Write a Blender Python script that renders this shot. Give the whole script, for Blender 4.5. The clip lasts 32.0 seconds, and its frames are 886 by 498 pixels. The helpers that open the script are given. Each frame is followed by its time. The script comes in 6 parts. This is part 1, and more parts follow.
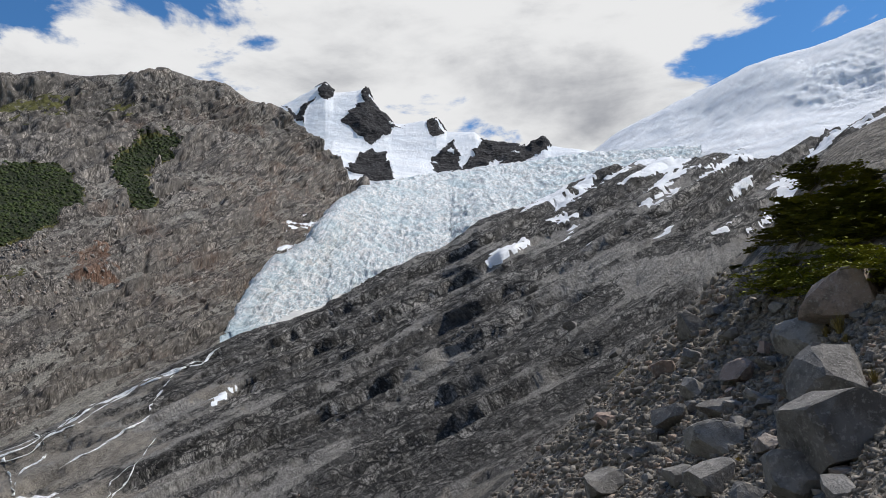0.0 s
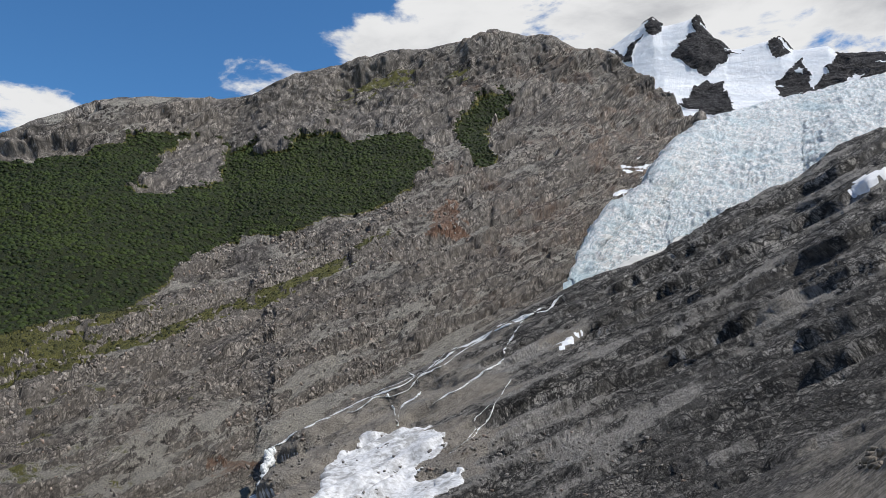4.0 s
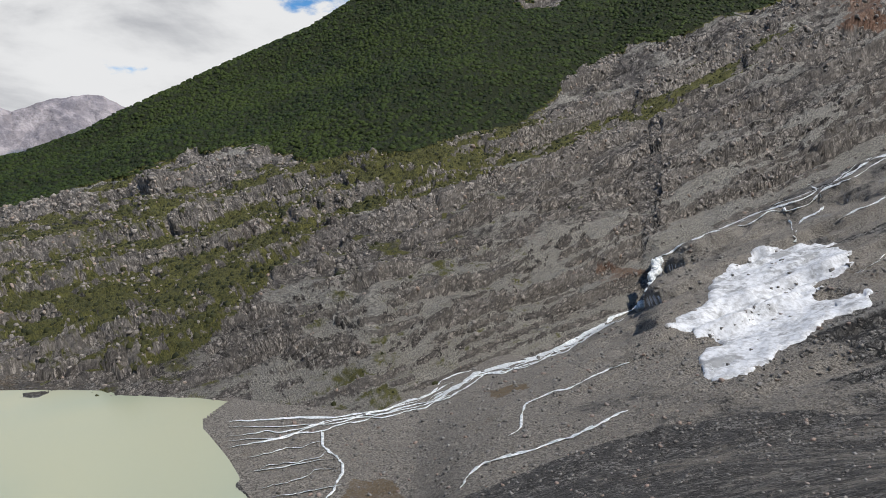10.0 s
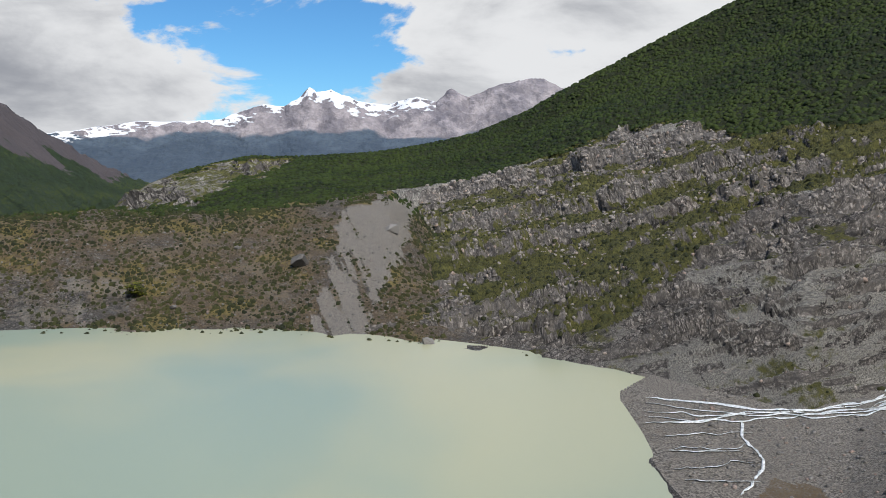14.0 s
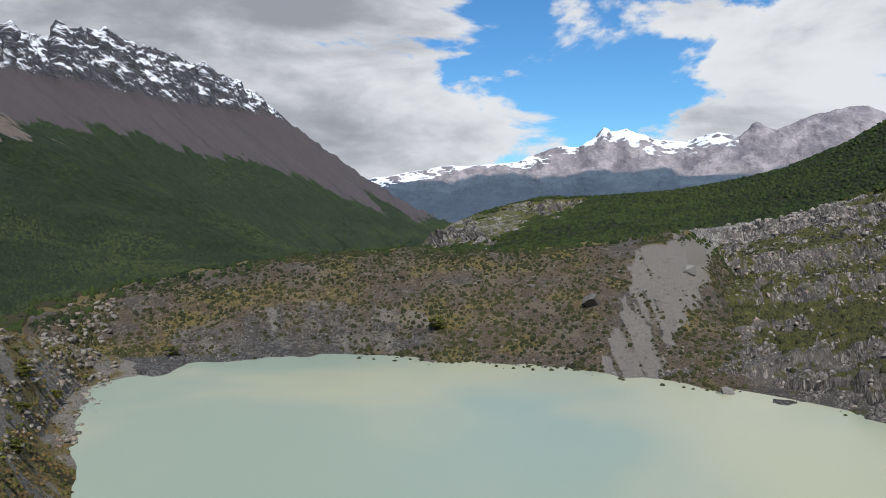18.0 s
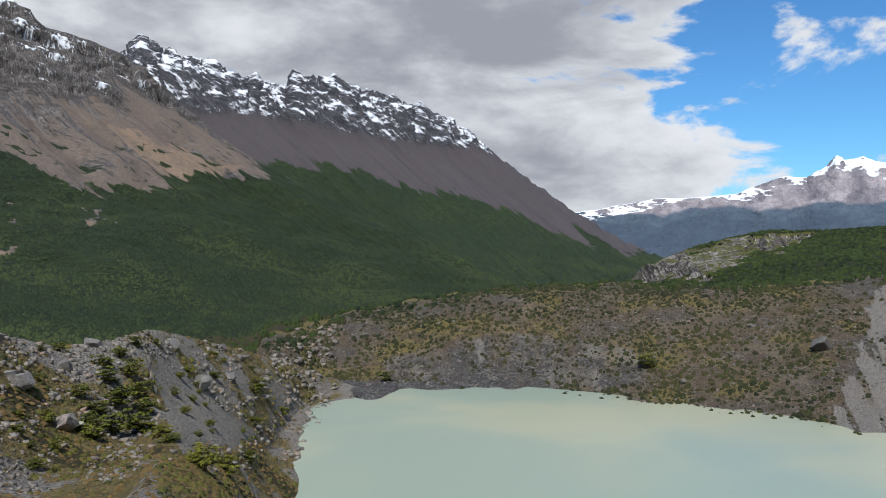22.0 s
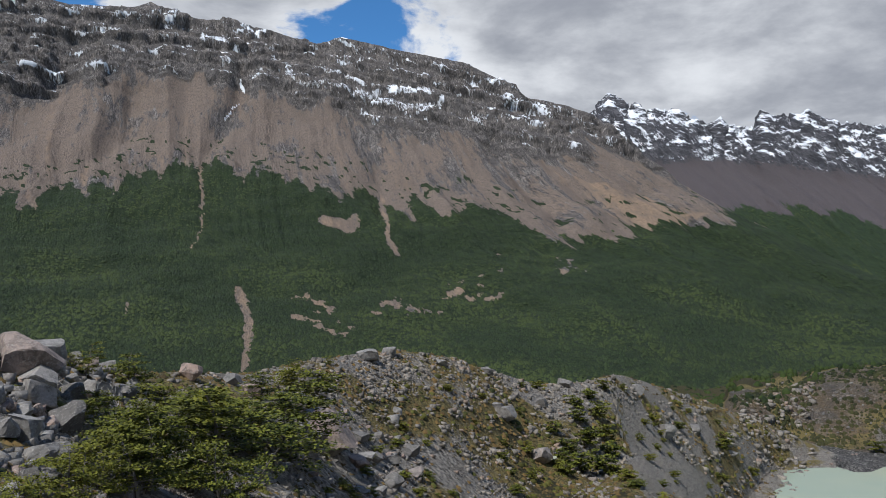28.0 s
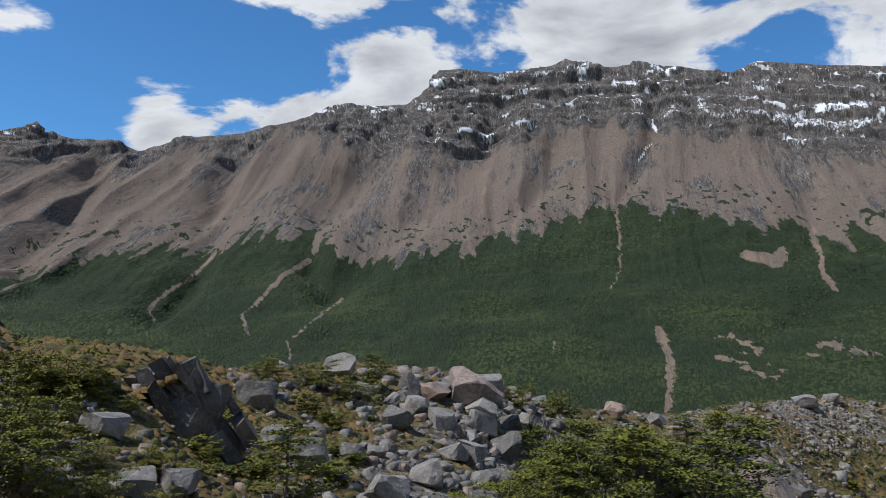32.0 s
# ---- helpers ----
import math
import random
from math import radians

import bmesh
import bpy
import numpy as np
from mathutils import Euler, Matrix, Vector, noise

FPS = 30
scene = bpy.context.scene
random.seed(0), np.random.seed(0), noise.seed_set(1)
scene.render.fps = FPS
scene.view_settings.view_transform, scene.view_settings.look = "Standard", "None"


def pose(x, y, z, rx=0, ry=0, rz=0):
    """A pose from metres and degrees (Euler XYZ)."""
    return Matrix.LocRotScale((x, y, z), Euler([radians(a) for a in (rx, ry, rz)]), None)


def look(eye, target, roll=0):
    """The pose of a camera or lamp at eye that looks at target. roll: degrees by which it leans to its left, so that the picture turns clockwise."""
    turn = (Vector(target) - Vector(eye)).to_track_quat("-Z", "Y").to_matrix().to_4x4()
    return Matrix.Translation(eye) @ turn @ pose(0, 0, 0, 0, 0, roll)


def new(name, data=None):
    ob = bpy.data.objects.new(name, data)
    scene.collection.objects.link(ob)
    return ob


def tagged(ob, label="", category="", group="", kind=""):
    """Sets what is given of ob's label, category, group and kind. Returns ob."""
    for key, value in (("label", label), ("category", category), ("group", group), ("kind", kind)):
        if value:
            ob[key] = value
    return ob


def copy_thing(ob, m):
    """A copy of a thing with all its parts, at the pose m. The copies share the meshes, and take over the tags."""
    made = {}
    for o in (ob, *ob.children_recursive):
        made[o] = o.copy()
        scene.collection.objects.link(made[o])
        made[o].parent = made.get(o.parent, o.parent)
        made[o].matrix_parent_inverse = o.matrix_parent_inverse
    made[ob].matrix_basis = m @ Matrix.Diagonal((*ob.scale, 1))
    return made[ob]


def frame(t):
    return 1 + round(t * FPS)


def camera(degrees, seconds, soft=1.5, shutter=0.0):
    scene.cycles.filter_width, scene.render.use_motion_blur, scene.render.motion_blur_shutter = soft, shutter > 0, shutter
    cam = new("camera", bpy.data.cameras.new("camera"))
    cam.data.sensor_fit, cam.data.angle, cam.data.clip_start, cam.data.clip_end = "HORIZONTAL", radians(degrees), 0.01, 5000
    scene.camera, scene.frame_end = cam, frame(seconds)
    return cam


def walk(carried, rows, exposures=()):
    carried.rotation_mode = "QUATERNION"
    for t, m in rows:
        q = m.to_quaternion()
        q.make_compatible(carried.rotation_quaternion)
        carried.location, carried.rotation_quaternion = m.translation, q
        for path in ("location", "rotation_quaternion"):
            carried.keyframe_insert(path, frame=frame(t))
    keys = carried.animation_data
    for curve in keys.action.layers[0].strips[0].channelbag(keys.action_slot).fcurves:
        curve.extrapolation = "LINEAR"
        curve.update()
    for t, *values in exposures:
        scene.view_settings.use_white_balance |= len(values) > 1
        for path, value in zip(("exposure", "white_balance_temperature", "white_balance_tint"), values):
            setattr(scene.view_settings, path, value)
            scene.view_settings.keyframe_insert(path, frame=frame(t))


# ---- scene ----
EYE = (0.0, 0.0, 70.0)          # the lookout: 70 m above the lake, 1.6 m above the moraine
cam = camera(58.72, 32.0, soft=0.7)
# seconds, tilt, roll, turn of the camera at the lookout
VIEW = [
    (0, 102.65, 1.38, 0.09), (0.5, 102.81, 1.41, 4.12), (1, 102.80, 1.45, 6.96), (1.5, 102.76, 1.36, 10.23), (2, 102.64, 1.45, 12.55),
    (2.5, 102.48, 0.93, 17.29), (3, 101.25, 0.83, 20.32), (3.5, 100.14, 0.61, 22.66), (5.5, 95.68, -0.38, 29.95), (6, 94.47, -0.67, 32.69),
    (6.5, 93.17, -0.77, 34.85), (7, 92.08, -0.64, 36.42), (7.5, 90.99, -0.53, 38.88), (8, 90.26, -0.62, 41.62), (8.5, 89.33, -0.58, 43.95),
    (9, 87.32, -0.37, 47.88), (9.5, 86.59, -0.39, 50.09), (10, 85.46, -0.29, 51.91), (10.5, 84.80, -0.19, 55.02), (11, 84.46, 0.09, 59.61),
    (11.5, 84.18, -0.04, 64.24), (12, 83.97, -0.01, 67.14), (12.5, 83.83, 0.18, 69.84), (13, 83.79, 0.04, 74.58), (13.5, 83.86, -0.40, 78.90),
    (14, 83.65, -0.29, 82.22), (14.5, 83.47, -0.30, 86.30), (15, 84.14, -0.25, 88.98), (15.5, 84.61, -0.18, 91.77), (17.5, 85.88, 0.23, 99.62),
    (18, 86.56, 0.49, 103.26), (18.5, 87.29, 0.54, 105.26), (19, 87.77, 0.39, 106.53), (19.5, 87.72, 0.53, 107.93), (20, 87.85, 0.46, 110.76),
    (20.5, 88.23, 0.21, 115.12), (21, 88.71, 0.45, 117.12), (21.5, 89.09, 0.12, 118.24), (22, 89.08, 0.24, 118.27), (22.5, 89.29, 0.22, 121.36),
    (23, 89.79, 0.28, 124.71), (23.5, 90.28, 0.29, 126.96), (24, 90.70, 0.41, 128.94), (24.5, 91.02, 0.47, 130.78), (26.5, 92.14, 0.09, 141.94),
    (27, 92.29, -0.12, 145.76), (27.5, 92.44, -0.15, 148.63), (28, 92.62, -0.12, 151.09), (28.5, 92.86, -0.06, 153.36), (29, 93.60, 0.14, 156.42),
    (29.5, 94.17, 0.19, 158.87), (30, 94.61, 0.19, 163.65), (30.5, 95.06, 0.25, 168.57), (31, 95.26, 0.51, 173.36), (31.5, 95.42, 0.26, 177.75),
    (32, 95.45, 0.04, 180.88),
]
walk(cam, [(t, pose(*EYE, a, b, c)) for t, a, b, c in VIEW],
     [(0.0, -0.25, 6500, 10), (12.0, -0.28, 6450, 10), (18.0, -0.30, 6250, 10), (24.0, -0.25, 6150, 10), (32.0, -0.25, 6150, 10)])

# ---- world and sun ----
SUN_BEARING, SUN_HEIGHT = -72.0, 56.0


def wire(tree, a, b):
    tree.links.new(a, b)


def math_node(tree, op, a, b=None, c=None, clamp=False):
    n = tree.nodes.new("ShaderNodeMath")
    n.operation, n.use_clamp = op, clamp
    for i, v in enumerate((a, b, c)):
        if v is None:
            continue
        if isinstance(v, (int, float)):
            n.inputs[i].default_value = v
        else:
            tree.links.new(v, n.inputs[i])
    return n.outputs[0]


def ramp(tree, fac, lo, hi, a=0.0, b=1.0):
    n = tree.nodes.new("ShaderNodeMapRange")
    n.interpolation_type = "SMOOTHSTEP"
    tree.links.new(fac, n.inputs[0])
    for i, v in enumerate((lo, hi, a, b)):
        n.inputs[i + 1].default_value = v
    return n.outputs[0]


def mix(tree, fac, a, b, blend="MIX"):
    n = tree.nodes.new("ShaderNodeMix")
    n.data_type, n.blend_type = "RGBA", blend
    for sock, v in ((n.inputs[0], fac), (n.inputs[6], a), (n.inputs[7], b)):
        if isinstance(v, (int, float)):
            sock.default_value = v
        elif isinstance(v, tuple):
            sock.default_value = (*v, 1.0)
        else:
            tree.links.new(v, sock)
    return n.outputs[2]


def noise_tex(tree, vec, scale, detail=6, rough=0.55, dist=0.0):
    n = tree.nodes.new("ShaderNodeTexNoise")
    n.inputs["Scale"].default_value, n.inputs["Detail"].default_value = scale, detail
    n.inputs["Roughness"].default_value, n.inputs["Distortion"].default_value = rough, dist
    if vec is not None:
        tree.links.new(vec, n.inputs["Vector"])
    return n.outputs[0]


def mapped(tree, vec, scale=(1, 1, 1), rot=(0, 0, 0), loc=(0, 0, 0)):
    n = tree.nodes.new("ShaderNodeMapping")
    n.inputs["Scale"].default_value, n.inputs["Rotation"].default_value = scale, [radians(a) for a in rot]
    n.inputs["Location"].default_value = loc
    tree.links.new(vec, n.inputs["Vector"])
    return n.outputs[0]


def heading(bearing, height=0.0):
    b, h = radians(bearing), radians(height)
    return Vector((-math.sin(b) * math.cos(h), math.cos(b) * math.cos(h), math.sin(h)))


world = bpy.data.worlds.new("sky")
scene.world = world
world.use_nodes = True
wt = world.node_tree
wt.nodes.clear()
sky = wt.nodes.new("ShaderNodeTexSky")
sky.sky_type, sky.sun_disc = "NISHITA", False
sky.sun_elevation, sky.sun_rotation = radians(SUN_HEIGHT), radians(-SUN_BEARING)
sky.altitude, sky.air_density, sky.dust_density = 900, 1.0, 0.3
coord = wt.nodes.new("ShaderNodeTexCoord")
sep = wt.nodes.new("ShaderNodeSeparateXYZ")
wire(wt, coord.outputs["Generated"], sep.inputs[0])
# cloud banks and clear gaps: bearing, height, radius in degrees, more or less cloud
BANKS = [(5, 24, 28, 0.42), (27, 32, 14, -0.30), (-6, 31, 5, -0.14), (-26, 30, 9, -0.26), (50, 22, 15, -0.30), (62, 12, 11, 0.24), (76, 15, 13, 0.20),
         (94, 9, 9, -0.34), (86, 3, 4, 0.10), (99, 5, 5, 0.18), (112, 15, 14, 0.26), (130, 18, 18, 0.24), (148, 20, 12, 0.22), (106, 4, 7, 0.14),
         (159, 19, 5, -0.34), (196, 18, 17, -0.30), (197, 13.0, 6, 0.42), (204, 13, 4, 0.28), (190, 12, 4, 0.28), (186, 25, 9, 0.36), (200, 27, 8, 0.32), (168, 22, 8, 0.30), (183, 17, 4, 0.26)]
puff = mapped(wt, coord.outputs["Generated"], (1, 1, 2.1), loc=(3.1, 1.7, 0.4))
bankv = math_node(wt, "ADD", math_node(wt, "MULTIPLY", math_node(wt, "SUBTRACT", noise_tex(wt, puff, 4.6, 10, 0.58, 0.3), 0.5), 2.5), 0.5)
for bb, hh, rr, amount in BANKS:
    dot = wt.nodes.new("ShaderNodeVectorMath")
    dot.operation = "DOT_PRODUCT"
    wire(wt, coord.outputs["Generated"], dot.inputs[0])
    dot.inputs[1].default_value = heading(bb, hh)
    bankv = math_node(wt, "ADD", bankv, ramp(wt, dot.outputs["Value"], math.cos(radians(rr * 1.3)), math.cos(radians(rr * 0.45)), 0.0, amount))
# fewer clouds overhead
bankv = math_node(wt, "SUBTRACT", bankv, ramp(wt, sep.outputs[2], 0.52, 0.72, 0.0, 0.42))
cloudy = ramp(wt, bankv, 0.42, 0.60)
shade = noise_tex(wt, mapped(wt, coord.outputs["Generated"], (1, 1, 3.0), loc=(1.1, 4.7, 2.4)), 4.0, 8, 0.55, 0.3)
thick = math_node(wt, "SUBTRACT", math_node(wt, "MULTIPLY", bankv, 0.45), math_node(wt, "MULTIPLY", shade, 1.4))
# dull undersides of the deck: bearing, height, radius, weight
for bb, hh, rr, amount in ((124, 19, 20, 0.13), (110, 20, 9, 0.09), (4, 20, 26, -0.15), (62, 14, 16, -0.08)):
    dot = wt.nodes.new("ShaderNodeVectorMath")
    dot.operation = "DOT_PRODUCT"
    wire(wt, coord.outputs["Generated"], dot.inputs[0])
    dot.inputs[1].default_value = heading(bb, hh)
    thick = math_node(wt, "ADD", thick, ramp(wt, dot.outputs["Value"], math.cos(radians(rr * 1.3)), math.cos(radians(rr * 0.4)), 0.0, amount))
grey = mix(wt, ramp(wt, thick, -0.60, 0.06), (0.97, 0.975, 0.98), (0.40, 0.415, 0.455))
skyc = mix(wt, 1.0, sky.outputs[0], (0.060, 0.112, 0.152), "MULTIPLY")
both = mix(wt, cloudy, skyc, grey)
bg = wt.nodes.new("ShaderNodeBackground")
wire(wt, both, bg.inputs[0])
bg.inputs[1].default_value = 1.0
wout = wt.nodes.new("ShaderNodeOutputWorld")
wire(wt, bg.outputs[0], wout.inputs[0])

sun = new("sun", bpy.data.lights.new("sun", "SUN"))
sun.data.energy, sun.data.angle, sun.data.color = 5.0, radians(0.6), (1.0, 0.95, 0.88)
sun.matrix_world = look(heading(SUN_BEARING, SUN_HEIGHT) * 100, (0, 0, 0))


# ---- noise on arrays ----
def lattice(ix, iy, iz, seed):
    h = (ix * 374761393 + iy * 668265263 + iz * 2147483647 + seed * 1274126177) & 0xFFFFFFFF
    h = ((h ^ (h >> 13)) * 1274126177) & 0xFFFFFFFF
    h = ((h ^ (h >> 16)) * 2246822519) & 0xFFFFFFFF
    return ((h ^ (h >> 15)) & 0xFFFF).astype(np.float32) / 32767.5 - 1.0


def value(p, seed=0):
    i = np.floor(p).astype(np.int64)
    f = (p - i).astype(np.float32)
    f = f * f * (3 - 2 * f)
    x, y, z = i[..., 0], i[..., 1], i[..., 2]
    out = 0
    for dx in (0, 1):
        wx = f[..., 0] if dx else 1 - f[..., 0]
        for dy in (0, 1):
            wy = f[..., 1] if dy else 1 - f[..., 1]
            for dz in (0, 1):
                wz = f[..., 2] if dz else 1 - f[..., 2]
                out = out + wx * wy * wz * lattice(x + dx, y + dy, z + dz, seed)
    return out


def fbm(p, size, octaves=5, gain=0.5, seed=0, ridged=False):
    p = np.asarray(p, dtype=np.float64) / size
    out, amp, total = 0, 1.0, 0
    for k in range(octaves):
        n = value(p * 2.03 ** k + 17.3 * k, seed + k)
        out = out + amp * ((1 - 2 * np.abs(n)) if ridged else n)
        total += amp
        amp *= gain
    return out / total


def cells(u, v, seed):
    """Broken blocks: a random height for each cell, and how near its border is (0 at the crack)."""
    iu, iv = np.floor(u).astype(np.int64), np.floor(v).astype(np.int64)
    f1, f2, who = np.full(u.shape, 9.0), np.full(u.shape, 9.0), np.zeros(u.shape)
    for du in (-1, 0, 1):
        for dv in (-1, 0, 1):
            cu, cv = iu + du, iv + dv
            x = cu + 0.5 + 0.42 * lattice(cu, cv, cu * 0, seed)
            y = cv + 0.5 + 0.42 * lattice(cu, cv, cu * 0 + 1, seed)
            d = np.hypot(x - u, y - v)
            near_ = d < f1
            f2 = np.where(near_, f1, np.minimum(f2, d))
            who = np.where(near_, lattice(cu, cv, cu * 0 + 2, seed), who)
            f1 = np.minimum(f1, d)
    return who, f2 - f1


def step(a, b, x):
    t = np.clip((x - a) / (b - a), 0, 1)
    return t * t * (3 - 2 * t)


def band(x, a, b, soft):
    return step(a - soft, a + soft, x) * (1 - step(b - soft, b + soft, x))


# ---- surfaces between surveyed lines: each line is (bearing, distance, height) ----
def along(ds, zs, d, u):
    """Heights at the distances d: monotone cubic over distance through the rows (ds, zs)."""
    h = np.maximum(np.diff(ds, axis=0), 0.01)
    s = np.diff(zs, axis=0) / h
    m = np.zeros_like(zs)
    m[0], m[-1] = s[0], s[-1]
    for k in range(1, len(zs) - 1):
        a, b = s[k - 1], s[k]
        m[k] = np.where(a * b > 0, 2 * a * b / np.where(np.abs(a + b) < 1e-9, 1e-9, a + b), 0)
    i = np.clip(u.astype(int), 0, len(zs) - 2)
    t = np.clip((d - ds[i]) / h[i], 0, 1)
    return ((2 * t ** 3 - 3 * t * t + 1) * zs[i] + (t ** 3 - 2 * t * t + t) * m[i] * h[i]
            + (3 * t * t - 2 * t ** 3) * zs[i + 1] + (t ** 3 - t * t) * m[i + 1] * h[i])


def lay(lines, bearings, divs, soft=0):
    """Grid of points over the lines; also the bearing, the row number and the distance of each."""
    b = bearings
    ds = np.array([np.interp(b, *np.array(l)[:, :2].T) for l in lines])
    zs = np.array([np.interp(b, np.array(l)[:, 0], np.array(l)[:, 2]) for l in lines])
    if soft:
        box = np.ones(soft) / soft
        for rows in (ds, zs):
            for k in range(4):
                for _ in range(2):
                    rows[k] = np.convolve(np.pad(rows[k], soft // 2, mode="edge"), box, "valid")[:len(b)]
    for k in range(1, len(ds)):
        ds[k] = np.maximum(ds[k], ds[k - 1] + 0.5)
    u = np.concatenate([k + np.arange(n) / n for k, n in enumerate(divs)] + [[len(divs)]])
    i = np.clip(u.astype(int), 0, len(ds) - 2)
    t = (u - i)[:, None]
    d = ds[i] ** (1 - t) * ds[i + 1] ** t
    z = along(ds, zs, d, u)
    r = np.radians(b)[None, :]
    p = np.stack([-np.sin(r) * d, np.cos(r) * d, z], -1)
    return p, np.broadcast_to(b[None, :], d.shape), np.broadcast_to(u[:, None], d.shape), d


def angle(p):
    """Angle of height above the eye's level, in degrees."""
    return np.degrees(np.arctan2(p[..., 2] - EYE[2], np.hypot(p[..., 0], p[..., 1])))


def inside(poly, b, e):
    """Whether bearings and angles of height lie in a plot of land."""
    hit = np.zeros(b.shape, dtype=bool)
    for (b0, e0), (b1, e1) in zip(poly, poly[1:] + poly[:1]):
        if e0 == e1:
            continue
        hit ^= ((e0 > e) != (e1 > e)) & (b < (b1 - b0) * (e - e0) / (e1 - e0) + b0)
    return hit


def plots(p, b, polys, wild=0.5, size=25.0, seed=200):
    """1 inside any of the plots, 0 outside, with a ragged border."""
    e = angle(p)
    jb, je = fbm(p, size, 4, 0.6, seed) * wild * 1.3, fbm(p, size, 4, 0.6, seed + 7) * wild
    out = np.zeros(b.shape)
    for poly in polys:
        out = np.maximum(out, inside(poly, b + jb, e + je))
    return out


def line_at(line, b):
    return np.interp(b, *np.array(line).T)


def normals(p):
    a = np.gradient(p, axis=1)
    b = np.gradient(p, axis=0)
    n = np.cross(a, b)
    n /= np.linalg.norm(n, axis=-1, keepdims=True) + 1e-9
    return n * np.where(n[..., 2:3] < 0, -1, 1)


def grid_mesh(name, p, material, cover=None, closed=False, flow=None):
    rows, cols = p.shape[:2]
    idx = np.arange(rows * cols).reshape(rows, cols)
    f = np.stack([idx[:-1, :-1], idx[:-1, 1:], idx[1:, 1:], idx[1:, :-1]], -1).reshape(-1, 4)
    if closed:
        g = np.stack([idx[:-1, -1], idx[:-1, 0], idx[1:, 0], idx[1:, -1]], -1).reshape(-1, 4)
        f = np.concatenate([f, g])
    me = bpy.data.meshes.new(name)
    me.vertices.add(rows * cols)
    me.vertices.foreach_set("co", p.reshape(-1).astype(np.float32))
    me.loops.add(f.size)
    me.loops.foreach_set("vertex_index", f.reshape(-1).astype(np.int32))
    me.polygons.add(len(f))
    me.polygons.foreach_set("loop_start", np.arange(0, f.size, 4, dtype=np.int32))
    me.polygons.foreach_set("loop_total", np.full(len(f), 4, dtype=np.int32))
    me.polygons.foreach_set("use_smooth", np.ones(len(f), dtype=bool))
    me.update(calc_edges=True)
    if cover is not None:
        at = me.color_attributes.new("cover", "FLOAT_COLOR", "POINT")
        at.data.foreach_set("color", np.ascontiguousarray(cover.reshape(-1, 4), dtype=np.float32).reshape(-1))
    if flow is not None:
        at = me.attributes.new("flow", "FLOAT_VECTOR", "POINT")
        at.data.foreach_set("vector", np.ascontiguousarray(flow.reshape(-1, 3), dtype=np.float32).reshape(-1))
    me.materials.append(material)
    return new(name, me)


def strike(b, e, bearings, dips):
    """Height within tilted beds, in degrees: the beds climb by dips along the bearings."""
    g = np.arange(-60, 301, 1.0)
    return e + np.interp(b, g, np.cumsum(np.interp(g, bearings, dips)))


def pair(u, v):
    return np.stack([u, v, 0 * u], -1)


def off_line(line, b, e):
    """Distance in degrees from a line of (bearing, angle of height) corners."""
    out = np.full(b.shape, 1e3)
    for (b0, e0), (b1, e1) in zip(line, line[1:]):
        db, de = b1 - b0, e1 - e0
        t_ = np.clip(((b - b0) * db + (e - e0) * de) / (db * db + de * de), 0, 1)
        out = np.minimum(out, np.hypot(b - b0 - t_ * db, e - e0 - t_ * de))
    return out


def shift(line, dd=0.0, dz=0.0, kd=1.0, kz=1.0):
    return [(b, d * kd + dd, z * kz + dz) for b, d, z in line]


def between(lo, hi, fd, fz, bearings):
    """A line between two others, at fractions of the way."""
    lo, hi = np.array(lo), np.array(hi)
    out = []
    for b in bearings:
        d0, d1 = np.interp(b, lo[:, 0], lo[:, 1]), np.interp(b, hi[:, 0], hi[:, 1])
        z0, z1 = np.interp(b, lo[:, 0], lo[:, 2]), np.interp(b, hi[:, 0], hi[:, 2])
        out.append((b, d0 + (d1 - d0) * fd, z0 + (z1 - z0) * fz))
    return out


def up(bearings_heights, distance):
    """A skyline from bearings, angles of height and distance (a number or (bearing, distance) pairs)."""
    out = []
    for b, e in bearings_heights:
        d = distance if isinstance(distance, (int, float)) else float(np.interp(b, *np.array(distance).T))
        out.append((b, d, EYE[2] + d * math.tan(radians(e))))
    return out


# ---- materials ----
def material(name):
    m = bpy.data.materials.new(name)
    m.use_nodes = True
    m.node_tree.nodes.clear()
    return m, m.node_tree


def finish(t, colour, rough=0.9, bump=None, strength=0.5, dist=1.0, spec=0.3):
    b = t.nodes.new("ShaderNodeBsdfPrincipled")
    o = t.nodes.new("ShaderNodeOutputMaterial")
    wire(t, b.outputs[0], o.inputs[0])
    if isinstance(colour, tuple):
        b.inputs["Base Color"].default_value = (*colour, 1)
    else:
        wire(t, colour, b.inputs["Base Color"])
    if isinstance(rough, (int, float)):
        b.inputs["Roughness"].default_value = rough
    else:
        wire(t, rough, b.inputs["Roughness"])
    b.inputs["Specular IOR Level"].default_value = spec
    if bump is not None:
        n = t.nodes.new("ShaderNodeBump")
        n.inputs["Strength"].default_value, n.inputs["Distance"].default_value = strength, dist
        wire(t, bump, n.inputs["Height"])
        wire(t, n.outputs[0], b.inputs["Normal"])
    return b


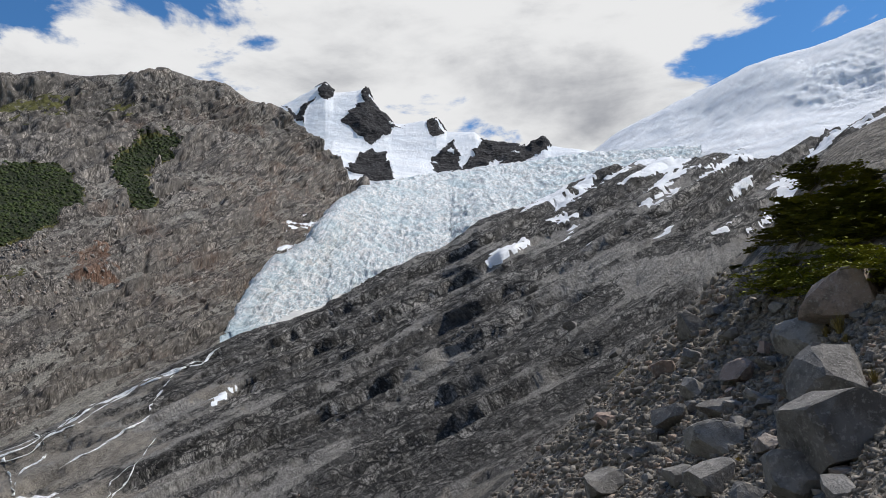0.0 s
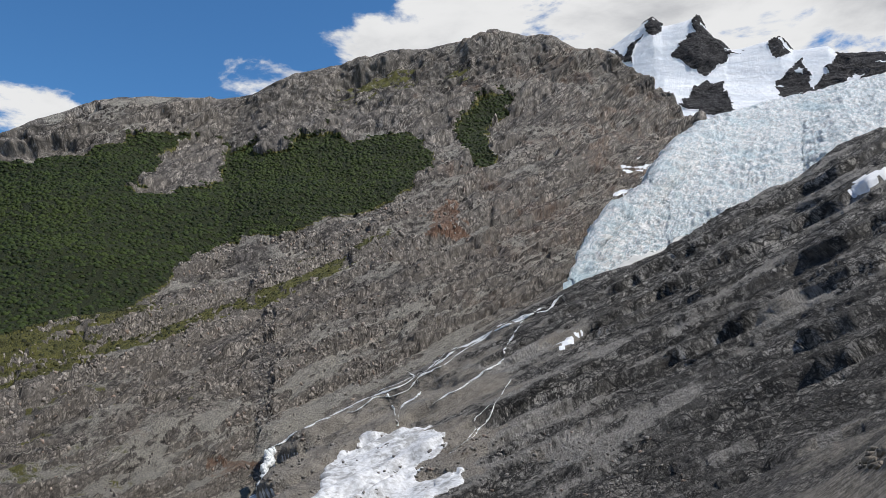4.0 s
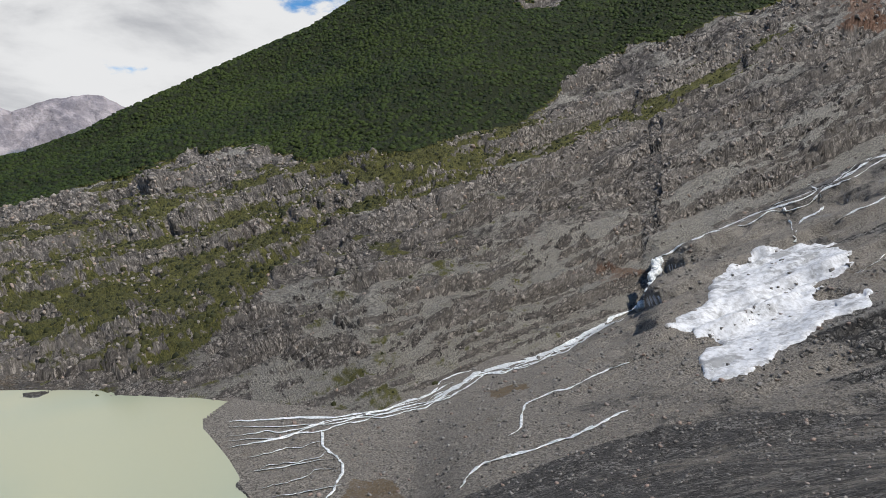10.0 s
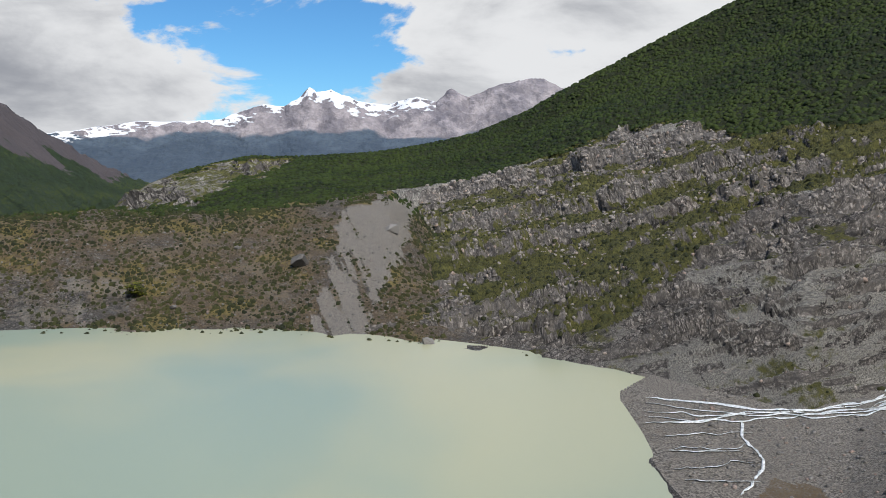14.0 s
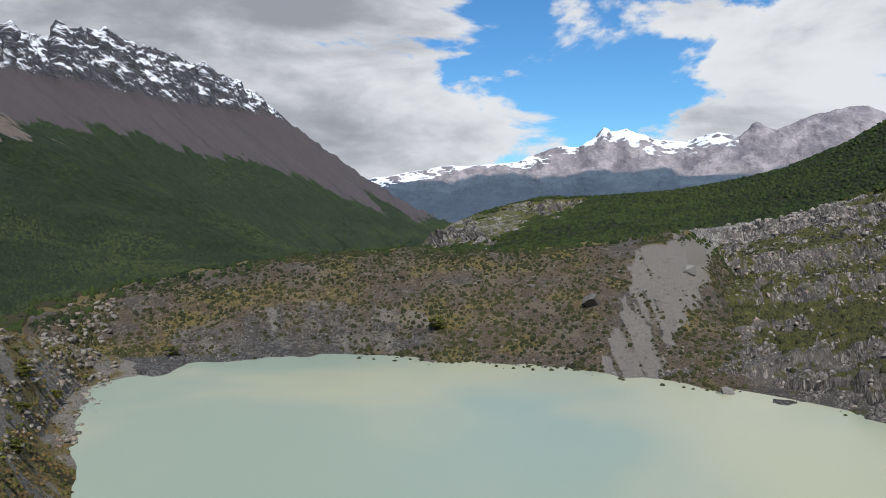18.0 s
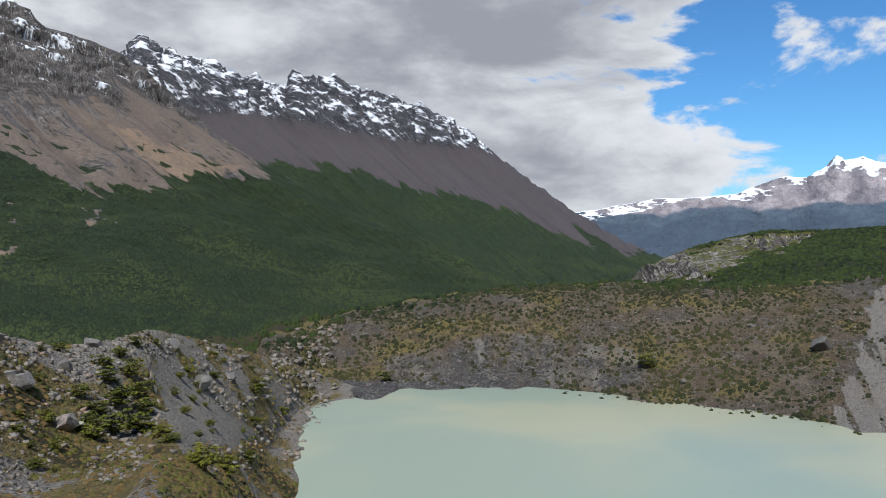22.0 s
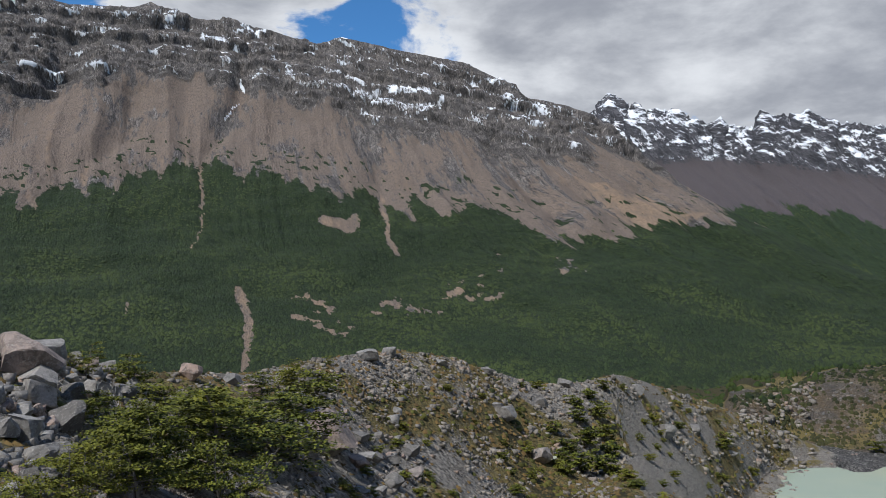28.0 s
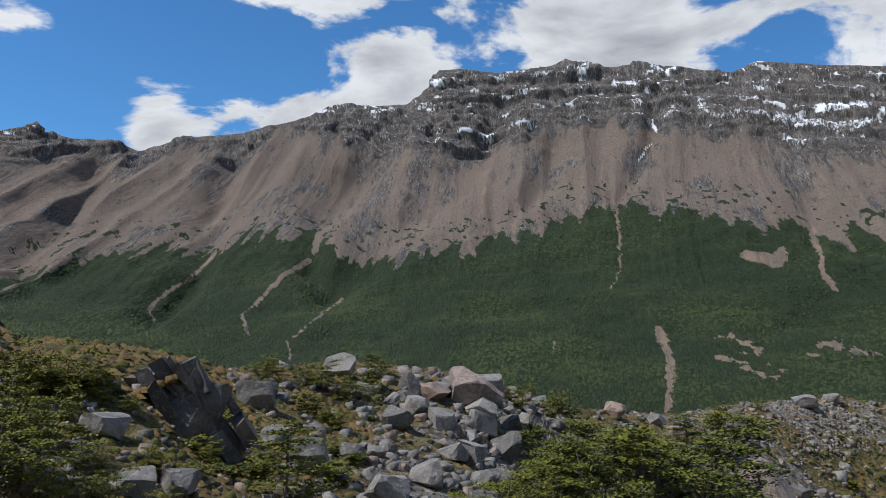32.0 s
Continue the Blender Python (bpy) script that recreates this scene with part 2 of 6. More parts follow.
def land(name, dark, light, grain, veg=((0.018, 0.035, 0.008), (0.05, 0.075, 0.015)), ochre=(0.20, 0.10, 0.055),
         lean=(0, 0), stretch=4.0, relief=0.8, fourth=(0.30, 0.29, 0.27), crack=0.75, ragged=0.7, bold=0.0, rough=0.68, pebble=0.28, flow=False, columns=0.0, seams=(), even=False, spots=0.8):
    """Rock with plants (red of the cover map), snow (green), rust (blue) and gravel (alpha)."""
    m, t = material(name)
    pos = t.nodes.new("ShaderNodeNewGeometry").outputs["Position"]
    att = t.nodes.new("ShaderNodeAttribute")
    att.attribute_name = "cover"
    ch = t.nodes.new("ShaderNodeSeparateColor")
    wire(t, att.outputs["Color"], ch.inputs[0])
    beds = mapped(t, mapped(t, mapped(t, pos, (1, 1, 1), (0, 0, lean[0])), (1, 1, 1), (0, lean[1], 0)), (1 / stretch, 1, 1))
    if flow:                                        # beds and fall lines carried by the sheet
        run = t.nodes.new("ShaderNodeAttribute")
        run.attribute_name = "flow"
        beds = mapped(t, run.outputs["Vector"], (1 / stretch, 1, 0))
        if even:
            pos = mapped(t, run.outputs["Vector"], (1, 1, 0))
    n1 = noise_tex(t, beds, 1.0 / (grain * 12), 12, rough, 0.3)
    n2 = noise_tex(t, beds, 1.0 / (grain * 2.5), 10, rough + 0.04)
    n3 = noise_tex(t, pos, 1.0 / (grain * 5), 10, 0.72)
    n4 = noise_tex(t, pos, 1.0 / (grain * 0.9), 4, 0.7)
    n5 = noise_tex(t, beds, 1.0 / (grain * 4), 3, 0.6)
    wander = t.nodes.new("ShaderNodeVectorMath")
    wander.operation = "MULTIPLY_ADD"
    wire(t, n3, wander.inputs[0])
    wander.inputs[1].default_value = (grain * 5.0,) * 3
    wire(t, beds, wander.inputs[2])

    def cells(size, feature):
        v = t.nodes.new("ShaderNodeTexVoronoi")
        v.feature = feature
        v.inputs["Scale"].default_value = 1.0 / size
        wire(t, wander.outputs[0], v.inputs["Vector"])
        return v
    joint1 = cells(grain * 2.4, "DISTANCE_TO_EDGE").outputs["Distance"]
    joint2 = cells(grain * 0.8, "DISTANCE_TO_EDGE").outputs["Distance"]
    block = t.nodes.new("ShaderNodeSeparateColor")
    wire(t, cells(grain * 2.4, "F1").outputs["Color"], block.inputs[0])
    rock = mix(t, ramp(t, n1, 0.38, 0.62), dark, light)
    rock = mix(t, ramp(t, block.outputs[0], 0.0, 1.0, 0.0, 0.55), rock, tuple(c * 0.62 for c in dark))
    rock = mix(t, ramp(t, n3, 0.45, 0.66, 0.0, 0.7), rock, tuple(min(1, c * 1.3) for c in light))
    # seams and block gaps: shade in the crevices is put into the rock colour
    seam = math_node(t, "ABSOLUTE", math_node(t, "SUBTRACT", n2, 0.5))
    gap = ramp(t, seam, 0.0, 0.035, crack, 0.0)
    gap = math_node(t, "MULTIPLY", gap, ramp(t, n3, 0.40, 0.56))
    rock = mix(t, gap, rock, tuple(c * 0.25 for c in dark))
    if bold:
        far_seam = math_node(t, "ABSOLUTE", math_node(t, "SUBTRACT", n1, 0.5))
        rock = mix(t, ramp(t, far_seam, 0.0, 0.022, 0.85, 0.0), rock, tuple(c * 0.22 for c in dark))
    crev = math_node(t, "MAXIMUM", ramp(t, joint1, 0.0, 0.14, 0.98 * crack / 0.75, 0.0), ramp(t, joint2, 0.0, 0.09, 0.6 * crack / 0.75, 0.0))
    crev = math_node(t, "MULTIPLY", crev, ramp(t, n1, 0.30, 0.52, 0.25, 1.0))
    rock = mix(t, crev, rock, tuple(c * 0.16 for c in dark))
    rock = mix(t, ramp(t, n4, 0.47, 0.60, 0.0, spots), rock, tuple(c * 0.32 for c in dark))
    slots = None
    for k, period in enumerate(seams):              # long cracks along the beds, the shade inside them put into the colour
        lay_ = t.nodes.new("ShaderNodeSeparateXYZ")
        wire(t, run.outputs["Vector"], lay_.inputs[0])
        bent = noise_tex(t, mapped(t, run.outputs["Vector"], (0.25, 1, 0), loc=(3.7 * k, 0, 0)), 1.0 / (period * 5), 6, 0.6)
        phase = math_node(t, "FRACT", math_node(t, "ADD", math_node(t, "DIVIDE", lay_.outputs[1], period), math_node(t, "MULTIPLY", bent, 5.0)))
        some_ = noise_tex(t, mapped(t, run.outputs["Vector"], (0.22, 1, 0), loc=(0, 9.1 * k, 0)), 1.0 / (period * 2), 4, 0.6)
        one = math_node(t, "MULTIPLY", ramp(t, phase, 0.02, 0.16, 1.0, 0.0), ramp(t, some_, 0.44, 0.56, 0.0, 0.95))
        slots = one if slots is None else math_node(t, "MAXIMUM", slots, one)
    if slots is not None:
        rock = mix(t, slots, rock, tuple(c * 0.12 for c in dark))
    upright = None
    if columns:                                     # upright joints on the risers of the beds, their shade painted dark
        face = t.nodes.new("ShaderNodeSeparateXYZ")
        wire(t, run.outputs["Vector"], face.inputs[0])
        warp = t.nodes.new("ShaderNodeVectorMath")
        warp.operation = "MULTIPLY_ADD"
        wire(t, n3, warp.inputs[0])
        warp.inputs[1].default_value = (0.9, 0.3, 0)
        wire(t, mapped(t, run.outputs["Vector"], (1 / columns, 0.8 / columns, 0)), warp.inputs[2])
        v = t.nodes.new("ShaderNodeTexVoronoi")
        v.feature = "DISTANCE_TO_EDGE"
        v.inputs["Scale"].default_value = 1.0
        wire(t, warp.outputs[0], v.inputs["Vector"])
        rock = mix(t, math_node(t, "MULTIPLY", face.outputs[2], 0.15), rock, tuple(min(1, c * 1.15) for c in light))
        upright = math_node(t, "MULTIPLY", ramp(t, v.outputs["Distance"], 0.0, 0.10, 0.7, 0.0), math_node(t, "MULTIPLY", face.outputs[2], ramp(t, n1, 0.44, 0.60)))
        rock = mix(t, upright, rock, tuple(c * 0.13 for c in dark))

    def mask(sock, soft=0.10, amt=ragged, by=n3):
        s = math_node(t, "ADD", sock, math_node(t, "MULTIPLY", math_node(t, "SUBTRACT", by, 0.5), amt))
        return ramp(t, s, 0.5 - soft, 0.5 + soft)
    plants = mix(t, ramp(t, n4, 0.38, 0.62), veg[0], veg[1])
    plants = mix(t, ramp(t, n3, 0.42, 0.62, 0.0, 0.5), plants, tuple(c * 1.5 for c in veg[1]))
    gravel = mix(t, ramp(t, n4, 0.40, 0.60), tuple(c * pebble for c in fourth), fourth)
    gravel = mix(t, ramp(t, n1, 0.40, 0.62, 0.0, 0.45), gravel, tuple(c * 0.7 for c in fourth))
    col = mix(t, mask(att.outputs["Alpha"]), rock, gravel)
    col = mix(t, math_node(t, "MULTIPLY", mask(ch.outputs[2], 0.25), 0.8), col, mix(t, ramp(t, n4, 0.4, 0.65), ochre, tuple(c * 0.5 for c in ochre)))
    plants = mix(t, ramp(t, ch.outputs[0], 0.90, 1.0), plants, tuple(c * 0.8 for c in veg[0]))
    col = mix(t, mask(ch.outputs[0]), col, plants)
    sm = mask(ch.outputs[1], 0.06, ragged, math_node(t, "ADD", math_node(t, "MULTIPLY", n2, 0.6), math_node(t, "MULTIPLY", n3, 0.4)))
    col = mix(t, sm, col, mix(t, ramp(t, n1, 0.35, 0.65), (0.74, 0.77, 0.80), (0.88, 0.89, 0.90)))
    h = math_node(t, "ADD", math_node(t, "ADD", n4, math_node(t, "MULTIPLY", n5, 3.0)), math_node(t, "MULTIPLY", math_node(t, "ADD", gap, crev), -0.5))
    if bold:
        h = math_node(t, "ADD", h, math_node(t, "MULTIPLY", n1, bold))
    if slots is not None:
        h = math_node(t, "SUBTRACT", h, math_node(t, "MULTIPLY", slots, 1.5))
    if upright is not None:
        h = math_node(t, "SUBTRACT", h, math_node(t, "MULTIPLY", upright, 1.0))
    h = math_node(t, "MULTIPLY", h, math_node(t, "SUBTRACT", 1.0, math_node(t, "MULTIPLY", sm, 0.8)))
    finish(t, col, 0.93, h, relief, grain * 1.0)
    return m


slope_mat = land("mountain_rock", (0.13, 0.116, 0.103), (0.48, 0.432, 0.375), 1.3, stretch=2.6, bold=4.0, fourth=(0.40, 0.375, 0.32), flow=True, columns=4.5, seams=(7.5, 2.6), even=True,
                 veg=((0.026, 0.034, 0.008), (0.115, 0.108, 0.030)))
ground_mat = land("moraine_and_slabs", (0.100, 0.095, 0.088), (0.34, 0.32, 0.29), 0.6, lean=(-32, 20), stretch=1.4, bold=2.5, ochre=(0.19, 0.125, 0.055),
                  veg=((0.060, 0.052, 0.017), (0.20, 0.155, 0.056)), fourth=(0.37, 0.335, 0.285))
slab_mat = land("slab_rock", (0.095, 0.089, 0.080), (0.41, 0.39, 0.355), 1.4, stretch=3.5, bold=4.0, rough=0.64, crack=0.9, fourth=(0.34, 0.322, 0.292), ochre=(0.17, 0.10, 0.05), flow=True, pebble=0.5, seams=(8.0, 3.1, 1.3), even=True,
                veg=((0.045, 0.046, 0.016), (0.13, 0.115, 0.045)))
peak_mat = land("peak_rock", (0.050, 0.047, 0.050), (0.125, 0.118, 0.118), 6.0, ragged=0.55)
brown_mat = land("brown_mountain", (0.13, 0.118, 0.110), (0.33, 0.295, 0.265), 3.2, crack=0.5, fourth=(0.225, 0.176, 0.140), ochre=(0.36, 0.255, 0.17), stretch=0.8, bold=3.0, pebble=0.55, flow=True, even=True,
                 veg=((0.006, 0.013, 0.006), (0.026, 0.040, 0.013)), ragged=1.7)
ridge_mat = land("ridge_rock", (0.060, 0.060, 0.068), (0.19, 0.185, 0.195), 2.6, crack=0.4, fourth=(0.110, 0.094, 0.095), pebble=0.55, bold=2.0, stretch=0.6, flow=True, even=True,
                 veg=((0.008, 0.018, 0.009), (0.028, 0.044, 0.017)), ragged=1.7)
# blue in this rock and its low cover is distance haze put into the colour
range_mat = land("hazed_distant_rock", (0.20, 0.185, 0.205), (0.38, 0.34, 0.34), 20.0, crack=0.0, spots=0.12, veg=((0.06, 0.085, 0.12), (0.08, 0.105, 0.13)), relief=0.6)


def ice_material():
    m, t = material("glacier_ice")
    pos = t.nodes.new("ShaderNodeNewGeometry").outputs["Position"]
    n1 = noise_tex(t, mapped(t, pos, (1, 1, 0.6)), 1 / 90, 10, 0.62, 0.6)
    n2 = noise_tex(t, mapped(t, pos, (1.0, 0.35, 1.0), (0, 0, 30)), 1 / 11, 10, 0.74, 0.6)
    n3 = noise_tex(t, pos, 1 / 5, 6, 0.75)
    seam = math_node(t, "ABSOLUTE", math_node(t, "SUBTRACT", n2, 0.5))
    col = mix(t, ramp(t, n1, 0.36, 0.54), (0.64, 0.73, 0.75), (0.88, 0.88, 0.86))
    col = mix(t, ramp(t, seam, 0.0, 0.05, 0.75, 0.0), col, (0.27, 0.41, 0.47))
    col = mix(t, ramp(t, n2, 0.55, 0.70, 0, 0.6), col, (0.42, 0.45, 0.44))
    col = mix(t, ramp(t, n3, 0.56, 0.70, 0, 0.5), col, (0.35, 0.42, 0.44))
    finish(t, col, 0.6, math_node(t, "ADD", n3, n2), 0.9, 5.0)
    return m


ice_mat = ice_material()


def water_material():
    m, t = material("milky_lake_water")
    pos = t.nodes.new("ShaderNodeNewGeometry").outputs["Position"]
    n = noise_tex(t, mapped(t, pos, (1, 1, 1)), 1 / 130, 3, 0.5, 0.4)
    col = mix(t, ramp(t, n, 0.38, 0.66), (0.29, 0.355, 0.27), (0.41, 0.41, 0.265))
    w = noise_tex(t, pos, 1.2, 4, 0.6)
    finish(t, col, 0.25, w, 0.06, 0.3, 0.35)
    return m


water_mat = water_material()

# ---- plots of land cover: (bearing, angle of height) corners ----
WOODS_A = [(62.1, 1.5), (57.5, 2.4), (54.1, 2.4), (50.8, 3.5), (47.4, 4.6), (44.7, 5.9), (42, 8.6), (38.8, 9.6), (33.8, 10.6), (30.9, 11.7), (28, 12.9), (26.8, 13.7), (25.1, 15), (25.5, 16.6), (28, 17.4), (31, 16.7), (33.1, 17.5), (35.6, 16.2), (39.7, 15.7), (40.6, 16.4), (43.4, 16.6), (45.4, 16.5), (47.8, 15.6), (50.8, 14.4), (53, 13.6), (56, 14), (57.7, 13.5), (60, 11.9), (62.5, 10.4)]
WOODS_B = [(23.5, 18.3), (19.8, 20.3), (18.8, 19.7), (21.3, 17.4), (20.3, 16), (21.1, 15.2), (22.5, 15.7), (23.1, 17.3)]
WOODS_C = [(99.3, -4), (92.6, -3.9), (89, -3), (83.7, -1.9), (79.3, -1.4), (76.5, -0.4), (73.3, 1), (69.8, 2.4), (65.1, 2.2), (61.1, 2), (57.2, 2.5), (53.4, 3.8), (50.5, 5.3), (48.5, 6.6), (45.8, 8.3), (43.4, 12.1), (57.4, 14), (65.2, 9.1), (73.2, 6.4), (77.2, 4.2), (85.1, 2), (92.4, 0.8), (99.1, -1)]
WOODS_D = [(77.2, -0.3), (82.7, -1.6), (89.9, -2.8), (97.7, -3.6), (105.9, -3.6), (110, -3.6), (114.1, -3.3), (106.3, -2.2), (103.8, -0.6), (97.7, 1), (87, 1.3), (77.2, 3.3)]
CLEAR_A = [(45, 15), (42.2, 16.7), (40.5, 16), (40.7, 13.7), (42.9, 13), (46.5, 12.4), (46.9, 12.7), (44.6, 13.9)]
CLEAR_B = [(71.6, 0), (69.8, 2), (68, 2.6), (65.1, 2.7), (65.9, 2), (68, 1.2), (70, 0)]
SCRUB = [(87.8, -10.5), (85.3, -5.5), (83.7, -2.1), (77.3, -0.8), (69.8, 1.6), (65.1, 1.8), (53.4, 3.1), (49.8, 4.1), (49.7, 1.9), (57.1, -1.6), (61, -3.6), (65.1, -7.8), (69.2, -11.1), (73.4, -12.6), (79.2, -12.1)]
SCRUB_B = [(62.1, 1.5), (54.1, 2.4), (47.4, 4.5), (40.3, 5.6), (33.8, 9), (28, 10.3), (28.8, 9.1), (36.2, 5.3), (45, 2.3), (53.6, -0.6), (61.8, -3.5)]
RUST_A = [(25.7, 12.3), (23.5, 12.4), (22.5, 10.2), (25.1, 9.6)]
RUST_B = [(40.5, -5.7), (36, -5.5), (35.2, -6.1), (38.4, -6.6), (40.4, -6.6)]
RUST_C = [(34.4, -3.7), (30.8, -2.8), (30, -4), (33.2, -5.7), (35.2, -6.1)]
RUST_D = [(48.7, -14.8), (45.9, -14.1), (45.5, -14.6), (48, -15.2)]
CHUTE = [(89.6, -3.6), (83.7, -2.1), (85.2, -6.7), (87.3, -10.5), (88.1, -13), (92.1, -12.6), (90.6, -8.7)]
FANS = [(115.8, -7.8), (112.5, -7), (108.4, -7.3), (104.7, -7.5), (103.9, -9.6), (105.9, -11.2), (115.8, -11), (122.1, -10.5), (121.3, -8.8)]
PATCH = [(35.8, -10), (33.6, -8), (32, -5.6), (29.5, -3.8), (27.5, -3.7), (23.9, -3.9), (24.7, -5.1), (26.7, -7.1), (24.5, -7.3), (22.9, -6.1), (23.1, -7.6), (26.3, -9.5), (29.5, -11.8), (32.7, -13), (34.1, -12.7), (32.3, -10.4)]
PATCH_B = [(16.3, 1.8), (15.7, 2.7), (14.4, 3), (15.5, 2)]
OLIVE = [(59.5, -21.8), (58.3, -20.8), (55.5, -21), (54.6, -22.2), (56.6, -23.1), (59.9, -23.2)]
LEDGE_SNOW = [(-3.8, 12), (-5.1, 12.7), (-6.6, 13.3), (-6.8, 12.7), (-4.2, 11.5), (-2.9, 11.2)]
LEDGE_SNOW_B = [(-7.7, 14.4), (-9.4, 14.8), (-10.6, 14.6), (-9.4, 14.3)]
# sheen on the slabs, put into the colour through the paler gravel cover
SLAB_SHEEN = [(-12.5, 9.7), (-14.4, 11), (-18.3, 11.6), (-22.9, 12.2), (-23.5, 11.7), (-20.2, 10.9), (-17, 9.8), (-13.4, 8.6)]
MOSS = [(5.9, -4.8), (1.1, -1.8), (-3, 0.5), (-6.9, -0.4), (-3.7, -1.9), (-2.4, -3.8), (-0.4, -4.9)]
MOSS_B = [(-9.1, 3.8), (-12.8, 5.7), (-14.8, 5.6), (-11.8, 2.6), (-8.7, 2.3)]
GRAVEL_SPUR = [(139.2, -6.5), (137.8, -7.7), (135.4, -10.6), (131.4, -14.1), (136.9, -14.5), (137.7, -11.5), (138.4, -8.5)]
CRAG_A = [(9.2, 23.7), (8.6, 24.6), (7.9, 23.8), (8.8, 23.4)]
CRAG_F = [(11.8, 22.7), (11, 22.2), (9.5, 23.6), (9.8, 22.6), (10.1, 21.4), (11.2, 21.7)]
CRAG_B = [(5.5, 24.1), (3.6, 21.5), (2.6, 21.6), (5, 20.2), (6.2, 20.9), (7.3, 22.1), (5.8, 23.3)]
CRAG_C = [(5, 20), (3.7, 19.1), (3.4, 16.8), (7.1, 18.3), (5.8, 19.5)]
CRAG_D = [(0.8, 21.7), (0.1, 22), (-0.7, 21), (0.2, 20.7)]
CRAG_E = [(0.6, 19.3), (-1.1, 20.2), (-1.7, 18.4), (-3.3, 20.3), (-3.7, 20.3), (-6.7, 19.7), (-8.2, 20.4), (-8.6, 19.6), (-5.3, 18), (-4.5, 18.9), (-3.6, 18.1), (-1, 17.4), (-0.2, 17.4)]
CRAGS_A = [(161.8, -1), (161, -0.6), (158.6, -1.7), (157.8, -3.5), (159.6, -3.3), (160.8, -2.7), (161.8, -2.4)]
CRAGS_B = [(156.4, -1.7), (154.5, -0.8), (151.3, -1.7), (151.7, -2.3), (156.2, -2.1)]
CRAGS_C = [(147.6, 1.8), (146.1, 2.2), (145.3, 1.6), (146.3, 1.2)]
CRAGS_D = [(149.5, 0.6), (148, 0.4), (146.5, -1.2), (149, -1.6), (151, -0.8)]
CRAGS_E = [(143.5, 1.6), (141.5, 1.8), (140.6, 0.9), (142.8, 0.7)]
CAP_GREEN = [(38, 17.6), (33, 18.6), (27, 20.4), (22, 21.5), (22, 22.5), (28, 21.8), (34, 20), (40, 18.2)]
FOOT_CLIFF = [(88.2, -10.6), (84, -9.8), (78, -10.3), (73, -11.6), (72, -12.6), (78, -12.2), (84, -12.2), (88, -12.6)]
KNOB = [(104.8, -3.0), (104, -1.7), (100.6, -0.9), (97.7, -0.2), (93, 0.5), (93.8, -0.5), (97.3, -1.5), (99.3, -2.9)]
# sun through a cloud gap on the east shoulder, painted in with ochre
LIT_SHOULDER = [(142.3, 7.9), (139.1, 7), (134.4, 5.7), (132.2, 4.9), (136.4, 3.4), (139.9, 5.9)]

# ---- lines of the land: (bearing, distance, height) ----
FEET = [(-60, 0.05, 68.4), (300, 0.05, 68.4)]
BOWL = [(-60, 8, 69.5), (-29, 10, 69.0), (-20, 12, 68.0), (-5, 14, 65.5), (20, 14, 63.5), (60, 12, 62.5), (100, 12, 62), (112, 30, 46), (118, 90, -2), (121, 110, -4), (128, 140, -4), (129.6, 140, 2), (131, 125, 20), (132.7, 120, 28), (135.5, 115, 34), (138, 105, 38.5),
        (140, 88, 43), (145, 60, 51), (150, 44, 56.5), (158, 28, 61), (165, 20, 63), (180, 14, 65.2), (195, 10, 66.6), (205, 8, 67.3), (215, 8, 68.3), (300, 8, 69.5)]
CREST = [(-60, 70, 95), (-30.6, 60, 88.5), (-27, 60, 87), (-24.6, 60, 83.8), (-20.8, 60, 80.5), (-12.6, 55, 73.2), (-3.2, 50, 65.6), (10, 60, 55), (30, 80, 40),
         (50, 85, 30), (55, 95, 18), (60, 105, 6), (63, 120, 0), (66, 140, -2), (69, 150, -3), (72, 110, -5), (100, 90, -5), (118, 105, -5), (120, 125, -5), (122.5, 260, -3), (124.5, 364, -0.8), (126.7, 351, -0.2), (128.8, 326, -0.2), (130.2, 286, -0.2), (130.7, 228, 0.6), (131.5, 224, 9), (132.7, 216, 17), (134, 205, 24.5), (136, 187, 30.5), (137.4, 168, 33),
         (138.6, 158, 32.5), (141, 136, 35), (150, 88, 47), (158, 66, 54), (162.5, 52, 58), (168.7, 40, 61), (175, 32, 63.6), (180, 28, 65.3), (188, 25, 66.2),
         (196, 20, 66.8), (201, 16, 67.6), (210, 14, 68.0), (250, 40, 80), (300, 70, 95)]
DIP = [(-60, 120, 90), (-30, 100, 76), (-20, 90, 68), (-12, 90, 61), (-3, 100, 53), (10, 130, 40), (30, 160, 27), (50, 140, 14), (55, 146, 2),
       (60, 150, 0.5), (64, 162, 0.05), (66, 175, 0.05), (67.5, 197, 0.05), (69.6, 238, 0.05), (71, 255, -0.6), (73, 150, -5), (100, 110, -6), (120, 140, -6), (122.5, 290, -3), (124.5, 369, 0.3), (125.9, 366, 2.5), (128.8, 350, 11.8), (130.5, 332, 19.3), (132.4, 310, 26.4), (134.9, 275, 34.5), (137.3, 235, 43.2), (139.4, 204, 48),
       (141.9, 185, 47.3), (143.9, 180, 47.3), (147.6, 165, 52.4), (150.4, 150, 56.6), (154.5, 135, 58.9), (157, 120, 60.1), (162.5, 92, 60.3), (165, 82, 60.8), (168.7, 70, 62.6),
       (172.6, 60, 63.6), (176, 52, 65.4), (179, 46, 67.2), (188, 41, 68.1), (193, 35, 68.0), (196, 31, 68.2), (201, 26, 69.2), (205, 24, 69.5), (210, 24, 69.6), (250, 100, 100), (300, 120, 90)]
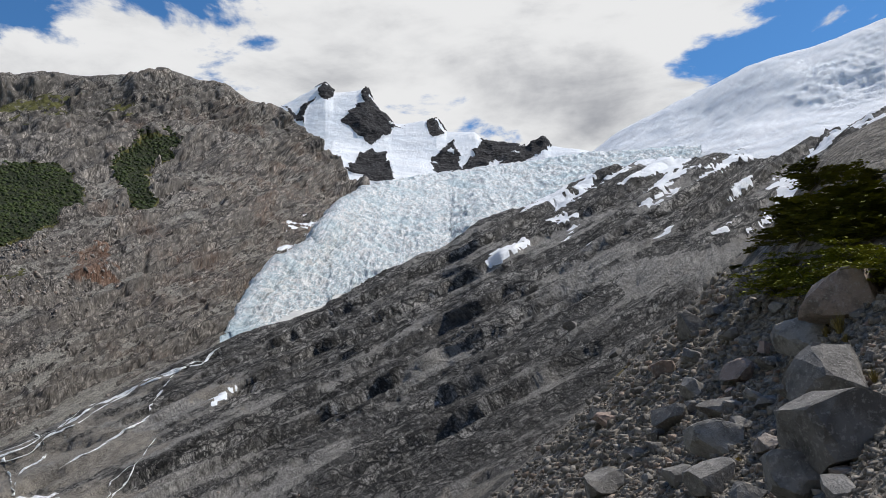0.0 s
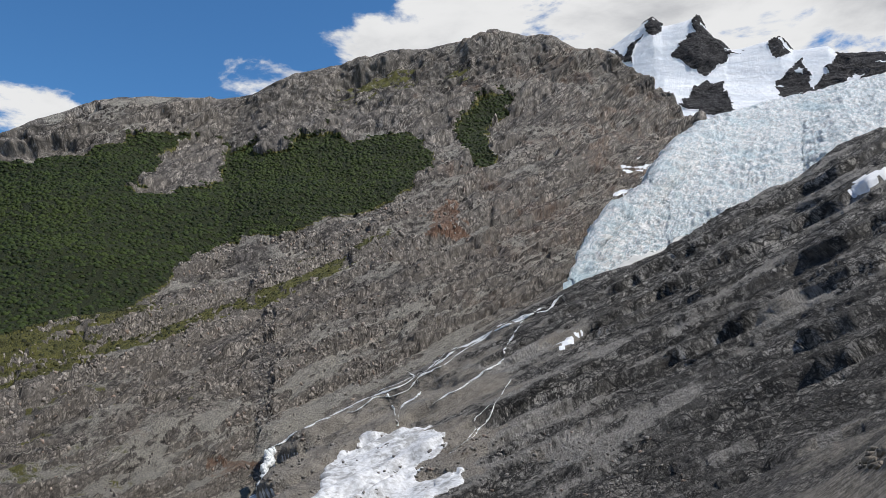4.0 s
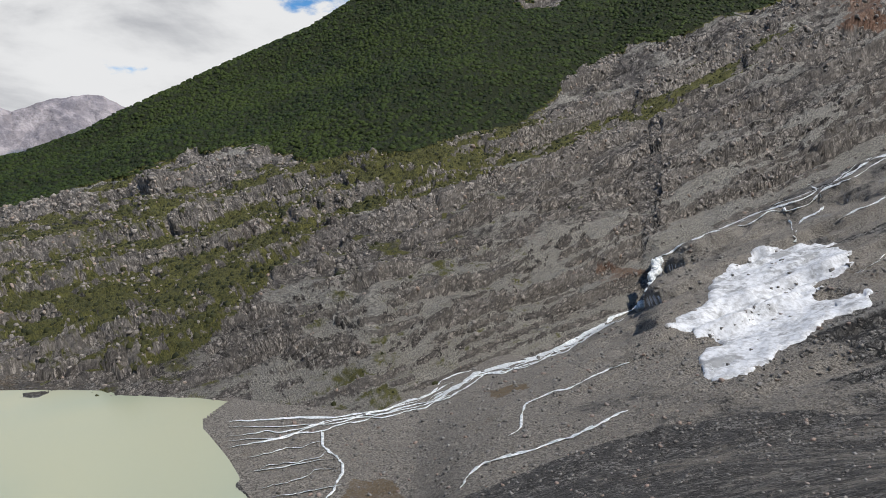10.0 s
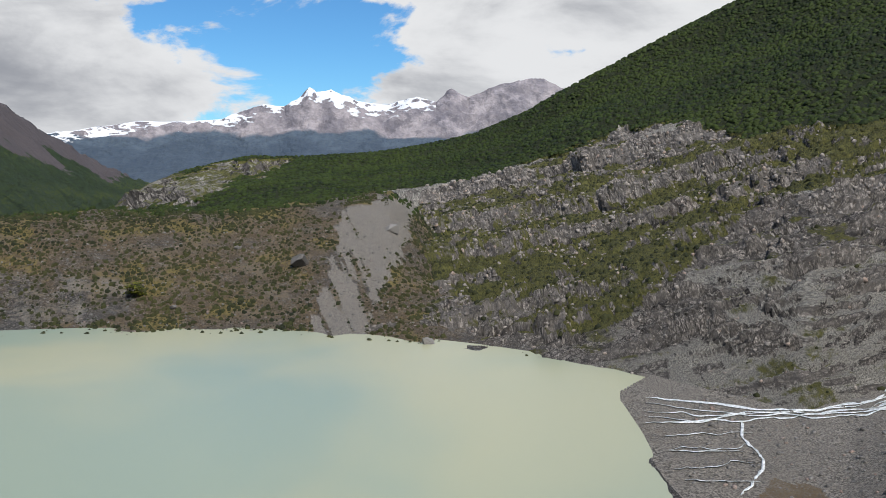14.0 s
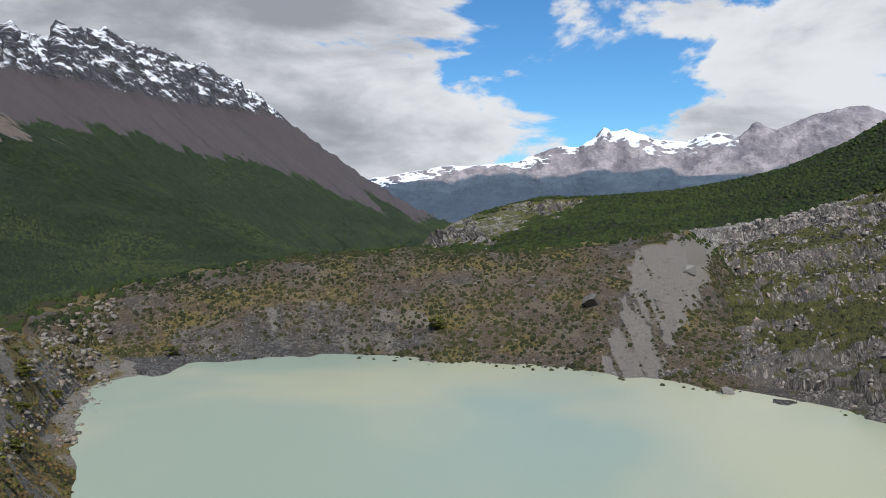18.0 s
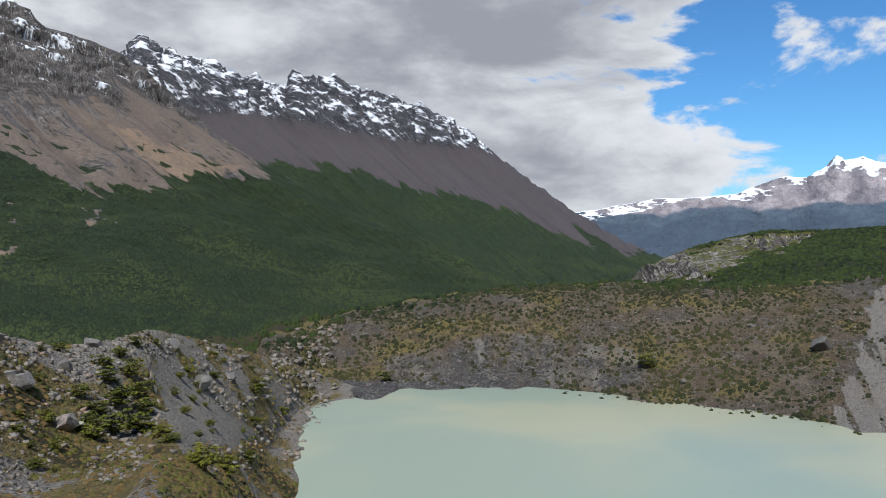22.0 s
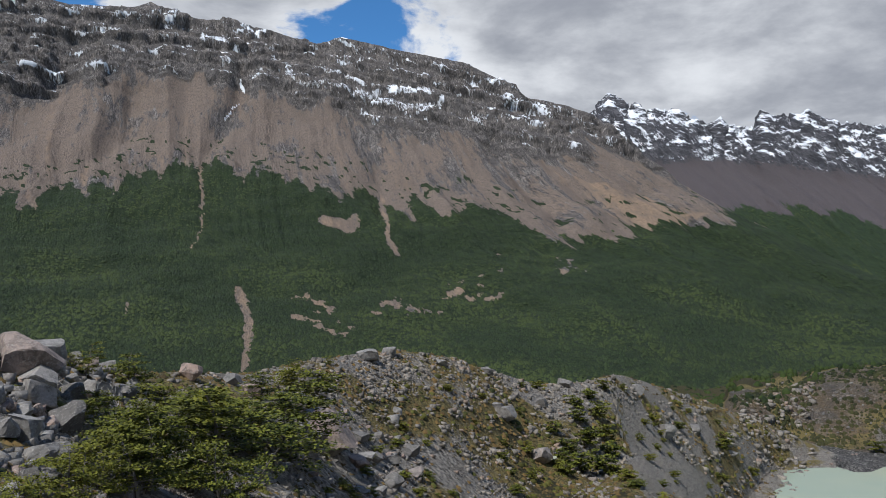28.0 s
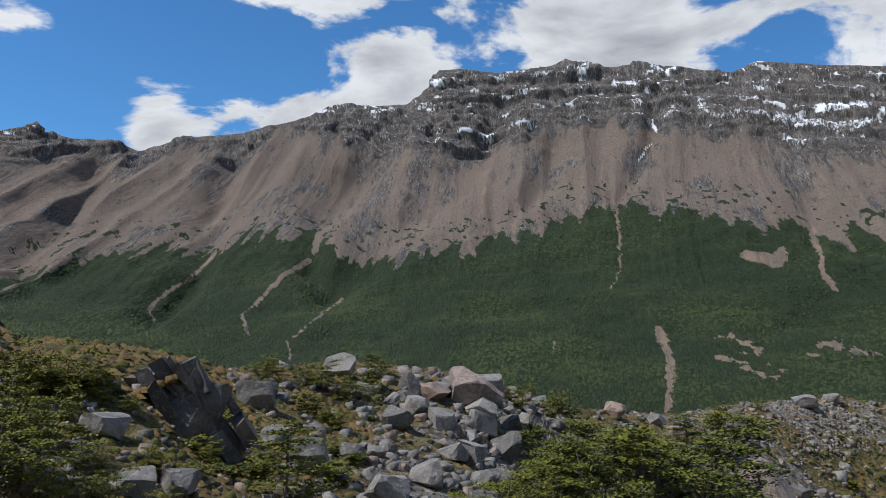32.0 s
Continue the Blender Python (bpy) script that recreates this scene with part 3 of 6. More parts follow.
FAR = [(-60, 1400, 600), (-31.5, 1500, 545), (-25, 1450, 497), (-19, 1500, 520), (-12.8, 1350, 452), (-7.7, 1200, 378), (-3, 1050, 320),
       (-0.9, 1000, 279), (4.2, 900, 233), (8.3, 820, 187), (12.6, 740, 156), (15.9, 690, 139), (20.3, 620, 106), (26.3, 540, 71), (33.6, 470, 43),
       (36.5, 430, 32), (37.7, 400, 13), (42.5, 345, 3.6), (51.3, 272, 2.2), (57, 234, 1.2), (67.2, 262, 0.5), (69.5, 268, 0.0), (73.9, 274, -0.25), (80.6, 291, -0.25),
       (88.7, 310, -0.25), (94, 323, -0.25), (104, 341, -0.25), (114, 360, -0.25), (124.4, 378, 0.5), (127.5, 380, 1), (130.5, 352, 10), (132.7, 335, 16), (134.9, 320, 20), (137.2, 305, 20),
       (139.4, 300, 10), (150, 280, 0), (165, 220, 20), (180, 150, 40), (200, 90, 55), (220, 120, 72), (250, 600, 350), (300, 1400, 700)]
RIM = [(-60, 2200, 900), (-31, 1900, 560), (-19, 1900, 550), (-5, 1500, 300), (10, 1200, 140), (20, 1000, 80), (40, 800, 0), (60, 600, -10), (70, 600, -5),
       (81, 580, -8), (84.3, 556, 34), (86, 545, 47.5), (90, 520, 42.7), (97.7, 500, 36), (106, 500, 36.8), (114, 500, 33), (120, 480, 26.3), (126, 450, 19.5),
       (129, 400, 14.5), (130.5, 385, 16), (133, 450, 0), (140, 600, -50), (200, 700, -90), (215, 600, 0), (250, 1200, 500), (300, 2200, 900)]
VALLEY = [(-60, 3200, 900), (-30, 2600, 300), (60, 1600, -60), (75, 1500, -60), (95, 1500, -90), (150, 1500, -110), (215, 1500, -60), (250, 2500, 600), (300, 3200, 900)]
HORIZON = [(-60, 4900, 700), (0, 4900, 100), (70, 4900, -80), (215, 4900, -80), (250, 4900, 500), (300, 4900, 700)]
MIDDLE = [(b, math.exp(0.55 * math.log(d0) + 0.45 * math.log(d1)), z0 + k * (z1 - z0)) for b, d0, z0, d1, z1, k in
          [(float(b), *(np.interp(b, np.array(l)[:, 0], np.array(l)[:, c]) for l in (DIP, FAR) for c in (1, 2)), np.interp(b, [-30, 0, 40, 54, 57, 69, 72, 140, 160], [0.17, 0.14, 0.10, 0.4, 0.8, 0.8, 0.3, 0.4, 0.5]))
           for b in range(-60, 301, 3)]]

# ---- ground: one sheet from the lookout to the horizon ----
gb = np.concatenate([np.arange(-60, -32, 1.0), np.arange(-32, 212, 0.21), np.arange(212, 300, 1.0)])
gp, gB, gU, gD = lay([FEET, BOWL, CREST, DIP, MIDDLE, FAR, RIM, VALLEY, HORIZON], gb, [6, 38, 42, 44, 132, 36, 12, 4], 9)
gp, gB, gU, gD = (np.concatenate([a[:1], a]) for a in (gp, gB, gU, gD))
gp[0] = (0, 0, 68.4)
gn = normals(gp)
gn[:2] = (0, 0, 1)
amp = np.interp(gD, [1, 6, 25, 60, 250, 600, 1500], [0.02, 0.18, 0.45, 0.9, 2.6, 8.0, 16.0])
low = band(gU, 3.2, 5.02, 0.15) * band(gB, 52, 122.5, 2)
amp = amp * (1 - 0.98 * low) * (1 - 0.85 * band(gB, 130, 139.5, 1.0) * band(gU, 1.3, 3.4, 0.4))
rel = (fbm(gp, 60, 3, 0.5, 1) * 0.6 * step(60, 300, gD) + fbm(gp, 16, 3, 0.5, 5) * 0.6 * step(8, 60, gD) + fbm(gp, 3, 3, 0.6, 9) * 0.4 * (1 - step(14, 50, gD)))
gp = gp + gn * (rel * amp)[..., None]
# spur of the old moraine, running down from its knoll
spur = [Vector((-math.sin(radians(b)) * d, math.cos(radians(b)) * d)) for b, d in ((139.3, 205), (138.7, 175), (138.2, 150), (137.3, 135), (136.2, 112), (135.6, 98))]
off = np.full(gB.shape, 1e3)
for a, b in zip(spur, spur[1:]):
    ab = np.array(b - a)
    t_ = np.clip(((gp[..., :2] - np.array(a)) @ ab) / (ab @ ab), 0, 1)
    off = np.minimum(off, np.linalg.norm(gp[..., :2] - (np.array(a) + t_[..., None] * ab), axis=-1))
spur_h = np.interp(gD, [100, 125, 150, 172, 190, 204], [6.0, 6.0, 5.0, 3.6, 1.2, 0.0])
gp[..., 2] += np.maximum(0, 0.8 * spur_h - 0.26 * off)
# tongue of the lake between delta and mountain
TONGUE = [(67.3, -14.95), (69.7, -16.4), (71.5, -16.2), (71.5, -14.75), (69, -14.6)]
gp[..., 2] = np.where(inside(TONGUE, gB, angle(gp)) & (gD > 200), -0.5, gp[..., 2])
slab = band(gB, -34, 42, 5) * step(110, 220, gD) * (1 - step(4.9, 5.1, gU))
gE = angle(gp)
lie_s = strike(gB, gE, [-30, 0, 20, 45], [0.50, 0.46, 0.48, 0.45])
run_s = gB - 0.45 * gE
lie_w = lie_s + 0.8 * fbm(pair(run_s * 0.07, lie_s), 2.6, 4, 0.5, 11) + 0.06 * fbm(pair(run_s * 0.2, lie_s), 0.5, 3, 0.6, 12)


def ledges(h, size, riser=0.35):
    """Steps: out over the riser, back over the tread."""
    s = (h / size) % 1.0
    return np.minimum(s / riser, (1 - s) / (1 - riser)) - 0.5


some = step(-0.30, 0.20, fbm(pair(run_s * 0.09, lie_s), 1.5, 3, 0.5, 17))
some2 = step(-0.25, 0.25, fbm(pair(run_s * 0.12, lie_s), 0.8, 3, 0.5, 18))
slab_h = (ledges(lie_w, 2.3, 0.12) * 0.016 * some + ledges(lie_w + 0.4, 0.95, 0.2) * 0.008 * some2 + ledges(lie_w, 0.43, 0.3) * 0.0022
          + fbm(pair(run_s * 0.12, lie_s), 0.45, 4, 0.6, 15, True) * 0.0018)
plate, slit = cells(run_s * 0.075 + 0.3 * fbm(gp, 60, 3, 0.5, 14), lie_w * 0.95, 4)
plate2, slit2 = cells(run_s * 0.22 + 0.3 * fbm(gp, 30, 3, 0.5, 16), lie_w * 2.2, 5)
slab_h = slab_h + plate * 0.0040 - 0.0012 * step(0.10, 0.0, slit) + plate2 * 0.0016 - 0.0008 * step(0.12, 0.0, slit2)
gp = gp + (slab * slab_h * np.minimum(gD, 260 + 0.20 * gD))[..., None] * np.where(gD[..., None] > 100, normals(gp), 0)
gE = angle(gp)
patchy = fbm(gp, 24, 3, 0.55, 21)
near = fbm(gp, 12, 2, 0.55, 23)
moraine = step(124.2, 125.5, gB) * (gU < 4.3) * (gU > 0.5)
bank = band(gU, 5.0, 6.15, 0.05) * step(74, 80, gB)
veg = 0.12 + 0.2 * patchy + moraine * (0.40 + 0.55 * near + 0.40 * patchy) + bank * (0.20 + 0.6 * patchy)
veg += 0.5 * plots(gp, gB, [MOSS, MOSS_B], 0.8, 18)
veg = np.where(((gU > 6.1) & (gB > 70)) | ((gU > 4.6) & (gB > 131.5)), 1.0, veg)
gravel = 0.30 + 0.5 * moraine + 0.25 * (near + patchy) + 0.5 * (1 - step(2.7, 3.7, gU + 0.7 * patchy)) * (1 - step(4, 34, gB + 14 * patchy)) + 0.10 * bank
ribs = fbm(pair((gB - 0.45 * gE) * 1.3, gE * 0.22), 1.0, 4, 0.6, 28)
stony = np.maximum(plots(gp, gB, [CHUTE], 0.7, 12) * step(-0.42, -0.12, ribs), plots(gp, gB, [GRAVEL_SPUR], 0.5, 12))
rills = fbm(pair(gB * 1.1, gE * 0.35), 1.0, 4, 0.6, 27)
stony = np.maximum(stony, plots(gp, gB, [FANS], 1.6, 30) * (0.40 + 0.5 * rills + 0.4 * patchy))
veg += 0.40 * step(184, 189, gB) * step(208, 200, gD)
veg -= 0.6 * stony
veg -= 0.5 * slab
gravel = np.maximum(gravel, 0.85 * stony)
gravel = np.where(slab > 0.5, 0.26 + 0.9 * fbm(pair(run_s * 0.1, lie_s), 0.8, 5, 0.6, 19) + 0.25 * patchy + 0.25 * step(8, 20, gB) + 0.9 * plots(gp, gB, [SLAB_SHEEN], 0.7, 30), gravel)
debris = band(gB + 6 * patchy, 24, 72, 5) * (gU > 3) * (gU < 5.05) * (1 - step(-5, 0, gE + 3 * patchy))
gravel = gravel * (1 - debris) + debris * (0.74 + 0.4 * patchy)
ice = plots(gp, gB, [PATCH_B, LEDGE_SNOW, LEDGE_SNOW_B], 0.5, 14)
streaks = step(0.24, 0.36, fbm(pair(run_s * 0.22, lie_s), 0.7, 5, 0.6, 25) + 0.10 * step(14, 18, gE)) * (gE > 12.5) * slab * step(-3, -9, gB)
tan = 0.18 + 0.25 * patchy + 0.45 * plots(gp, gB, [OLIVE, RUST_D], 0.5, 8) + 0.08 * moraine + 0.36 * bank * (1 - stony) + 0.25 * step(182, 188, gB)
cov = np.stack([veg, np.maximum(ice, streaks), tan, gravel], -1)
ground = grid_mesh("ground", gp, ground_mat, cov, True, np.stack([run_s * 9.0, lie_s * 9.0, 0 * lie_s], -1))
ground.data.materials.append(slab_mat)
on_slab = ((slab + 0.35 * patchy > 0.5) & (gB + 16 * patchy < 21))[:-1]
ground.data.polygons.foreach_set("material_index", np.concatenate([on_slab[:, :-1].reshape(-1), on_slab[:, -1]]).astype(np.int32))
ground = tagged(ground, "grey moraine and rock slabs falling to a lake", "ground", kind="structure")

# ---- lake ----
lb = np.arange(46, 133, 0.25)
lp, _, _, _ = lay([[(0, 70, 0), (200, 70, 0)], [(r, d + 10, 0) for r, d, z in FAR if 40 < r < 124.3] + [(124.6, 374, 0), (126.7, 359, 0), (128.8, 336, 0), (130.3, 294, 0), (130.8, 240, 0), (134, 236, 0)]], lb, [40])
lake = tagged(grid_mesh("water_lake", lp, water_mat), "milky pale green glacial lake, calm", "lake", kind="structure")

# ---- mountain beside the lake ----
ICE_EDGE = [(4.1, 1450, 508), (5.4, 1400, 482), (7.9, 1150, 370), (9.1, 1020, 300), (11.9, 900, 240), (13.9, 790, 185), (15.5, 700, 143)]
E_FOOT = ICE_EDGE + [r for r in FAR if 15.7 < r[0] < 89] + [(92, 520, 25), (108, 560, -20)]
E_SKY = up([(3.5, 16.4), (5.4, 16.6), (7.5, 18.4), (9.9, 20.8), (11.8, 22.6), (14.3, 22.9), (16, 23.9), (20.4, 24.2), (25.3, 23.2), (28.5, 23), (32.3, 21.9),
            (35.6, 21.2), (38.6, 19.6), (40.6, 19.1), (45.9, 18.8), (48.7, 18.2), (53, 16.3), (57.5, 13.4), (61.3, 10.9), (65.8, 8.9), (70.5, 6.6),
            (73.9, 4.9), (76.4, 3.4), (80, 2), (83.6, 1.2), (87, 0.6), (91.8, 0.3), (95.7, 0.3), (99.3, -0.4), (102.6, -1.6), (104.2, -2.8), (107.5, -4.4)],
           [(3, 1500), (12, 1650), (20, 1600), (35, 1500), (50, 1350), (74, 1200), (95, 1300), (108, 1150)])
eb = np.arange(3.6, 107.6, 0.13)
marks = np.arange(4, 108, 4)
E_MID = between(E_FOOT, E_SKY, 0.40, 0.33, marks)
E_HIGH = between(E_FOOT, E_SKY, 0.82, 0.74, marks)
E_BACK = shift(E_SKY, 500, -120)
E_TOE = [(r, d - (2 if r > 56 else 8), z - (0.5 if r > 56 else 4)) for r, d, z in E_FOOT]
ep, eB, eU, eD = lay([E_TOE, E_MID, E_HIGH, E_SKY, E_BACK], eb, [170, 95, 75, 6])
en = normals(ep)
woods = plots(ep, eB, [WOODS_A, WOODS_B, WOODS_C, WOODS_D], 0.85, 45) * (1 - plots(ep, eB, [CLEAR_A, CLEAR_B, KNOB], 0.9, 30))
eE = angle(ep)
beds = strike(eB, eE, [5, 30, 50, 70, 90], [0.48, 0.43, 0.38, 0.27, 0.12])
run = eB - 0.35 * eE
bed_w = beds + 0.6 * fbm(pair(run * 0.15, beds), 2.2, 4, 0.55, 33) + 0.14 * fbm(pair(run * 0.7, beds), 0.6, 3, 0.6, 34)
wob = fbm(ep, 150, 4, 0.5, 31)
rocky = 1 - 0.85 * woods
cragged = step(1.45, 1.9, eU) * step(50, 38, eB)
grip = step(-0.26, 0.12, fbm(pair(run * 0.30, beds), 1.6, 3, 0.5, 39))
grip2 = step(-0.22, 0.18, fbm(pair(run * 0.45, beds), 0.9, 3, 0.5, 40))
warp_ = 0.5 * fbm(ep, 30, 4, 0.6, 35)
blk1, gap1 = cells(run * 0.42 + warp_, bed_w * 1.05 + warp_, 1)
blk2, gap2 = cells(run * 1.15 + 1.5 * warp_, bed_w * 2.3 + warp_, 2)
blk3, _ = cells(run * 2.4 + 1.5 * warp_, bed_w * 4.2 + warp_, 3)
broken_rock = blk1 * 0.0042 - 0.004 * step(0.12, 0.0, gap1) + blk2 * 0.0024 - 0.0022 * step(0.14, 0.0, gap2) + blk3 * 0.0011
fine = fbm(ep, 9, 4, 0.65, 37)
edge = 1 - 0.9 * band(eU, 2.75, 3.1, 0.2)
rise = np.clip(eU * 7, np.where(eB > 56, 0.0, 0.05), 1)
tall_ = step(-0.2, 0.3, fbm(ep * np.array([1, 1, 0.3]), 120, 3, 0.5, 38))
riser = np.maximum(band((bed_w / 2.3) % 1.0, 0.03, 0.30, 0.04) * grip, 0.9 * band(((bed_w + 0.3) / 0.83) % 1.0, 0.03, 0.36, 0.06) * grip2)
wall_ = plots(ep, eB, [FOOT_CLIFF], 0.7, 20)
riser = np.maximum(np.maximum(riser, wall_), 0.7 * cragged * tall_) * rocky * (1 - step(88, 93, eB))
out = wob * 10 + rocky * eD * (ledges(bed_w, 2.3, 0.22) * 0.0155 * grip + ledges(bed_w + 0.3, 0.83, 0.28) * 0.0075 * grip2 + ledges(bed_w, 0.29, 0.4) * 0.0014
                               + broken_rock * (0.35 + 0.65 * np.maximum(riser, grip2)) + 0.012 * wall_ + cragged * (0.010 * tall_ + 0.005 * fbm(ep * np.array([1, 1, 0.4]), 60, 4, 0.6, 36, True))) + rocky * fine * 1.2
ep = ep + en * (rise * edge * out)[..., None]
bare_e = np.maximum(0.75 * riser, step(0.12, 0.36, en[..., 2] - normals(ep)[..., 2] + 0.05 * fine))
scrub = plots(ep, eB, [SCRUB, SCRUB_B], 0.6, 30)
tuft = 0.06 + 0.34 * fbm(ep, 26, 5, 0.65, 43) + 0.30 * fbm(ep, 7, 3, 0.6, 44) + 0.66 * scrub + 0.36 * step(30, 52, eB) * (eU < 0.9) - 0.80 * bare_e + 0.10 * cragged
tuft += 0.5 * plots(ep, eB, [CAP_GREEN], 0.8, 40) + (0.45 + 0.5 * fine) * plots(ep, eB, [KNOB], 0.5, 30)
rust = 0.16 + 0.30 * fbm(ep, 50, 4, 0.5, 45) + 0.42 * plots(ep, eB, [RUST_A, RUST_B, RUST_C], 1.6, 30) + 0.12 * band(eB, 6, 24, 4)
bits = step(0.33, 0.42, fbm(ep * np.array([1, 1, 2]), 40, 4, 0.6, 47)) * band(eB, 4, 12, 1) * (eU < 0.9)
talus = 0.52 + 0.4 * fbm(ep, 45, 4, 0.6, 49) + 0.3 * (eU < 0.35) * band(eB, 22, 62, 4) - 1.0 * bare_e
chute = plots(ep, eB, [CHUTE], 0.7, 12) * step(-0.75, -0.35, fbm(pair((eB - 0.5 * eE) * 1.3, eE * 0.25), 1.0, 4, 0.6, 48) - 0.4 * step(86.5, 84, eB - 0.35 * (eE + 8)))
cov = np.stack([np.maximum(woods, np.minimum(tuft - 0.6 * chute, 0.85)), bits, rust, np.maximum(talus, 0.9 * chute)], -1)
tagged(grid_mesh("mountain_west", ep, slope_mat, cov, False, np.stack([run * 12.0, beds * 12.0, riser], -1)), "grey-brown rock mountain with green forest belt", "mountain", kind="structure")

# ---- glacier ----
G_UP = [(-19.5, 1900, 687), (-11.7, 1950, 715), (-5.3, 1900, 680), (-0.6, 1750, 618), (3.3, 1550, 541)] + ICE_EDGE[1:] + [(15.9, 695, 141)]
G_LO = [r for r in FAR if -26 < r[0] < 16]
glb = np.arange(-19.4, 15.85, 0.08)
glp, glB, glU, glD = lay([shift(G_LO, -6, -6), between(G_LO, G_UP, 0.5, 0.5, np.arange(-19, 16, 1.0)), G_UP, shift(G_UP, 260, 10)], glb, [70, 70, 12])
gln = normals(glp)
ser = fbm(glp, 60, 4, 0.55, 51, True) * 0.35 + fbm(glp * np.array([1, 0.5, 1]), 20, 5, 0.68, 55, True) * 0.65
glp = glp + gln * ((ser * 13 + 12) * np.clip((15.9 - glB) / 3, 0.15, 1) * (1 - 0.6 * step(1.9, 2.1, glU)))[..., None]
tagged(grid_mesh("glacier", glp, ice_mat), "crevassed blue-white glacier tongue on dark rock", "glacier", kind="structure")

# ---- snow peaks behind the glacier ----
P_SKY = up([(-14, 18.4), (-12.2, 18.8), (-11.1, 19.1), (-8.6, 19.6), (-8.1, 20.3), (-6.7, 19.7), (-5.4, 20), (-3.5, 20.3), (-2.9, 20.9), (-0.7, 21), (0.1, 21.9), (2.6, 21.6),
            (3.6, 21.6), (4.7, 22.9), (5.5, 24.1), (6.2, 23.9), (8, 23.7), (8.6, 24.5), (9.9, 23.7), (11.8, 22.7), (16, 20)], 3000)
pb = np.arange(-13.5, 15.5, 0.08)
P_FOOT = [(-14, 2000, 650), (4, 1750, 540), (16, 1700, 430)]
P_SOFT = up([(-14, 18.2), (-9, 19), (-4, 19.6), (0, 20.4), (4, 21.2), (8, 22.4), (12, 21.6), (16, 19.6)], 3000)
pp, pB, pU, pD = lay([P_FOOT, between(P_FOOT, P_SOFT, 0.55, 0.42, np.arange(-14, 17, 1.0)), between(P_FOOT, P_SOFT, 0.8, 0.72, np.arange(-14, 17, 1.0)), P_SKY, shift(P_SKY, 500, -200)], pb, [50, 60, 60, 6])
pn = normals(pp)
crag = fbm(pp, 120, 6, 0.58, 61, True)
bare = plots(pp, pB, [CRAG_A, CRAG_F, CRAG_B, CRAG_C, CRAG_D, CRAG_E], 0.5, 60)
pp = pp + pn * ((crag * 16 * (0.35 + bare)) * (1 - 0.8 * band(pU, 2.93, 3.1, 0.06)))[..., None]
snowy = np.clip(1.0 - bare * (0.9 - 0.5 * step(0.2, 0.5, fbm(pp, 60, 4, 0.6, 63))), 0, 1)
tagged(grid_mesh("snow_peaks", pp, peak_mat, np.stack([0 * snowy, snowy, 0 * snowy, 0 * snowy], -1)), "jagged dark peaks with snowfields", "mountain", kind="structure")

# ---- snow mountain ----
S_SKY = up([(-62, 25), (-45, 25.5), (-32.1, 24.1), (-29.4, 23.9), (-26.1, 23.5), (-22.2, 22.9), (-17.7, 21.7), (-13.1, 19.7), (-10.8, 18.3)], 2600)
S_FOOT = [r for r in FAR if r[0] < -20] + [(-19, 1850, 670), (-10.8, 1950, 700)]
sb = np.arange(-60, -10.9, 0.12)
sp, sB, sU, sD = lay([shift(S_FOOT, -10, -8), between(S_FOOT, S_SKY, 0.5, 0.42, np.arange(-60, -10, 2.0)), S_SKY, shift(S_SKY, 500, -150)], sb, [60, 60, 6])
sn = normals(sp)
cr = fbm(sp, 200, 5, 0.45, 71)
broken = step(0.0, 0.35, fbm(sp, 260, 3, 0.5, 72))
sp = sp + sn * ((cr * 22 + broken * 14 * fbm(sp * np.array([1, 1, 2.0]), 70, 5, 0.6, 73, True)) * (1 - 0.7 * band(sU, 1.93, 2.1, 0.06)))[..., None]
sno = np.clip(0.30 + 2.2 * sU + 1.1 * fbm(np.stack([sB * 0.55 + 6.0 * sU, sU * 14.0, 0 * sU], -1), 1.0, 5, 0.62, 75) * (1.2 - sU), 0, 1)
tagged(grid_mesh("snow_mountain", sp, peak_mat, np.stack([0 * sno, sno, 0 * sno, 0 * sno], -1)), "broad snow dome above dark rock", "mountain", kind="structure")

# ---- range across the valley ----
K_SKY = up([(112, -4.5), (120, -1), (126, 2.5), (131.1, 5.1), (134.4, 7.1), (137.9, 10.2), (140.2, 12.1), (142.2, 12.8), (144.7, 13.3), (146.7, 14.6), (149.6, 15.9), (154.6, 16.8), (158.6, 17.5), (160.4, 16.9),
            (163.4, 17.6), (169.4, 18.1), (171.8, 18.7), (173, 18.3), (176.8, 18.0), (179.3, 18.3), (181.2, 18.2), (182.1, 16.8), (183.6, 15.8), (188.6, 15.5), (191.8, 14.4), (195.4, 13.4), (199.2, 12.8),
            (202.3, 11.7), (204, 12.2), (206.8, 12.2), (208.2, 12.4), (208.6, 13.1), (209.4, 12.6), (212, 11.8), (225, 11)], [(112, 2400), (140, 3100), (170, 3500), (225, 3600)])
K_SOFT = up([(112, -4.5), (126, 2.5), (134.4, 7.1), (140.2, 11.6), (149, 15.2), (158, 17.0), (170, 18.0), (180, 17.4), (188, 15.3), (196, 13.3), (204, 12), (225, 11)], [(112, 2400), (140, 3100), (170, 3500), (225, 3600)])
K_TREE = [(112, 9), (128, 5.0), (131, 4.9), (135.9, 4.9), (138.3, 4.2), (141.5, 3.9), (148.6, 6.0), (152.5, 5.8), (154.6, 6.3), (157, 6.9), (159.9, 7.5), (162.7, 7.8), (165.8, 8.1), (169.4, 9), (171.8, 8.2), (173.9, 6.9), (175.7, 6.4),
          (177.7, 5.8), (180.4, 5.7), (187.6, 5.2), (190.9, 6.4), (193.3, 6.8), (194.8, 6.1), (198.2, 4.9), (200.1, 5.2), (204.4, 5.0), (207.1, 4), (212, 2.3)]
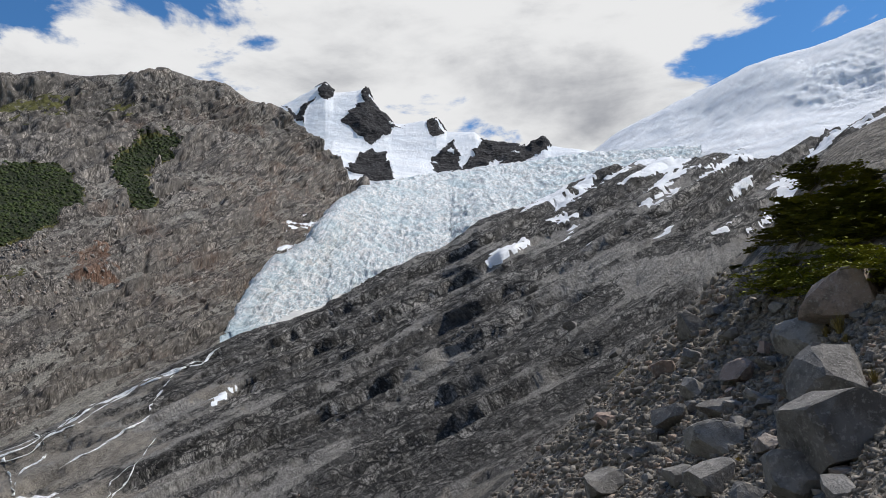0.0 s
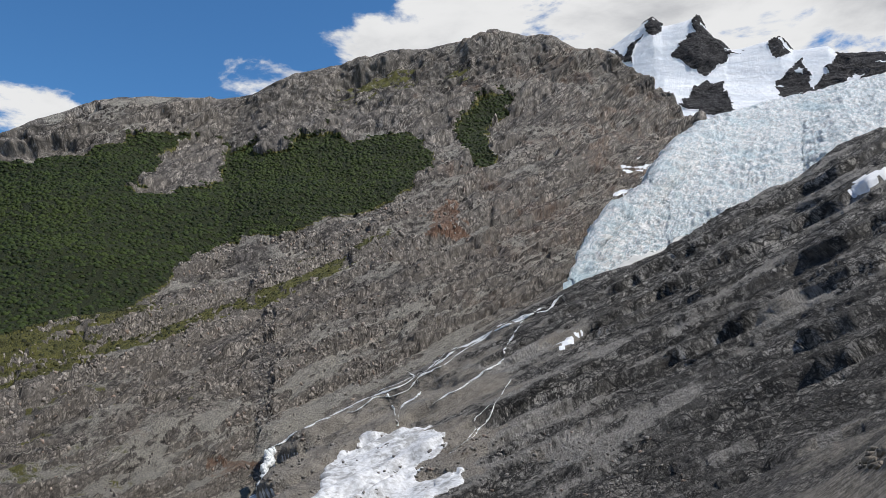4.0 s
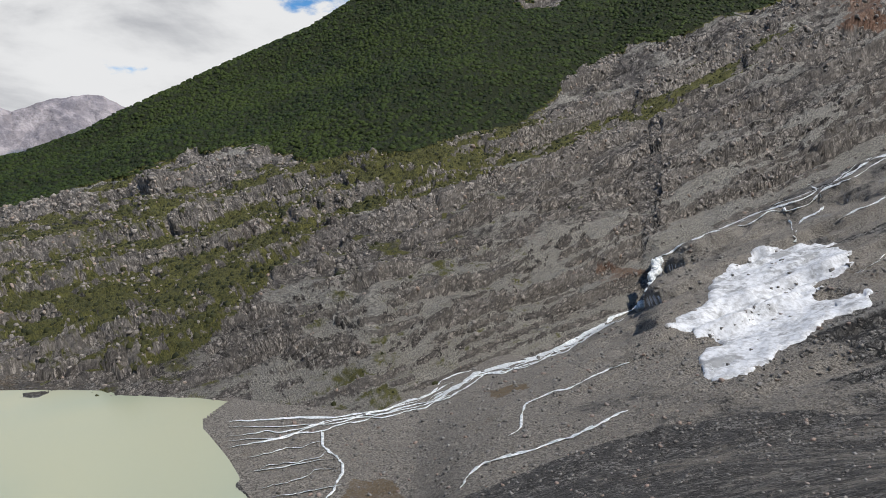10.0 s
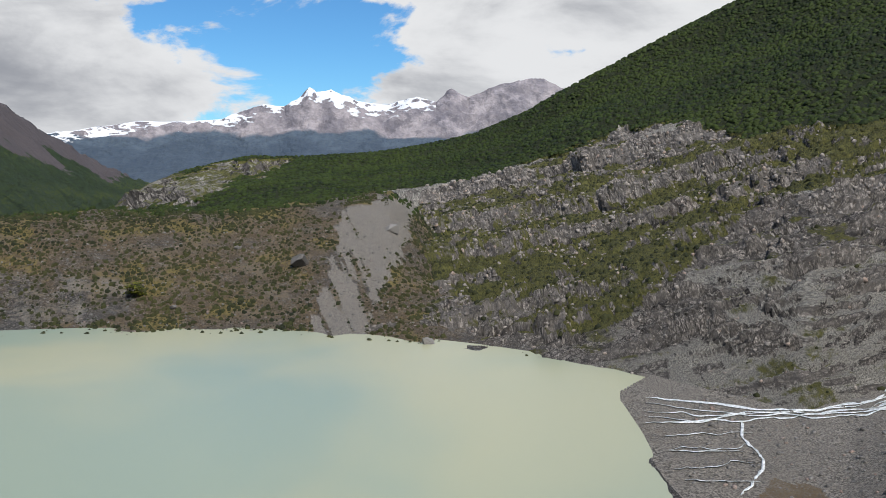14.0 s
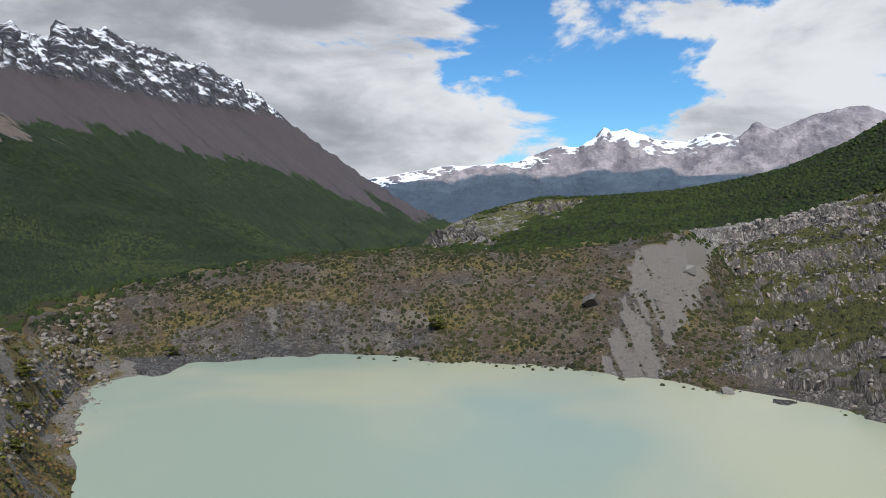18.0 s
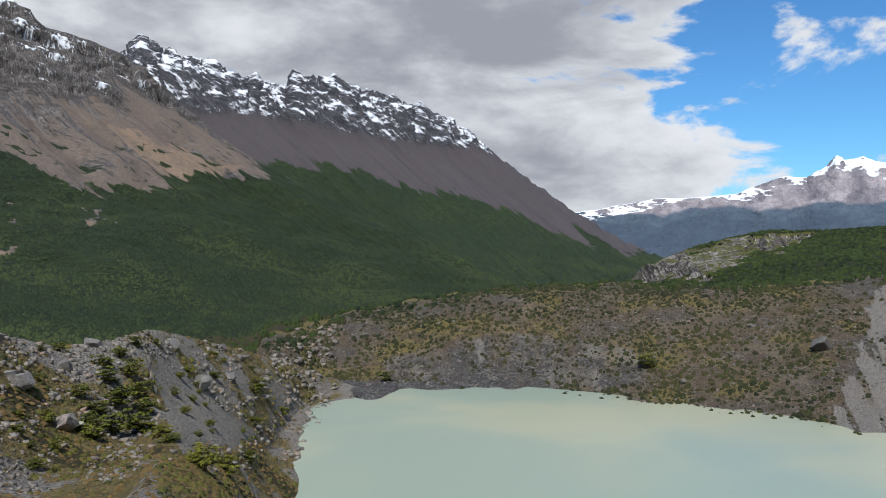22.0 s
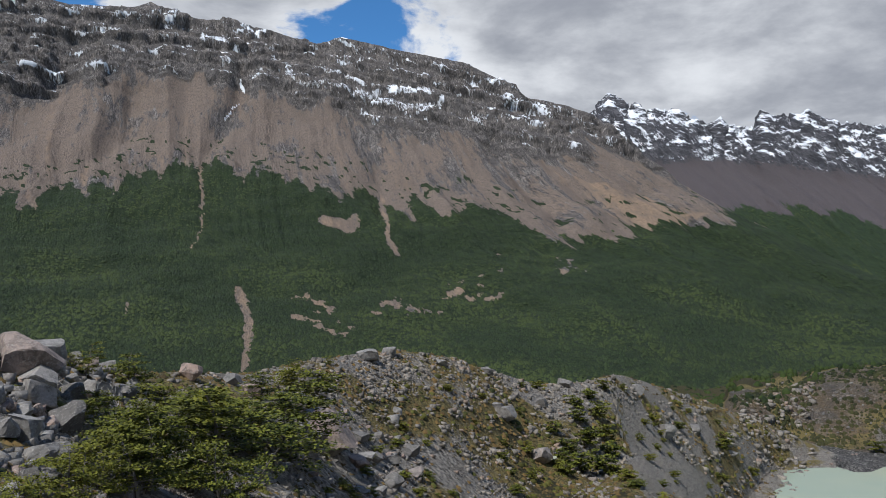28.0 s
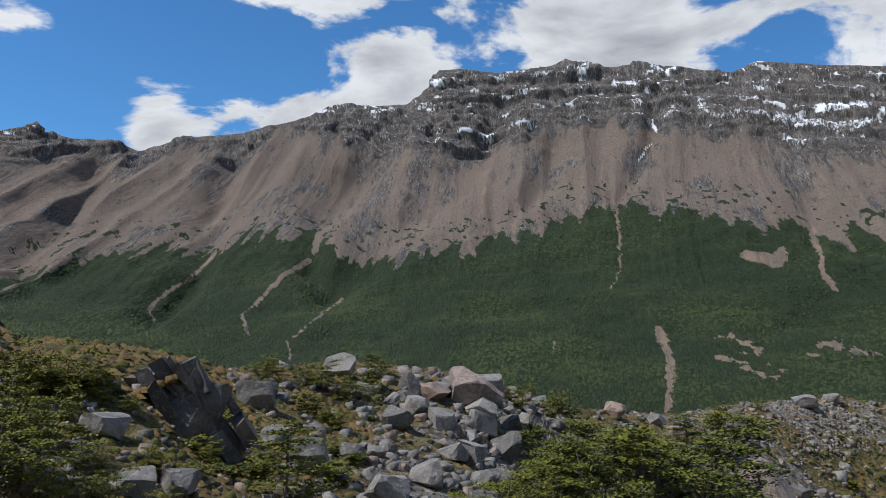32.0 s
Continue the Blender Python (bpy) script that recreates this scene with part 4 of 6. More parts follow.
K_CLIFF = [(112, 12), (136, 8.4), (139.5, 9.2), (142.2, 9.7), (146.3, 10.2), (154.6, 11.6), (160.3, 12.6), (166.7, 13.9), (172.3, 14.2), (176, 13.8), (180.5, 12.9), (188.5, 13.6), (194.6, 12.9), (202.1, 11.4), (212, 10.5)]
K_FOOT = [(112, 1500, -100), (150, 1250, -110), (225, 1200, -110)]
# ravines: (bearing, angle of height) from top to bottom, width in degrees, depth in metres
RAVINES = [([(177.2, 14.2), (178.9, 12.4), (180.2, 10.0), (182.7, 8.4), (186, 5.5), (189, 3)], 2.0, 60), ([(184.4, 13.9), (186, 11.6), (188.5, 9.9), (190, 7.5), (190.6, 4.6)], 1.8, 50),
           ([(165.5, 14.6), (165.4, 13.2), (167.2, 10.5), (168.3, 8.8)], 1.0, 40), ([(196, 11.5), (197.1, 8), (198.6, 3.3), (201, 1)], 1.6, 60),
           ([(172.8, 13), (173.2, 10.5), (175.2, 8)], 1.1, 35), ([(205, 10.5), (206.5, 7), (209, 4)], 1.3, 50), ([(158, 12), (156, 9), (155.2, 6)], 1.3, 30), ([(147.5, 10), (145, 7.4), (142.5, 5)], 1.0, 28)]
# bare slides and stream beds in the forest, with their widths in degrees
SLIDES = [([(165.6, -0.5), (164.8, -2.6), (165.2, -6.0)], 0.42), ([(159.7, 4.8), (158.0, 4.1), (157.4, 4.9)], 0.5), ([(155.6, 6.4), (155.2, 4.6), (155.0, 3.1), (154.4, 2.3)], 0.26), ([(179.3, 6.6), (178.6, 5.0)], 0.3),
          ([(175.7, 7.6), (175.6, 5.9)], 0.22), ([(190.6, 4.6), (192.4, 3.4), (193.9, 1.8), (195.1, 0.6), (194.7, -0.8)], 0.16), ([(197.1, 4.9), (198.6, 3.3), (200.4, 2.1), (201.3, 1.1), (201.1, 0.2)], 0.13),
          ([(188.4, 1.8), (191.9, -1.2), (191.8, -2.6)], 0.1), ([(168.3, 8.2), (168.1, 4.1), (168.8, 2.5)], 0.09), ([(173.0, -1.3), (173.0, -2.1)], 0.12)]
kb = np.arange(112, 224, 0.13)
marks = np.arange(112, 225, 4)
kp, kB, kU, kD = lay([K_FOOT, between(K_FOOT, K_SOFT, 0.42, 0.24, marks), between(K_FOOT, K_SOFT, 0.78, 0.60, marks), between(K_FOOT, K_SOFT, 0.9, 0.83, marks), K_SKY, shift(K_SKY, 500, -150)], kb, [80, 90, 55, 45, 6])
kn = normals(kp)
kE = angle(kp)
spread = np.interp(kB, [120, 138, 150, 165, 185, 200, 215], [1.5, 1.4, 0.7, 0.1, -0.3, -1.2, -1.5])
fall = kB - spread * (kE - 6) + 0.5 * fbm(kp, 420, 3, 0.5, 88)
layer = kE - np.interp(kB, [130, 160, 188, 215], [-7.5, 0, 0, -4.0]) + 0.5 * fbm(kp, 600, 3, 0.5, 83)
high = step(-0.9, 0.9, kE - line_at(K_CLIFF, kB) + 2.0 * fbm(pair(fall * 0.45, kE * 0.1), 1.0, 4, 0.5, 81))
gate = 0.2 + 0.8 * step(-0.2, 0.25, fbm(pair(kB * 0.1, layer), 0.6, 3, 0.5, 82))
gul = fbm(pair(fall * 0.36, kE * 0.08), 1.0, 3, 0.45, 84, True)
blk, gap_k = cells(kB * 0.55 + 0.4 * fbm(kp, 150, 3, 0.5, 80), layer * 1.5, 6)
blk_, gap_ = cells(kB * 1.5 + 0.4 * fbm(kp, 90, 3, 0.5, 80), layer * 3.2, 7)
crest_k = 1 - 0.85 * band(kU, 3.85, 4.1, 0.08)
out = (gul * (6 + 22 * band(kU, 1.2, 3.2, 0.4)) + fbm(kp, 120, 4, 0.55, 85) * 15 + fbm(kp, 380, 4, 0.5, 79) * 45 * band(kU, 0.4, 2.2, 0.4)
       + high * (gate * ledges(layer, 1.15, 0.3) * 30 + ledges(layer + 0.2, 0.42, 0.35) * 11 * (1.2 - gate) + blk * 12 - 9 * step(0.15, 0, gap_k) + blk_ * 6 - 4 * step(0.15, 0, gap_)))
for line, wide, deep in RAVINES:
    out = out - deep * np.exp(-(off_line(line, kB + 0.5 * fbm(kp, 200, 3, 0.5, 78), kE) / wide) ** 2 * 2.0)
kp = kp + kn * (out * crest_k * np.clip(kU + 0.3, 0.3, 1))[..., None]
kE = angle(kp)
tongue = fbm(pair(fall * 0.55, kE * 0.06), 1.0, 3, 0.5, 86, True)
comb_ = fbm(pair(fall * 2.0, kE * 0.15), 1.0, 4, 0.6, 87)
tree = 1 - step(-0.35, 0.35, kE - line_at(K_TREE, kB) + 1.5 * (tongue - 0.15) - 1.1 * comb_ - 0.5 * fbm(kp, 22, 3, 0.6, 94))
K_BARE = np.zeros(kB.shape)
rag = 0.10 * fbm(kp, 25, 3, 0.6, 77)
for line, wide in SLIDES:
    half = wide * (0.45 + 0.45 * np.clip((kE - line[-1][1]) / (line[0][1] - line[-1][1]), 0, 1)) * (1 + 0.8 * fbm(kp, 60, 3, 0.6, 73))
    K_BARE = np.maximum(K_BARE, step(half + 0.10, half - 0.06, off_line(line, kB + 3 * rag, kE)))
K_BARE = np.maximum(K_BARE, plots(kp, kB, [CRAGS_A, CRAGS_B, CRAGS_C, CRAGS_D, CRAGS_E], 1.0, 60) * step(0.0, 0.25, fbm(pair(kB * 1.2, kE * 3.0), 1.0, 4, 0.6, 78)))
tree = tree * (1 - K_BARE)
tree_k = tree
bushes = band(kE - line_at(K_TREE, kB), -0.3, 2.2, 0.8) * step(0.20, 0.34, fbm(pair(fall * 1.2, layer * 2.2), 0.5, 4, 0.6, 76))
tree = np.maximum(tree * 0.88, 0.8 * bushes * (kE < 11))
lines_ = fbm(pair(kB * 0.35, layer * 1.9), 0.42, 5, 0.62, 75) + 0.10 * step(0, 3, kE - line_at(K_CLIFF, kB)) - 0.16 * step(186, 192, kB)
sn_ = high * (0.25 + 0.62 * lines_ + 0.14 * ledges(layer, 1.15, 0.3))
sn_ = np.maximum(sn_, 0.66 * (off_line([(165.5, 14.3), (165.5, 13.2), (165.9, 12.4), (166.6, 11.5)], kB + 0.5 * fbm(kp, 90, 3, 0.6, 71), kE) < 0.075) * (fbm(kp, 60, 3, 0.6, 72) > -0.2))
sn_ = np.maximum(sn_, 0.50 * (off_line([(162.5, 15.0), (158.5, 14.0), (155, 13.3), (151.5, 12.6)], kB, kE + 0.9 * fbm(kp, 110, 4, 0.6, 74)) < 0.20))
strk = fbm(pair(fall * 1.5, kE * 0.12), 1.0, 5, 0.62, 92)
scree = (1 - high) * (0.66 + 0.50 * strk + 0.55 * fbm(kp, 140, 5, 0.6, 89))
# ochre for bare slides and streaks, and for the painted sunlight on the shoulder
warm = 0.12 + 0.45 * plots(kp, kB, [LIT_SHOULDER], 0.8, 90) + 0.35 * K_BARE + 0.5 * strk * (1 - high)
tagged(grid_mesh("mountain_east", kp, brown_mat, np.stack([tree, sn_, warm, scree], -1), False, np.stack([np.where(high > 0.5, kB, fall) * 45.0, np.where(high > 0.5, layer * 45.0, kE * 24.0), high], -1)), "brown scree mountain with forest below and snow streaks", "mountain", kind="structure")

# ---- jagged ridge ----
J_SKY = up([(100, -3), (103.7, -1.2), (106.2, 0.1), (110, 2.5), (111.9, 4), (113.9, 5.4), (116.7, 7.5), (118.7, 8.5), (119.4, 8.8), (119.9, 9.4), (120.3, 9.0), (122, 9.6), (124.4, 10.2), (125.4, 10.9), (126.2, 11.5), (127.0, 10.9), (128.1, 10.9), (128.8, 11.6), (129.2, 10.6),
            (130.1, 10.2), (131.4, 10.4), (131.7, 11.1), (132.0, 10.6), (133.8, 11.3), (134.4, 12), (135.2, 11.8), (136.6, 12.1), (137.3, 12.8), (138, 12.2), (139.1, 13.3), (139.8, 12.3), (141, 11.8), (150, 11)], [(100, 3400), (115, 4000), (150, 4300)])
J_SOFT = up([(100, -3), (106, -0.2), (112, 3.6), (118, 7.6), (124, 9.6), (130, 10.3), (138, 11.8), (150, 11)], [(100, 3400), (115, 4000), (150, 4300)])
J_TREE = [(100, 3), (103.7, -1.5), (106.2, -0.8), (110, 0.6), (112.7, 1.8), (115.1, 2.4), (117.9, 3.1), (121.2, 3.7), (124, 4.5), (127.3, 5.2), (130.6, 5.6), (150, 6)]
J_SNOW = [(100, 3), (115.5, 5.9), (117.5, 6.1), (122, 6.6), (127.3, 7.6), (131.4, 8.3), (135.4, 8.3), (139.3, 9.8), (150, 9.8)]
J_FOOT = [(100, 2200, -90), (150, 1900, -100)]
jb = np.arange(100, 149, 0.1)
marks = np.arange(100, 150, 2)
jp, jB, jU, jD = lay([J_FOOT, between(J_FOOT, J_SOFT, 0.5, 0.28, marks), between(J_FOOT, J_SOFT, 0.8, 0.66, marks), J_SKY, shift(J_SKY, 400, -150)], jb, [60, 60, 80, 6])
jn = normals(jp)
jE = angle(jp)
fall = jB - 1.1 * (jE - 6) + 0.5 * fbm(jp, 420, 3, 0.5, 96)
upper = step(-0.5, 0.8, jE - line_at(J_SNOW, jB))
rib = fbm(pair((jB - 0.35 * (jE - 8)) * 0.75 + 0.35 * fbm(jp, 250, 3, 0.5, 96), jE * 0.25), 1.0, 6, 0.62, 93, True)
gul = fbm(pair(fall * 0.5, jE * 0.06), 1.0, 5, 0.5, 91, True)
jp = jp + jn * ((gul * 30 + upper * (34 * rib + 12 * fbm(jp, 60, 5, 0.6, 99, True))) * (1 - 0.75 * band(jU, 2.9, 3.1, 0.06)))[..., None]
jp[..., 2] += step(2.5, 3.0, jU) * (1 - step(3.0, 3.4, jU)) * 22 * (fbm(pair(jB * 2.2, 0 * jB), 1.0, 5, 0.6, 100, True) - 0.35)
jE = angle(jp)
tree = 1 - step(-0.35, 0.35, jE - line_at(J_TREE, jB) - 1.3 * fbm(pair(fall * 1.3, jE * 0.2), 1.0, 5, 0.6, 95) - 0.3 * fbm(jp, 30, 3, 0.6, 98))
lie = normals(jp)[..., 2]
sn_ = step(-0.5, 0.7, jE - line_at(J_SNOW, jB)) * (0.44 + 0.5 * (lie - 0.55) + 0.50 * fbm(jp * np.array([1, 1, 2.0]), 60, 5, 0.7, 97) - 0.10 * rib)
tagged(grid_mesh("mountain_ridge", jp, ridge_mat, np.stack([0.88 * tree, sn_, 0.1 + 0 * tree, 0.85 * (1 - upper)], -1), False, np.stack([fall * 60.0, jE * 40.0, 0 * fall], -1)), "jagged dark ridge dusted with snow", "mountain", kind="structure")

# ---- far range ----
F_SKY = up([(68, 4), (73.9, 5.2), (75.1, 5.8), (78, 5.4), (80.4, 4.4), (81.6, 5), (82.7, 4.2), (84.1, 4.6), (86.3, 4), (88.5, 4.2), (89.6, 4.6), (90.2, 5.0), (90.8, 4.8), (91.3, 4.75), (91.7, 5.05), (92.2, 4.5), (93.4, 3.6),
            (94.9, 3.8), (97.7, 2.8), (100.5, 2.6), (103, 2.5), (105.9, 2.1), (108.3, 1.5), (114, 1)], 4750)
F_FOOT = [(68, 3200, -80), (114, 4200, -80)]
fb_ = np.arange(68, 113.9, 0.1)
fp, fB, fU, fD = lay([F_FOOT, between(F_FOOT, F_SKY, 0.6, 0.45, np.arange(68, 115, 2)), F_SKY, shift(F_SKY, 120, -100)], fb_, [50, 60, 4])
fn = normals(fp)
gul = fbm(fp, 260, 6, 0.55, 101, True)
fp = fp + fn * (gul * 34 * (1 - 0.7 * band(fU, 1.9, 2.1, 0.06)))[..., None]
fE = angle(fp)
lie = normals(fp)[..., 2]
sn_ = step(1.2, 1.75, fU) * (0.22 + 1.5 * (lie - 0.62) + 0.9 * fbm(fp, 80, 5, 0.65, 105)) * step(79, 84, fB) + 0.36 * band(fB, 88.5, 92.5, 0.6) * step(1.4, 1.8, fU)
# red channel: more of the painted blue haze low on the range
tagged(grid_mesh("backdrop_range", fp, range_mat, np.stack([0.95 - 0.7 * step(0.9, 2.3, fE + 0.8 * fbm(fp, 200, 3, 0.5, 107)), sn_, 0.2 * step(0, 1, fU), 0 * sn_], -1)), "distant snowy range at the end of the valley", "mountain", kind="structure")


# ---- finding the ground from the lookout ----
def meet(b, e, sheets=None):
    """The place where the line of sight at bearing b and angle e first meets the land."""
    best = None
    for p, bearings in (sheets or ((gp, gb), (ep, eb))):
        if not bearings[0] <= b <= bearings[-1]:
            continue
        c = int(np.argmin(np.abs(bearings - b)))
        col = p[:, c]
        a = angle(col)
        ok = np.nonzero((a[1:] >= e) & (np.hypot(col[1:, 0], col[1:, 1]) > 3.0))[0]
        if len(ok):
            k = ok[0]
            t = np.clip((e - a[k]) / max(a[k + 1] - a[k], 1e-6), 0, 1)
            q = col[k] * (1 - t) + col[k + 1] * t
            if best is None or np.hypot(*q[:2]) < np.hypot(*best[:2]):
                best = q
    return None if best is None else Vector(best)


def scatter(p, mask, n, seed):
    """n places on a sheet, spread by area where the mask allows."""
    rng = np.random.default_rng(seed)
    a = np.cross(p[1:, :-1] - p[:-1, :-1], p[:-1, 1:] - p[:-1, :-1])
    w = np.linalg.norm(a, axis=-1) * np.maximum(mask[:-1, :-1], 0)
    w = (w / w.sum()).reshape(-1)
    k = rng.choice(len(w), n, p=w)
    r, c = np.divmod(k, p.shape[1] - 1)
    u, v = rng.random((2, n, 1))
    return (p[r, c] * (1 - u) + p[r + 1, c] * u) * (1 - v) + (p[r, c + 1] * (1 - u) + p[r + 1, c + 1] * u) * v


def soup(name, verts, faces, material):
    """One mesh from arrays of corners and triangles."""
    me = bpy.data.meshes.new(name)
    me.vertices.add(len(verts))
    me.vertices.foreach_set("co", np.ascontiguousarray(verts, dtype=np.float32).reshape(-1))
    me.loops.add(faces.size)
    me.loops.foreach_set("vertex_index", faces.reshape(-1).astype(np.int32))
    me.polygons.add(len(faces))
    k = faces.shape[1]
    me.polygons.foreach_set("loop_start", np.arange(0, faces.size, k, dtype=np.int32))
    me.polygons.foreach_set("loop_total", np.full(len(faces), k, dtype=np.int32))
    me.update(calc_edges=True)
    me.materials.append(material)
    return new(name, me)


def ico(level):
    bm = bmesh.new()
    bmesh.ops.create_icosphere(bm, subdivisions=level, radius=1.0)
    v = np.array([x.co[:] for x in bm.verts])
    f = np.array([[x.index for x in y.verts] for y in bm.faces])
    bm.free()
    return v, f


def crowns(name, places, sizes, material, rings=2, tall=1.1, seed=0, sides=5):
    """Many small tree crowns, each an uneven dome, in one mesh."""
    g = np.random.default_rng(seed)
    n = len(places)
    turn = g.random((n, 1)) * 6.28
    a = turn + np.arange(sides)[None] * (2 * np.pi / sides)
    parts = []
    for z, r in (((-0.40, 0.95), (0.60, 0.78)) if rings == 2 else ((-0.30, 1.0),)):
        rr = r * (0.7 + 0.6 * g.random((n, sides)))
        parts.append(np.stack([np.cos(a) * rr, np.sin(a) * rr, tall * (z + 0.35 * (g.random((n, sides)) - 0.5))], -1))
    top = np.concatenate([0.5 * (g.random((n, 2)) - 0.5), tall * (0.95 + 0.4 * g.random((n, 1)))], -1)[:, None]
    v = np.concatenate(parts + [top], 1) * sizes[:, None, None] + places[:, None, :]
    f = []
    for k in range(sides):
        j = (k + 1) % sides
        if rings == 2:
            f += [(k, j, sides + j), (k, sides + j, sides + k)]
        b = (rings - 1) * sides
        f.append((b + k, b + j, rings * sides))
    f = np.array(f)[None] + (np.arange(n) * v.shape[1])[:, None, None]
    return soup(name, v.reshape(-1, 3), f.reshape(-1, 3), material)


def leaf_material(name, dark, light, grain=1.5, spread=0.5, drift=0.45):
    m, t = material(name)
    g = t.nodes.new("ShaderNodeNewGeometry")
    n = noise_tex(t, g.outputs["Position"], 1 / grain, 4, 0.65)
    f = math_node(t, "ADD", math_node(t, "MULTIPLY", g.outputs["Random Per Island"], spread), math_node(t, "MULTIPLY", n, 1 - spread))
    col = mix(t, ramp(t, f, 0.15, 0.8), dark, light)
    big = noise_tex(t, g.outputs["Position"], 1 / (grain * 70), 5, 0.55)
    col = mix(t, ramp(t, big, 0.42, 0.62, 0, drift), col, (light[0] * (1 + drift), light[1] * (0.95 + 0.7 * drift), light[2] * 1.2))
    finish(t, col, 0.75, n, 0.7, grain * 0.6, 0.25)
    return m


wood_mat = leaf_material("beech_forest", (0.004, 0.010, 0.002), (0.031, 0.050, 0.007), 2.2)
# strong drift: broad paler patches imitate sunlit parts of the far forest in colour
far_wood_mat = leaf_material("valley_forest", (0.005, 0.011, 0.005), (0.030, 0.047, 0.015), 4.0, 0.30, 0.75)
scrub_mat = leaf_material("low_scrub", (0.010, 0.014, 0.005), (0.045, 0.048, 0.014), 0.9)

# ---- lake far down the valley ----
fl, _, _, _ = lay([[(0, 3500, -72), (200, 3500, -72)], [(0, 3950, -72), (200, 3950, -72)]], np.arange(100.5, 105.6, 0.5), [2])
tagged(grid_mesh("water_far_lake", fl, water_mat), "pale strip of a far lake in the valley", "lake", kind="structure")

# ---- forests and scrub ----
def many(n, seed, lo, hi, power=1.5):
    return lo + (hi - lo) * np.random.default_rng(seed).random(n) ** power


eE = angle(ep)
fp_ = scatter(ep, woods * (eU < 3.02) * np.clip(eU * 5, 0, 1) / (0.4 + eD / 1000), 30000, 301)
far_ = np.interp(np.hypot(fp_[:, 0], fp_[:, 1]), [400, 1300], [0.75, 1.25])
tagged(crowns("forest_west", fp_, many(len(fp_), 1, 1.3, 3.5, 1.6) * far_, wood_mat, 2, 0.62, 302, 6), "dense dark green beech forest on the slope", "forest", kind="stuff")
sp_ = scatter(ep, np.clip(tuft - 0.42 + 0.2 * scrub, 0, 1) * (1 - woods) * (1 - chute) * (eB > 24) * (eB < 92) * (eU < 1.6), 5200, 303)
tagged(crowns("scrub_slope", sp_, many(len(sp_), 2, 0.35, 1.7, 2.2), scrub_mat, 2, 0.85, 304), "low green scrub on rock ledges", "scrub", kind="stuff")
bp_ = scatter(gp, bank * np.clip(0.45 + patchy, 0, 1) * (1 - stony) * (gB > 80) * (gB < 131) * (gU < 6.02), 16000, 305)
tagged(crowns("scrub_bank", bp_, many(len(bp_), 3, 0.3, 1.5, 2.6), scrub_mat, 2, 0.9, 306), "dark shrubs on the moraine bank beside the lake", "scrub", kind="stuff")
rp_ = scatter(gp, band(gU, 5.95, 6.4, 0.05) * (gB > 80) * (gB < 131), 1600, 307)
tagged(crowns("forest_rim", rp_, many(len(rp_), 4, 1.0, 2.6), wood_mat, 2, 1.1, 308), "dark forest edge along the moraine crest", "forest", kind="stuff")
kp_ = scatter(kp, (tree_k > 0.6) * (kU < 2.9) * np.interp(kD, [1200, 1700, 2300], [1.0, 0.7, 0.4]) * (kB > 113) * (kB < 213), 60000, 309)
tagged(crowns("forest_valley", kp_, many(len(kp_), 5, 2.0, 5.6, 1.7), far_wood_mat, 1, 0.72, 310), "green beech forest filling the valley side", "forest", kind="stuff")
vp_ = scatter(gp, ((gU > 4.75) & (gU < 7.2) & (gB > 131.5) & (gB < 212) & (gD > 240)) / (gD / 300) ** 1.6, 8000, 311)
near_ = np.interp(np.hypot(vp_[:, 0], vp_[:, 1]), [240, 420, 900], [0.28, 0.7, 1.0])
tagged(crowns("forest_floor_of_valley", vp_, near_ * many(len(vp_), 6, 2.2, 4.6), wood_mat, 2, 0.7, 312, 6), "green beech forest behind the moraine", "forest", kind="stuff")
jp_ = scatter(jp, (tree > 0.6) * (jB > 101) * (jB < 141), 14000, 313)
tagged(crowns("forest_ridge", jp_, many(len(jp_), 10, 2.8, 6.5), far_wood_mat, 1, 0.7, 314), "green beech forest at the foot of the jagged ridge", "forest", kind="stuff")


# ---- stones ----
def stone_material(name, dark, light, warm, grain):
    m, t = material(name)
    info = t.nodes.new("ShaderNodeObjectInfo")
    pos = t.nodes.new("ShaderNodeNewGeometry")
    n1 = noise_tex(t, pos.outputs["Position"], 1 / grain, 8, 0.7, 0.2)
    n2 = noise_tex(t, pos.outputs["Position"], 6 / grain, 4, 0.7)
    r = math_node(t, "FRACT", math_node(t, "ADD", info.outputs["Random"], pos.outputs["Random Per Island"]))
    base = mix(t, r, dark, light)
    base = mix(t, ramp(t, r, 0.80, 0.95), base, warm)
    base = mix(t, ramp(t, n1, 0.42, 0.62, 0, 0.6), base, tuple(c * 0.5 for c in dark))
    base = mix(t, ramp(t, n2, 0.52, 0.66, 0, 0.5), base, tuple(c * 1.25 for c in light))
    lich = noise_tex(t, pos.outputs["Position"], 2.5 / grain, 5, 0.6)
    base = mix(t, ramp(t, lich, 0.62, 0.70, 0, 0.5), base, (0.06, 0.062, 0.05))
    finish(t, base, 0.92, math_node(t, "ADD", n1, math_node(t, "MULTIPLY", n2, 0.5)), 0.8, grain * 0.16)
    return m


stone_mat = stone_material("granite_stone", (0.135, 0.126, 0.115), (0.33, 0.312, 0.285), (0.32, 0.235, 0.19), 0.6)
dark_stone_mat = stone_material("dark_outcrop_rock", (0.085, 0.079, 0.074), (0.21, 0.195, 0.18), (0.20, 0.165, 0.135), 0.8)


